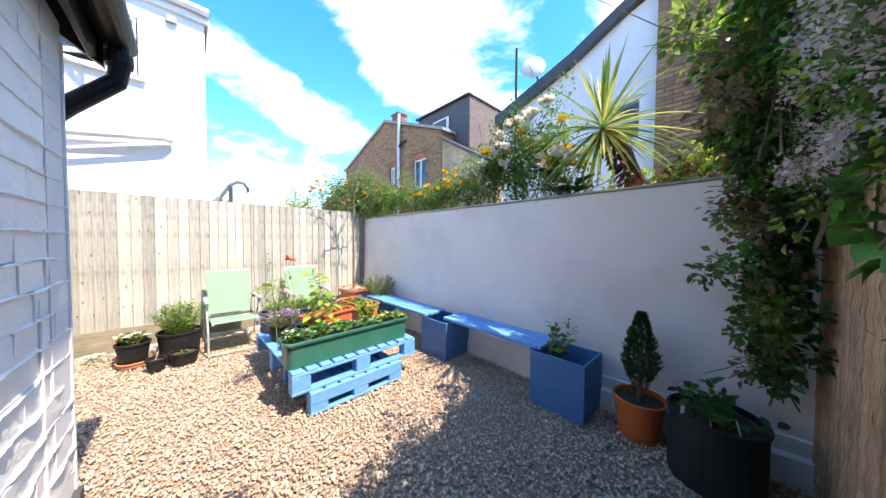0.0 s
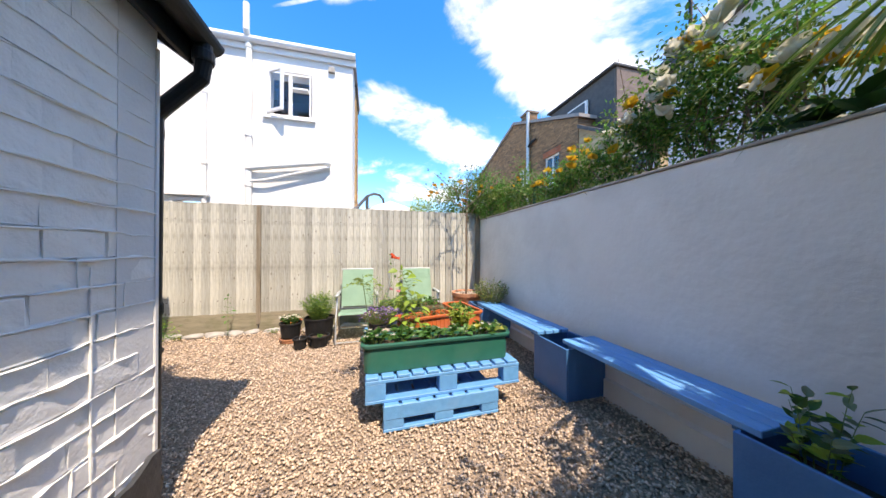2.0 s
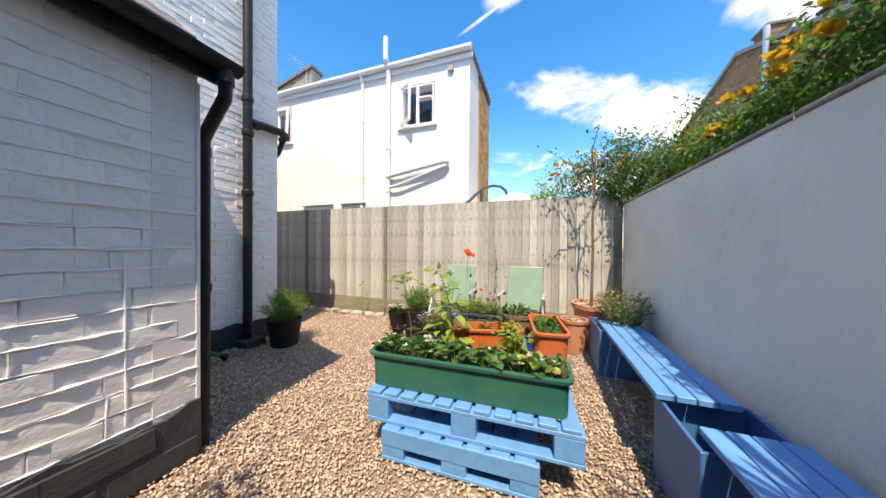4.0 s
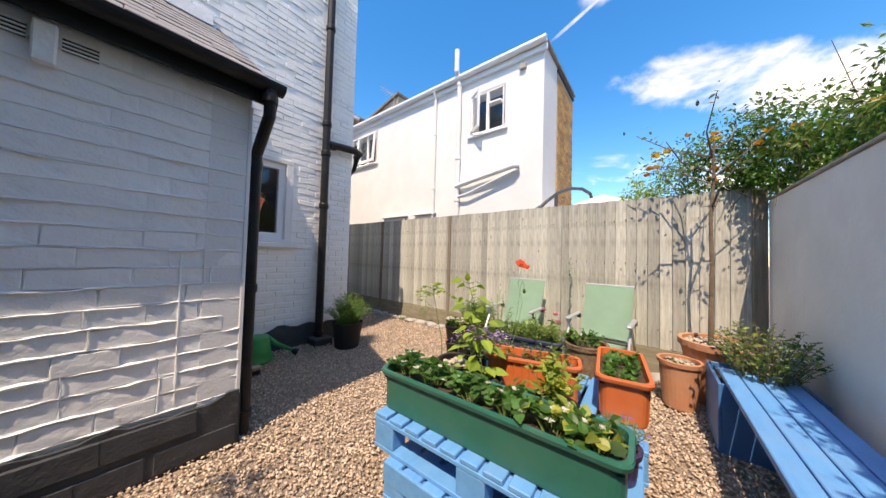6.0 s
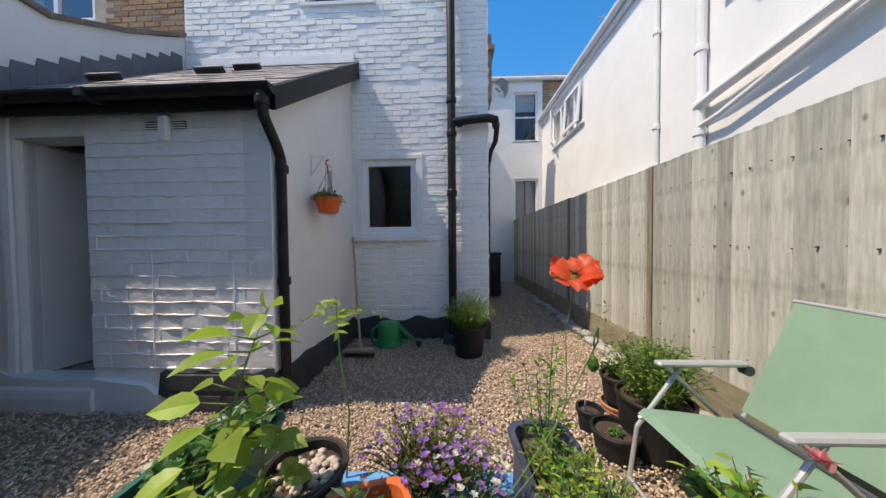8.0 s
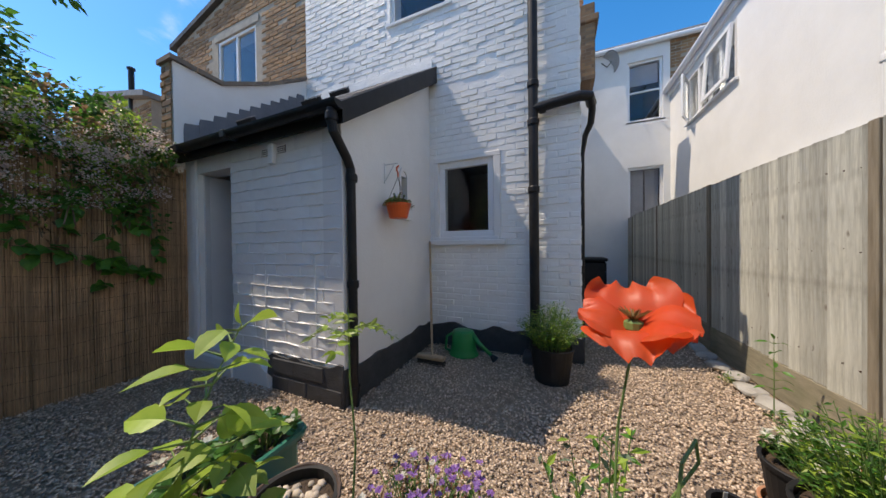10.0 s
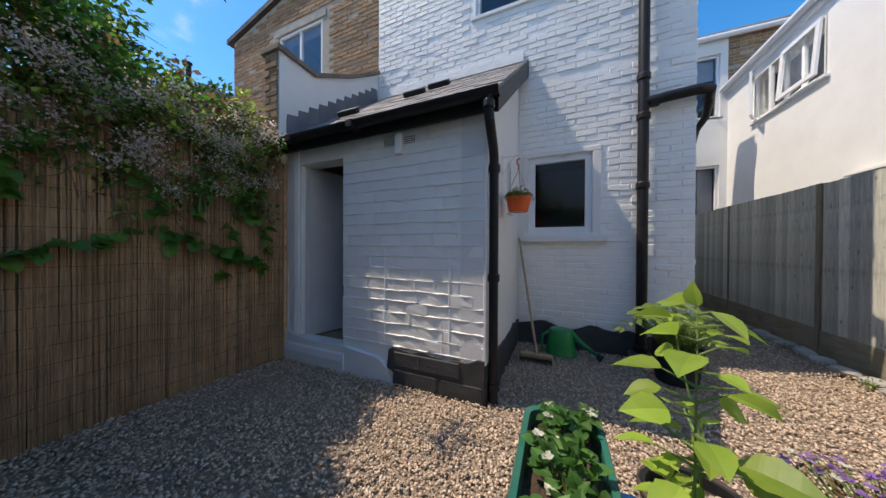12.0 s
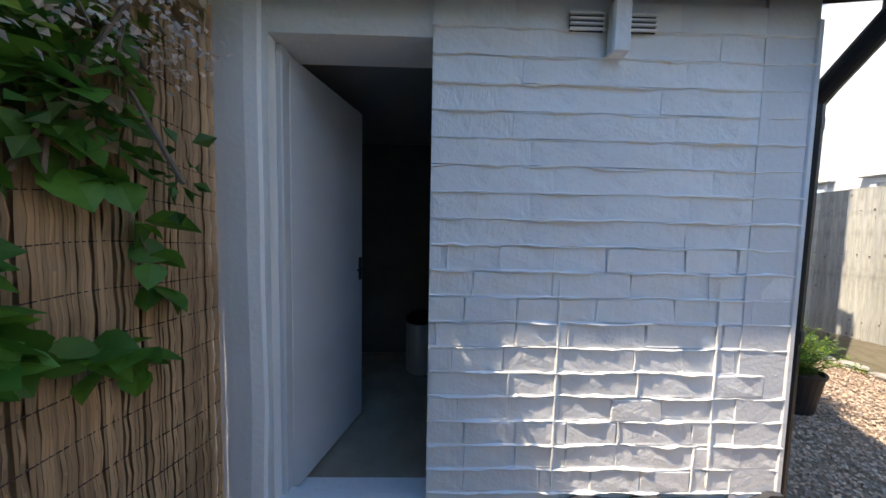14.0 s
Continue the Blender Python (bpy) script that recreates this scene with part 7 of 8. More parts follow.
def behind_wall():
    hedge("honeysuckle", [((-4.2, 3.35, 2.2), (0.6, 0.3, 0.4)), ((-4.9, 3.4, 2.3), (0.5, 0.35, 0.4)), ((-3.6, 3.4, 2.15), (0.45, 0.3, 0.3)), ((-4.35, 3.05, 2.15), (0.35, 0.2, 0.3)), ((-5.6, 3.5, 2.0), (0.5, 0.4, 0.3)), ((-5.0, 2.5, 2.3), (0.38, 0.4, 0.36)), ((-4.85, 2.95, 2.4), (0.35, 0.35, 0.38)), ((-4.62, 2.75, 2.02), (0.2, 0.2, 0.18))],
          "bushy honeysuckle with orange blossom over the fence corner", 17000, 0.05, 0.45, [LEAF_MID, LEAF_OLIVE, LEAF_VINE], seed=5, extra=[(BERRY, 14, 0.045, True), (PETAL_YELLOW, 14, 0.05, True)], twigs=5)
    hedge("golden_conifer", [((-5.5, 2.05, 2.1), (0.3, 0.28, 0.3)), ((-5.7, 1.85, 1.95), (0.25, 0.22, 0.25))], "golden yellow green conifer behind the fence corner", 2500, 0.05, 0.4, [LEAF_LIME, LEAF_YELLOW], seed=6)
    hedge("rose_bush", [((-2.6, 3.4, 2.15), (0.45, 0.3, 0.3)), ((-2.1, 3.35, 2.15), (0.4, 0.28, 0.3)), ((-3.1, 3.4, 2.05), (0.35, 0.25, 0.2))], "dark leaved rambling rose with yellow flowers along the garden wall", 5200, 0.045, 0.55, [LEAF_MID, LEAF_OLIVE, LEAF_VINE], seed=7, extra=[(PETAL_YELLOW, 16, 0.065, True)], twigs=5)
    hedge("rose_bush", [((-1.35, 3.4, 2.4), (0.35, 0.28, 0.45)), ((-1.0, 3.35, 2.5), (0.3, 0.25, 0.45)), ((-1.7, 3.35, 2.25), (0.3, 0.25, 0.35)), ((-0.8, 3.3, 2.15), (0.22, 0.2, 0.22))], "tall rose bush with cream and yellow flowers above the wall", 8500, 0.045, 0.55, [LEAF_MID, LEAF_OLIVE, LEAF_VINE], seed=9, extra=[(PETAL_WHITE, 30, 0.085, True), (PETAL_YELLOW, 14, 0.075, True)], twigs=9)
    hedge("mixed_shrub", [((0.25, 3.35, 2.0), (0.25, 0.18, 0.16)), ((0.55, 3.3, 2.1), (0.3, 0.2, 0.25)), ((-0.45, 3.25, 1.92), (0.2, 0.12, 0.1))], "low shrub with rust and lime leaves on the garden wall", 1000, 0.06, 0.6, [LEAF_RUST, LEAF_LIME, LEAF_MID], seed=10, twigs=4)
    bush("arum", (-0.65, 3.12, 1.75), "broad dark arum leaves with white spathes on the wall top", 0.2, 0.28, 9, 2, 0.19, 0.6, [LEAF_DARK], rich=True, seed=12, start=0.7, flowers=[(PETAL_WHITE, 3, 0.07)])
    p = thing("clothes_post", (-3.34, 3.3, 0.0), "dark green painted metal clothes post behind the wall", "post")
    part("post", tube_bm([(0, 0, 0), (0, 0, 2.25)], 0.025, 10), POST_GREEN, p)
    part("crossbar", box_bm(-0.17, 0.17, -0.02, 0.02, 2.23, 2.27, bevel=0.005), POST_GREEN, p)
    part("brace", tube_bm([(0.12, 0, 2.23), (0.01, 0, 2.1)], 0.012, 6), POST_GREEN, p)


POST_GREEN = material("dark_green_post_paint", (0.01, 0.09, 0.07), (0.015, 0.11, 0.08), 8, 0.5, 0.05, 60)


def bricks_towards_garden(house, x0, x1, z0, z1, holes, seed, keep=None):
    """A field of bricks on the front of a house that faces its own -y."""
    ob = brick_field("bricks", x0, x1, z0, z1, 0.0, STOCK_BRICK_JOINED, holes, seed, w=0.2, h=0.056, gap=0.008, proud=0.005, keep=keep)
    ob.parent = house
    ob.scale = (1, -1, 1)


def far_houses():
    h = terrace_front("brick_terrace", (-17.05, 8.0, 0), 0.0, 9.3, 5.95, (4.95, 7.6), [(7.4, 8.3, 3.8, 5.1), (5.4, 5.85, 4.3, 5.15), (4.0, 4.8, 3.6, 4.3)], depth=9.0)
    part("chimney", box_bm(5.0, 5.6, 0.35, 0.9, 7.0, 8.0, bevel=0.02), STOCK_FAR, h)
    bricks_towards_garden(h, 0.3, 9.28, 2.6, 7.5, [(7.3, 8.4, 3.72, 5.35), (5.3, 5.95, 4.22, 5.4), (3.9, 4.9, 3.52, 4.55)], 32,
                          keep=lambda x, z: z < 5.85 + (1.62 * x / 4.95 if x < 4.95 else 1.62 * (9.3 - x) / 4.35))
    part("chimney_cap", box_bm(4.94, 5.66, 0.3, 0.95, 8.003, 8.1, bevel=0.02), TERRACOTTA_OLD, h)
    part("side_chimney", box_bm(8.3, 8.75, 2.2, 2.8, 6.0, 8.05, bevel=0.02), STOCK_FAR, h)
    for k in range(3):
        part("chimney_pot", lathe_bm([(0.09, 8.05), (0.1, 8.06), (0.08, 8.3), (0.1, 8.33)], 10, 8.4 + 0.13 * k, 2.5), TERRACOTTA, h)
    part("flue", tube_bm([(6.35, -0.12, 2.5), (6.35, -0.12, 7.55)], 0.075, 12), CHAIR_METAL, h)
    part("flue_branch", tube_bm([(6.35, -0.12, 5.95), (6.6, -0.12, 6.1), (6.9, -0.1, 6.12)], 0.06, 10), BLACK_PLASTIC, h)
    d = thing("roof_dormer", (-10.2, 8.7, 0), "dark slate clad box dormer with an open roof window", "dormer")
    part("cladding", box_bm(0, 3.3, 0, 4.0, 5.2, 7.3, bevel=0.02), SLATE_DARK, d)
    part("roof_window", box_bm(1.2, 2.2, -0.12, -0.02, 6.1, 6.8, bevel=0.02), UPVC, d)
    part("glazing", box_bm(1.28, 2.12, -0.14, -0.122, 6.18, 6.72), DARK_GREY, d)
    part("roof_trim", box_bm(-0.1, 3.4, -0.12, 4.1, 7.305, 7.38, bevel=0.01), BLACK_PAINT, d)
    part("side_tiles", box_bm(3.302, 3.34, 0.02, 3.98, 5.2, 7.29), TILE_BROWN, d)
    # lower brick wing with a small window beside it
    w = thing("brick_wing", (-7.74, 8.02, 0), "low buff brick wing with sloping top and small white window", "house")
    bm = bmesh.new()
    poly_prism(bm, [(0, 0), (0, 5.55), (2.75, 3.95), (2.75, 0)], "y", 0, 5)
    part("wall", bm, STOCK_PALE, w)
    bm = bmesh.new()
    poly_prism(bm, [(0.0, 5.555), (0.0, 5.68), (2.85, 4.02), (2.85, 3.9)], "y", -0.08, 5.05)
    part("roof", bm, SLATE_DARK, w)
    wn = part("window", box_bm(2.02, 2.6, -0.03, 0.02, 3.4, 3.92, bevel=0.01), UPVC, w)
    part("pane", box_bm(2.09, 2.53, -0.036, -0.031, 3.47, 3.85), DARK_GREY, wn)
    # further terrace at the far end
    e = terrace_front("end_terrace", (-30, 11.0, 0), radians(8), 9, 5.2, (4.5, 6.8), [(5.5, 6.5, 2.5, 3.6)], depth=6)
    g = e
    part("glass_panel", box_bm(5.5, 8.9, -0.1, -0.08, 5.4, 6.3), GLASS, g)
    for k in range(4):
        part("post", box_bm(5.5 + k * 1.12, k * 1.12 + 5.54, -0.12, -0.06, 4.9, 6.35), CHAIR_METAL, g)
    # the white rendered house behind the wall
    wh = thing("white_house", (-3.1, 5.6, 0), "white rendered house with dark slanted roof behind the garden wall", "house")
    bm = bmesh.new()
    wall_with_holes(bm, "y", 0, 0.3, 0, 2.77, 0, 5.4, [(2.05, 2.6, 3.05, 3.75)])
    slope = (5.25 - 4.1) / 2.77
    bmesh.ops.bisect_plane(bm, geom=bm.verts[:] + bm.edges[:] + bm.faces[:], plane_co=(0, 0, 4.1), plane_no=Vector((-slope, 0, 1)).normalized(), clear_outer=True)
    part("wall", bm, WHITE_RENDER, wh)
    # sheet added behind the window; its dark colour stands for room shade
    part("inner", box_bm(0.2, 2.7, 0.9, 1.0, 0, 4.0), ROOM_GLOOM, wh)
    bm = bmesh.new()
    poly_prism(bm, [(-0.15, 4.02), (1.5, 4.62), (2.75, 5.3), (2.75, 5.48), (1.5, 4.84), (-0.15, 4.24)], "y", -0.12, 5.0)
    part("roof", bm, SLATE_DARK, wh)
    wn = part("window", box_bm(2.05, 2.6, 0.05, 0.1, 3.69, 3.75), UPVC, wh)
    for a in ((2.05, 2.6, 0.05, 0.1, 3.05, 3.11), (2.05, 2.11, 0.05, 0.1, 3.11, 3.69), (2.54, 2.6, 0.05, 0.1, 3.11, 3.69), (2.11, 2.54, 0.05, 0.1, 3.38, 3.42)):
        part("frame", box_bm(*a), UPVC, wn)
    part("pane", box_bm(2.1, 2.55, 0.07, 0.075, 3.1, 3.7), GLASS, wn)
    part("sill", box_bm(1.98, 2.67, -0.06, 0.04, 2.98, 3.045), UPVC, wn)
    dish = thing("satellite_dish", (-2.3, 5.45, 4.9), "pale satellite dish fixed to the white house's roof edge", "satellite dish")
    dm = lathe_bm([(0.02, 0.06), (0.1, 0.052), (0.19, 0.025), (0.23, 0), (0.235, -0.004), (0.19, 0.012), (0.1, 0.038)], 24)
    bmesh.ops.rotate(dm, matrix=Euler((radians(80), 0, radians(32))).to_matrix(), verts=dm.verts)
    part("dish", dm, DISH_PALE, dish, smooth=True)
    part("mount", tube_bm([(0, 0.05, 0), (0.03, 0.12, -0.2), (0.03, 0.2, -0.5)], 0.018, 8), BLACK_PLASTIC, dish)
    part("arm", tube_bm([(0.02, 0.02, -0.2), (0.05, -0.25, -0.1)], 0.01, 6), CHAIR_METAL, dish)
    pole = thing("roof_pole", (-2.72, 5.5, 4.0), "thin dark pole standing at the white house's roof", "pole")
    part("pole", tube_bm([(0, 0, -0.5), (0, 0, 1.5)], 0.025, 8), BLACK_PLASTIC, pole)
    bh = thing("brick_house", (-0.33, 5.5, 0), "yellow stock brick house wall with a white window beyond the palm", "house")
    bm = bmesh.new()
    wall_with_holes(bm, "y", 0, 0.3, 0, 6.5, 0, 6.6, [(1.5, 2.4, 3.6, 4.9)])
    part("wall", bm, STOCK_FAR, bh)
    bricks_towards_garden(bh, 0, 3.6, 2.4, 6.5, [(1.45, 2.45, 3.5, 5.0)], 31)
    # another added sheet, its colour giving the shade inside
    part("inner", box_bm(0.5, 5.5, 1.2, 1.3, 0, 6), ROOM_GLOOM, bh)
    wn = part("window", box_bm(1.5, 2.4, 0.05, 0.1, 4.83, 4.9), UPVC, bh)
    for a in ((1.5, 2.4, 0.05, 0.1, 3.6, 3.67), (1.5, 1.57, 0.05, 0.1, 3.67, 4.83), (2.33, 2.4, 0.05, 0.1, 3.67, 4.83)):
        part("frame", box_bm(*a), UPVC, wn)
    part("pane", box_bm(1.56, 2.34, 0.07, 0.075, 3.66, 4.84), GLASS, wn)
    part("roof", box_bm(-0.1, 6.6, -0.15, 4, 6.605, 6.75, bevel=0.02), SLATE_DARK, bh)
    for x, y, z in ((-12.6, 9.9, 7.9), (-6.9, -5.0, 5.9)):
        a = thing("tv_aerial", (x, y, z), "thin metal television aerial on a roof", "aerial")
        part("mast", tube_bm([(0, 0, -0.5), (0, 0, 0.9)], 0.014, 6), CHAIR_METAL, a)
        part("boom", tube_bm([(-0.1, 0, 0.85), (0.6, 0, 0.9)], 0.01, 5), CHAIR_METAL, a)
        for k in range(6):
            part("element", tube_bm([(0.1 * k, -0.16, 0.86), (0.1 * k, 0.16, 0.86)], 0.006, 4), CHAIR_METAL, a)


SLATE_DARK = material("dark_slate_cladding", (0.055, 0.052, 0.055), (0.085, 0.08, 0.08), 7, 0.6, 0.3, 50, (0.12, 0.11, 0.1), 2, 0.3)
TILE_BROWN = material("brown_hung_tiles", (0.16, 0.12, 0.11), (0.11, 0.085, 0.075), 7, 0.8, 0.4, 30)
STOCK_PALE = brick_wall_mat("pale_stock_brick", (0.5, 0.38, 0.22), (0.38, 0.27, 0.15), (0.4, 0.34, 0.25))
DISH_PALE = material("pale_dish", (0.6, 0.6, 0.6), (0.5, 0.5, 0.5), 5, 0.5, 0.0, 60)


def elder_seedling():
    """A bare stem with feathered leaves of many leaflets at its top."""
    rng = np.random.default_rng(203)
    t = thing("elder_seedling", (-2.34, 0.95, TOP), "thin stemmed seedling with divided leaves at the top", "plant")
    part("stem", tube_bm([(0, 0, 0.0), (-0.01, -0.01, 0.25), (0.03, -0.03, 0.45), (0.05, -0.05, 0.6), (0.055, -0.055, 0.68)], [0.004, 0.0035, 0.003, 0.0025, 0.0015], 6), STEM, t)
    for k, (a, z, reach) in enumerate(((0.2, 0.58, 0.15), (2.0, 0.59, 0.13), (3.4, 0.6, 0.16), (4.7, 0.58, 0.14), (5.6, 0.62, 0.1), (1.2, 0.65, 0.08))):
        o = np.array((0.05, -0.05, z))
        way = np.array((math.cos(a), math.sin(a), 0.0))
        side = np.array((-way[1], way[0], 0.0))
        rib = [o + way * reach * u + np.array((0, 0, 0.035 * math.sin(math.pi * u * 0.8) - 0.03 * u * u)) for u in np.linspace(0, 1, 7)]
        stemset("leaf_rib", [[tuple(p) for p in rib]], 0.0018, STEM, t)
        P, D = [rib[-1]], [way + np.array((0, 0, -0.2))]
        for i in range(1, 7):
            for q in (-1, 1):
                P.append(rib[i])
                D.append(side * q + way * 0.45 + np.array((0, 0, 0.1 + rng.normal(0, 0.1))))
        tagged(leafset("leaflet", P, D, 0.042, 0.42, LEAF_LIME if k % 2 else LEAF_OLIVE, t, rich=True, seed=203 + k), kind="stuff")


def pot_plants():
    bush("green_bush", (-3.95, 0.27, 0.28), "fresh green bushy herb filling the big black tub", 0.27, 0.42, 150, 15, 0.036, 0.3, [LEAF_VINE, LEAF_MID, LEAF_LIME], seed=101)
    bush("white_flowers", (-3.98, -0.1, 0.24), "white bedding flowers with green leaves in a black pot", 0.14, 0.13, 40, 7, 0.04, 0.5, [LEAF_MID], seed=102, flowers=[(PETAL_WHITE, 14, 0.035)])
    bush("seedling", (-3.7, 0.31, 0.1), "single small green seedling in a black pot", 0.05, 0.07, 8, 4, 0.03, 0.6, [LEAF_VINE], seed=103)
    bush("feathery_bush", (-2.9, -1.1, 0.28), "feathery green bush with pale tips in the dark pot", 0.32, 0.46, 160, 16, 0.038, 0.22, [LEAF_MID, LEAF_VINE, LEAF_LIME], seed=104, droop=0.06)
    bush("feathery_spikes", (-2.9, -1.1, 0.34), "upright thin flowering spikes in the dark pot", 0.24, 0.44, 22, 9, 0.025, 0.3, [LEAF_GREY], seed=105)
    # dwarf conifer: a narrow cone of sprays on a bare lower stem
    rng = np.random.default_rng(33)
    t = thing("dwarf_conifer", (0.07, 2.74, 0.25), "small dense dark green dwarf conifer in the orange pot", "conifer")
    part("trunk", tube_bm([(0, 0, 0), (0.01, 0, 0.3), (0, 0, 0.6)], [0.016, 0.012, 0.004], 8), BARK, t)
    P, D, PB, DB = [], [], [], []
    for k in range(3400):
        z = rng.uniform(0.16, 0.64)
        r = 0.105 * (1 - ((z - 0.3) / 0.36) ** 1.6 if z > 0.3 else 1 - ((0.3 - z) / 0.2) ** 2 * 0.7)
        a = rng.uniform(0, math.tau)
        lump = 1 + 0.22 * noise.noise((math.cos(a) * 2.2, math.sin(a) * 2.2, z * 9))
        q = max(0.0, r) * lump * rng.uniform(0.55, 1)
        P.append((q * math.cos(a), q * math.sin(a), z))
        D.append((math.cos(a) * 0.7, math.sin(a) * 0.7, 0.9))
    leafset("foliage", P, D, 0.03, 0.35, LEAF_DARK, t, seed=3)
    for k in range(500):
        a, z = rng.uniform(0, math.tau), rng.uniform(0.02, 0.24)
        PB.append((0.06 * math.cos(a) * z / 0.2, 0.06 * math.sin(a) * z / 0.2, z))
        DB.append((math.cos(a), math.sin(a), 0.8))
    leafset("dry_needles", PB, DB, 0.035, 0.2, LEAF_RUST, t, seed=4)
    bush("tub_seedlings", (0.46, 2.62, 0.33), "leafy green seedlings growing in the black fabric tub", 0.24, 0.2, 22, 4, 0.07, 0.6, [LEAF_MID, LEAF_DARK], rich=True, seed=106, start=0.4)
    bush("tall_seedling", (0.4, 2.6, 0.33), "tall thin tomato seedling in the black tub", 0.12, 0.34, 3, 6, 0.07, 0.5, [LEAF_MID], rich=True, seed=107, start=0.5)
    bush("variegated_plant", (-0.5, 2.7, 0.3), "young plant with cream edged green leaves in a blue planter box", 0.13, 0.5, 7, 12, 0.065, 0.5, [LEAF_LIME, LEAF_GREY, LEAF_MID], rich=True, seed=108, start=0.3)
    bush("box_shrub", (-3.6, 2.72, 0.4), "loose rounded shrub with yellow green leaves in the corner planter box", (0.38, 0.28), 0.46, 110, 14, 0.034, 0.55, [LEAF_MID, LEAF_YELLOW, LEAF_GREY], seed=109, stem_mat=BARK)
    bush("pot_sprouts", (-3.92, 2.3, 0.36), "small sprouts in the strawberry pot", 0.08, 0.06, 6, 3, 0.03, 0.5, [LEAF_MID], seed=110)
    # strawberries along the green trough
    rr = random.Random(5)
    for k, (yy, m) in enumerate(((1.0, 0), (1.2, 0), (1.44, 0), (1.64, 0), (1.82, 1), (1.98, 1))):
        bush("strawberry_plant", (-1.97 + rr.uniform(-0.03, 0.03), yy, TOP + 0.16), "strawberry plant with green leaves and white blossom in green trough", 0.115, 0.12, 20, 4, 0.046, 0.85,
             [LEAF_MID, LEAF_YELLOW if m else LEAF_STRAW, LEAF_STRAW], rich=True, seed=120 + k, start=0.7, flowers=[(PETAL_WHITE, 4, 0.02)], category="strawberry plant", group="strawberry plants in the trough")
    # seedlings in the two orange troughs
    rr = random.Random(6)
    for k in range(6):
        bush("seedling", (-2.52 - 0.028 * k + rr.uniform(-0.03, 0.03), 1.3 + 0.08 * k, TOP + 0.17), "grey green young sweet william in the orange trough", 0.05, 0.16, 4, 8, 0.04, 0.32, [LEAF_GREY, LEAF_MID], seed=140 + k, group="young plants in the orange trough", start=0.1)
    for k in range(16):
        bush("seedling", (-3.05 + 0.065 * (k % 8), 1.93 + 0.1 * (k // 8), TOP + 0.18), "small bright green seedling in dark soil", 0.045, 0.07, 5, 3, 0.042, 0.6, [LEAF_VINE, LEAF_MID], rich=True, seed=160 + k, group="seedlings in the short orange trough", start=0.5)
    # herbs, stems and roses around the dark trough
    for k in range(5):
        bush("herb_clump", (-3.06, 1.15 + 0.09 * k, TOP + 0.15), "fine leaved green herb clump in the dark trough", (0.13, 0.1), 0.17 + 0.03 * (k % 3), 44, 10, 0.025, 0.4, [LEAF_GREY, LEAF_LIME, LEAF_YELLOW, LEAF_VINE], seed=180 + k, group="herbs in the dark trough")
    bush("flowering_stems", (-3.05, 1.03, TOP + 0.15), "tall upright pale green flowering stems in the dark trough", 0.13, 0.42, 10, 16, 0.034, 0.35, [LEAF_LIME, LEAF_VINE, LEAF_GREY], seed=190, start=0.1)
    bush("rose_plant", (-3.58, 1.25, 0.26), "small rose plant with pink flowers behind the dark trough", 0.22, 0.42, 44, 10, 0.048, 0.6, [LEAF_LIME, LEAF_MID, LEAF_VINE], rich=True, seed=191, start=0.35, stem_mat=BARK)
    tr = thing("pink_rose", (-3.76, 1.3, TOP), "pink rose blooms on the small rose plant", "flower")
    blossom(tr, "bloom", [(0.02, 0.04, 0.29), (0.1, -0.06, 0.34), (0.16, 0.1, 0.24), (0.2, 0.02, 0.2)], 0.036, PETAL_PINK, petals=15)
    sapling("lime_sapling", -2.19, 1.36, TOP + 0.13, 0.58, "young sapling with lime green leaves in a pebble topped pot", 0.088, LEAF_LIME, 201, pairs=20, lean=(-0.05, -0.14), wide=0.66)
    sapling("lime_sapling", -2.24, 1.25, TOP + 0.1, 0.34, "low lime green shoots beside the sapling", 0.08, LEAF_LIME, 202, pairs=12, wide=0.66)
    elder_seedling()
    bush("yellow_shrub", (-2.19, 1.76, TOP + 0.14), "small yellow and green variegated shrub in a pebble topped pot", 0.13, 0.27, 26, 9, 0.045, 0.55, [LEAF_YELLOW, LEAF_LIME, LEAF_YELLOW], rich=True, seed=204, start=0.2)
    bush("silver_lavender", (-2.13, 2.02, TOP + 0.1), "silvery grey lavender in a small dark pot", 0.11, 0.13, 45, 9, 0.028, 0.2, [LEAF_GREY], seed=205, flowers=[(PETAL_PURPLE, 8, 0.012)])
    bush("lobelia", (-2.67, 1.07, TOP + 0.1), "trailing lobelia covered in purple and white flowers", 0.23, 0.2, 150, 9, 0.02, 0.4, [LEAF_RUST, LEAF_MID, LEAF_RUST], seed=206, flowers=[(PETAL_PURPLE, 110, 0.014), (PETAL_WHITE, 16, 0.014)])
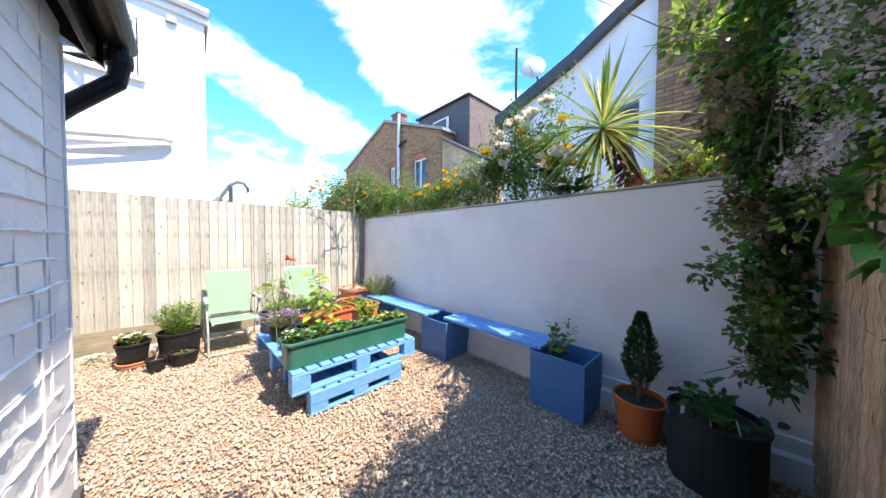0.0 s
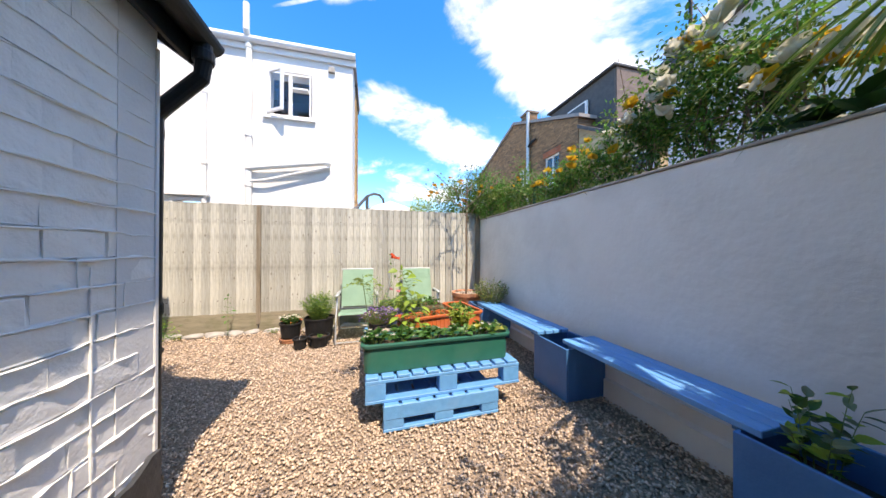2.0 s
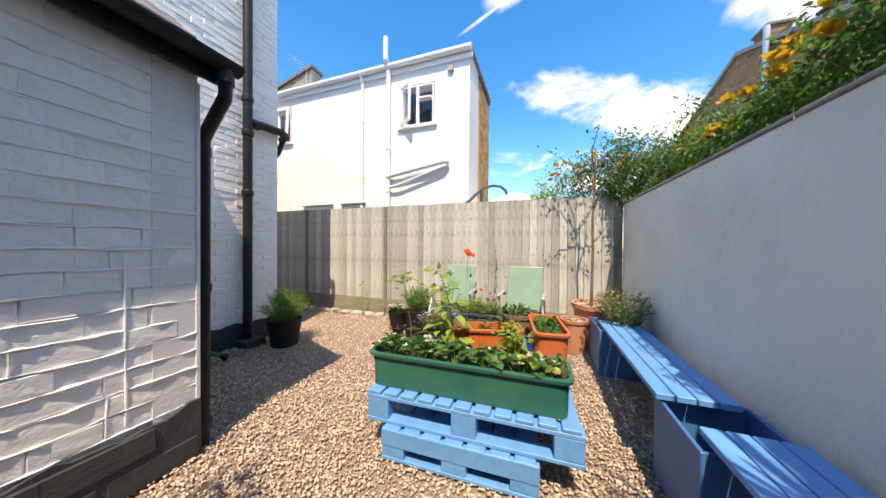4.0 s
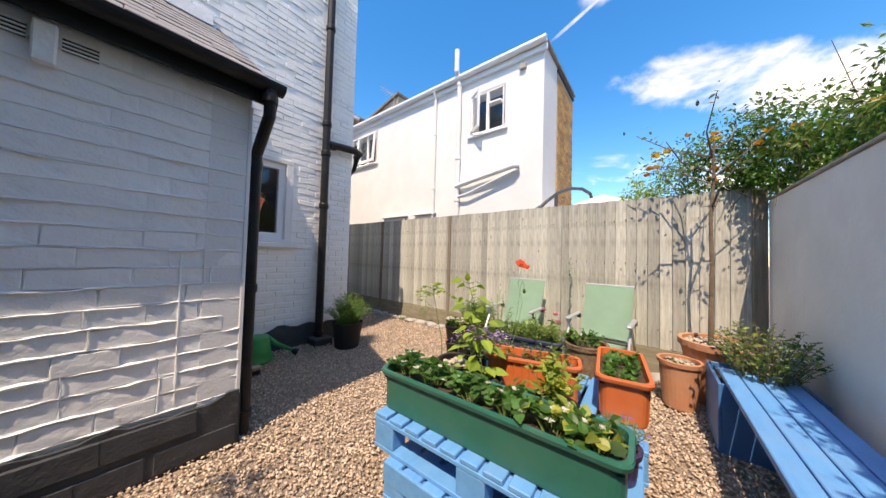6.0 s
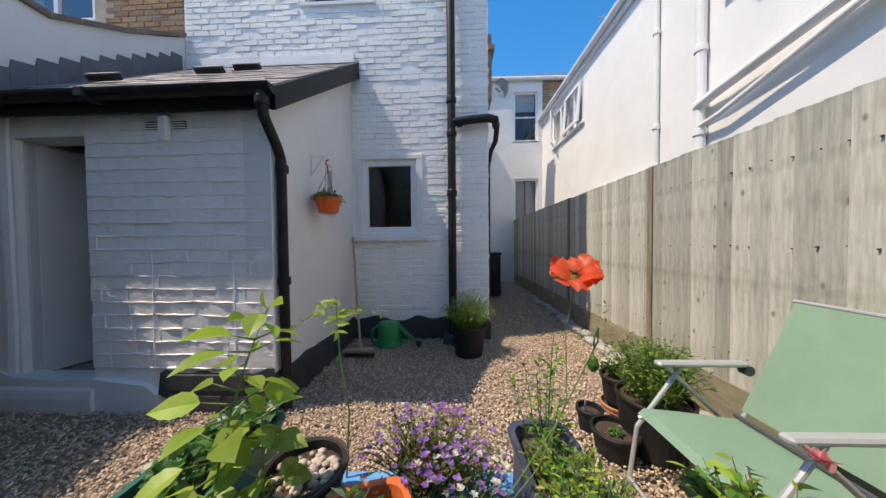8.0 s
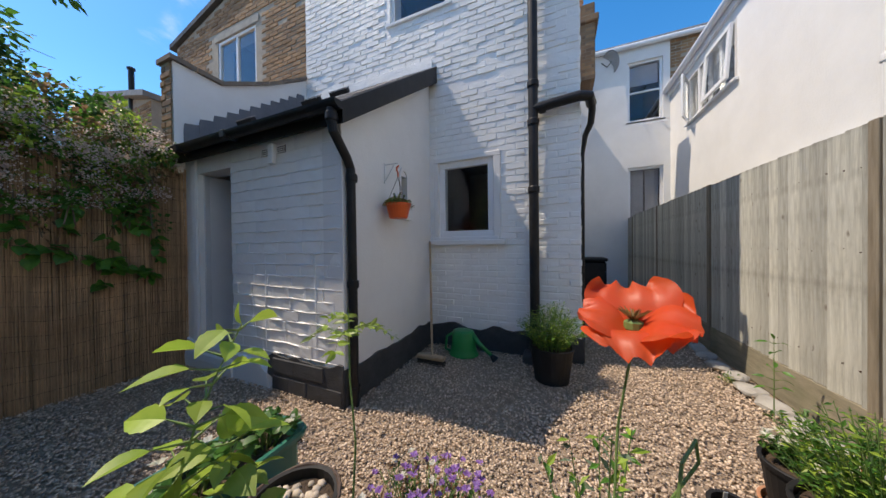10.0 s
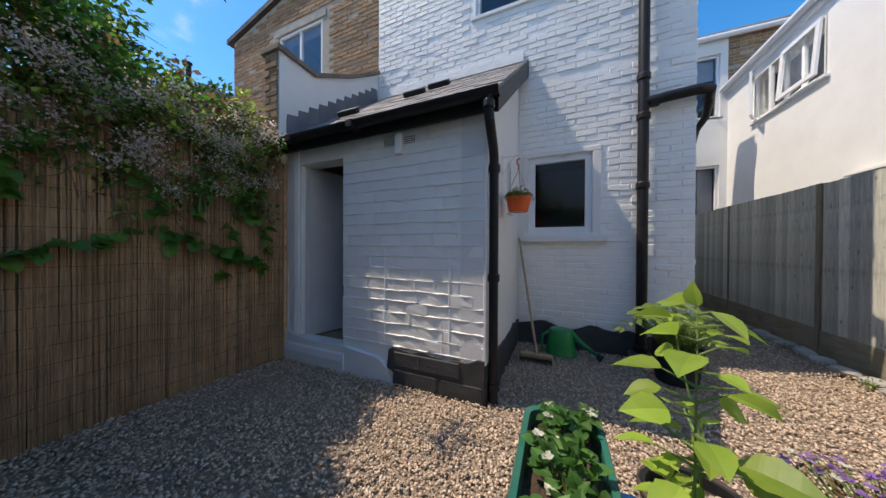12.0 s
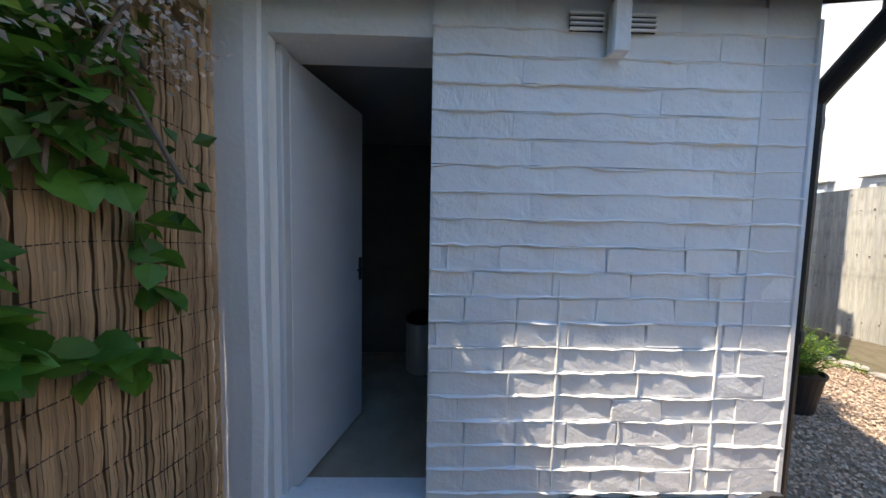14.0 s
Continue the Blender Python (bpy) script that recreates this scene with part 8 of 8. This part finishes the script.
    bush("lobelia", (-2.8, 1.14, TOP + 0.12), "trailing lobelia with violet and white flowers beside the trough", 0.12, 0.14, 50, 5, 0.018, 0.4, [LEAF_MID], seed=207, flowers=[(PETAL_PURPLE, 30, 0.013), (PETAL_WHITE, 18, 0.014)])
    bush("leafy_pot_plant", (-2.28, 1.57, TOP + 0.09), "small glossy green seedling in a black pot", 0.07, 0.1, 7, 4, 0.05, 0.6, [LEAF_MID, LEAF_VINE], rich=True, seed=208, start=0.3)
    bush("basket_plant", (-3.28, 1.7, 0.52), "leafy green cuttings in the fibre basket", 0.16, 0.16, 16, 5, 0.055, 0.6, [LEAF_MID, LEAF_VINE], rich=True, seed=209, start=0.3)
    bush("hanging_plant", (EXT_X - 0.16, -0.57, 1.66), "small yellow and rust trailing plant in the hanging pot", 0.16, 0.15, 70, 9, 0.028, 0.6, [LEAF_YELLOW, LEAF_RUST, LEAF_MID], seed=210, droop=0.1)
    sapling("fence_seedling", -4.35, -1.0, 0.05, 0.55, "small self sown seedling at the foot of the fence", 0.06, LEAF_VINE, 211, pairs=6, wide=0.4, top_only=0.3)
    bush("climber_shoot", (-4.5, 1.3, 0.0), "thin climbing shoot with few leaves against the fence", 0.05, 1.62, 2, 9, 0.05, 0.5, [LEAF_VINE], seed=212, start=0.45)
    for x, y in ((-4.4, -0.4), (-4.42, 0.1), (-4.38, -1.6), (-4.42, -2.6)):
        bush("weed_tuft", (x, y, 0.02), "low green weeds along the fence edging", 0.12, 0.07, 12, 4, 0.03, 0.4, [LEAF_MID, LEAF_YELLOW], seed=int(220 + x * -10 + y * 3), group="weeds at the fence edging")
    b = thing("rope_ring", (-2.28, 1.12, TOP + 0.185), "dark rough basket rim on the pebble pot", "basket rim")
    part("ring", tube_bm([(0.125 * math.cos(a), 0.125 * math.sin(a), 0.004 * math.sin(5 * a)) for a in (k * math.tau / 24 for k in range(25))], 0.007, 6), WIRE, b)


cordyline()
corner_tree()
poppy()
creeper()
behind_wall()
far_houses()
pot_plants()
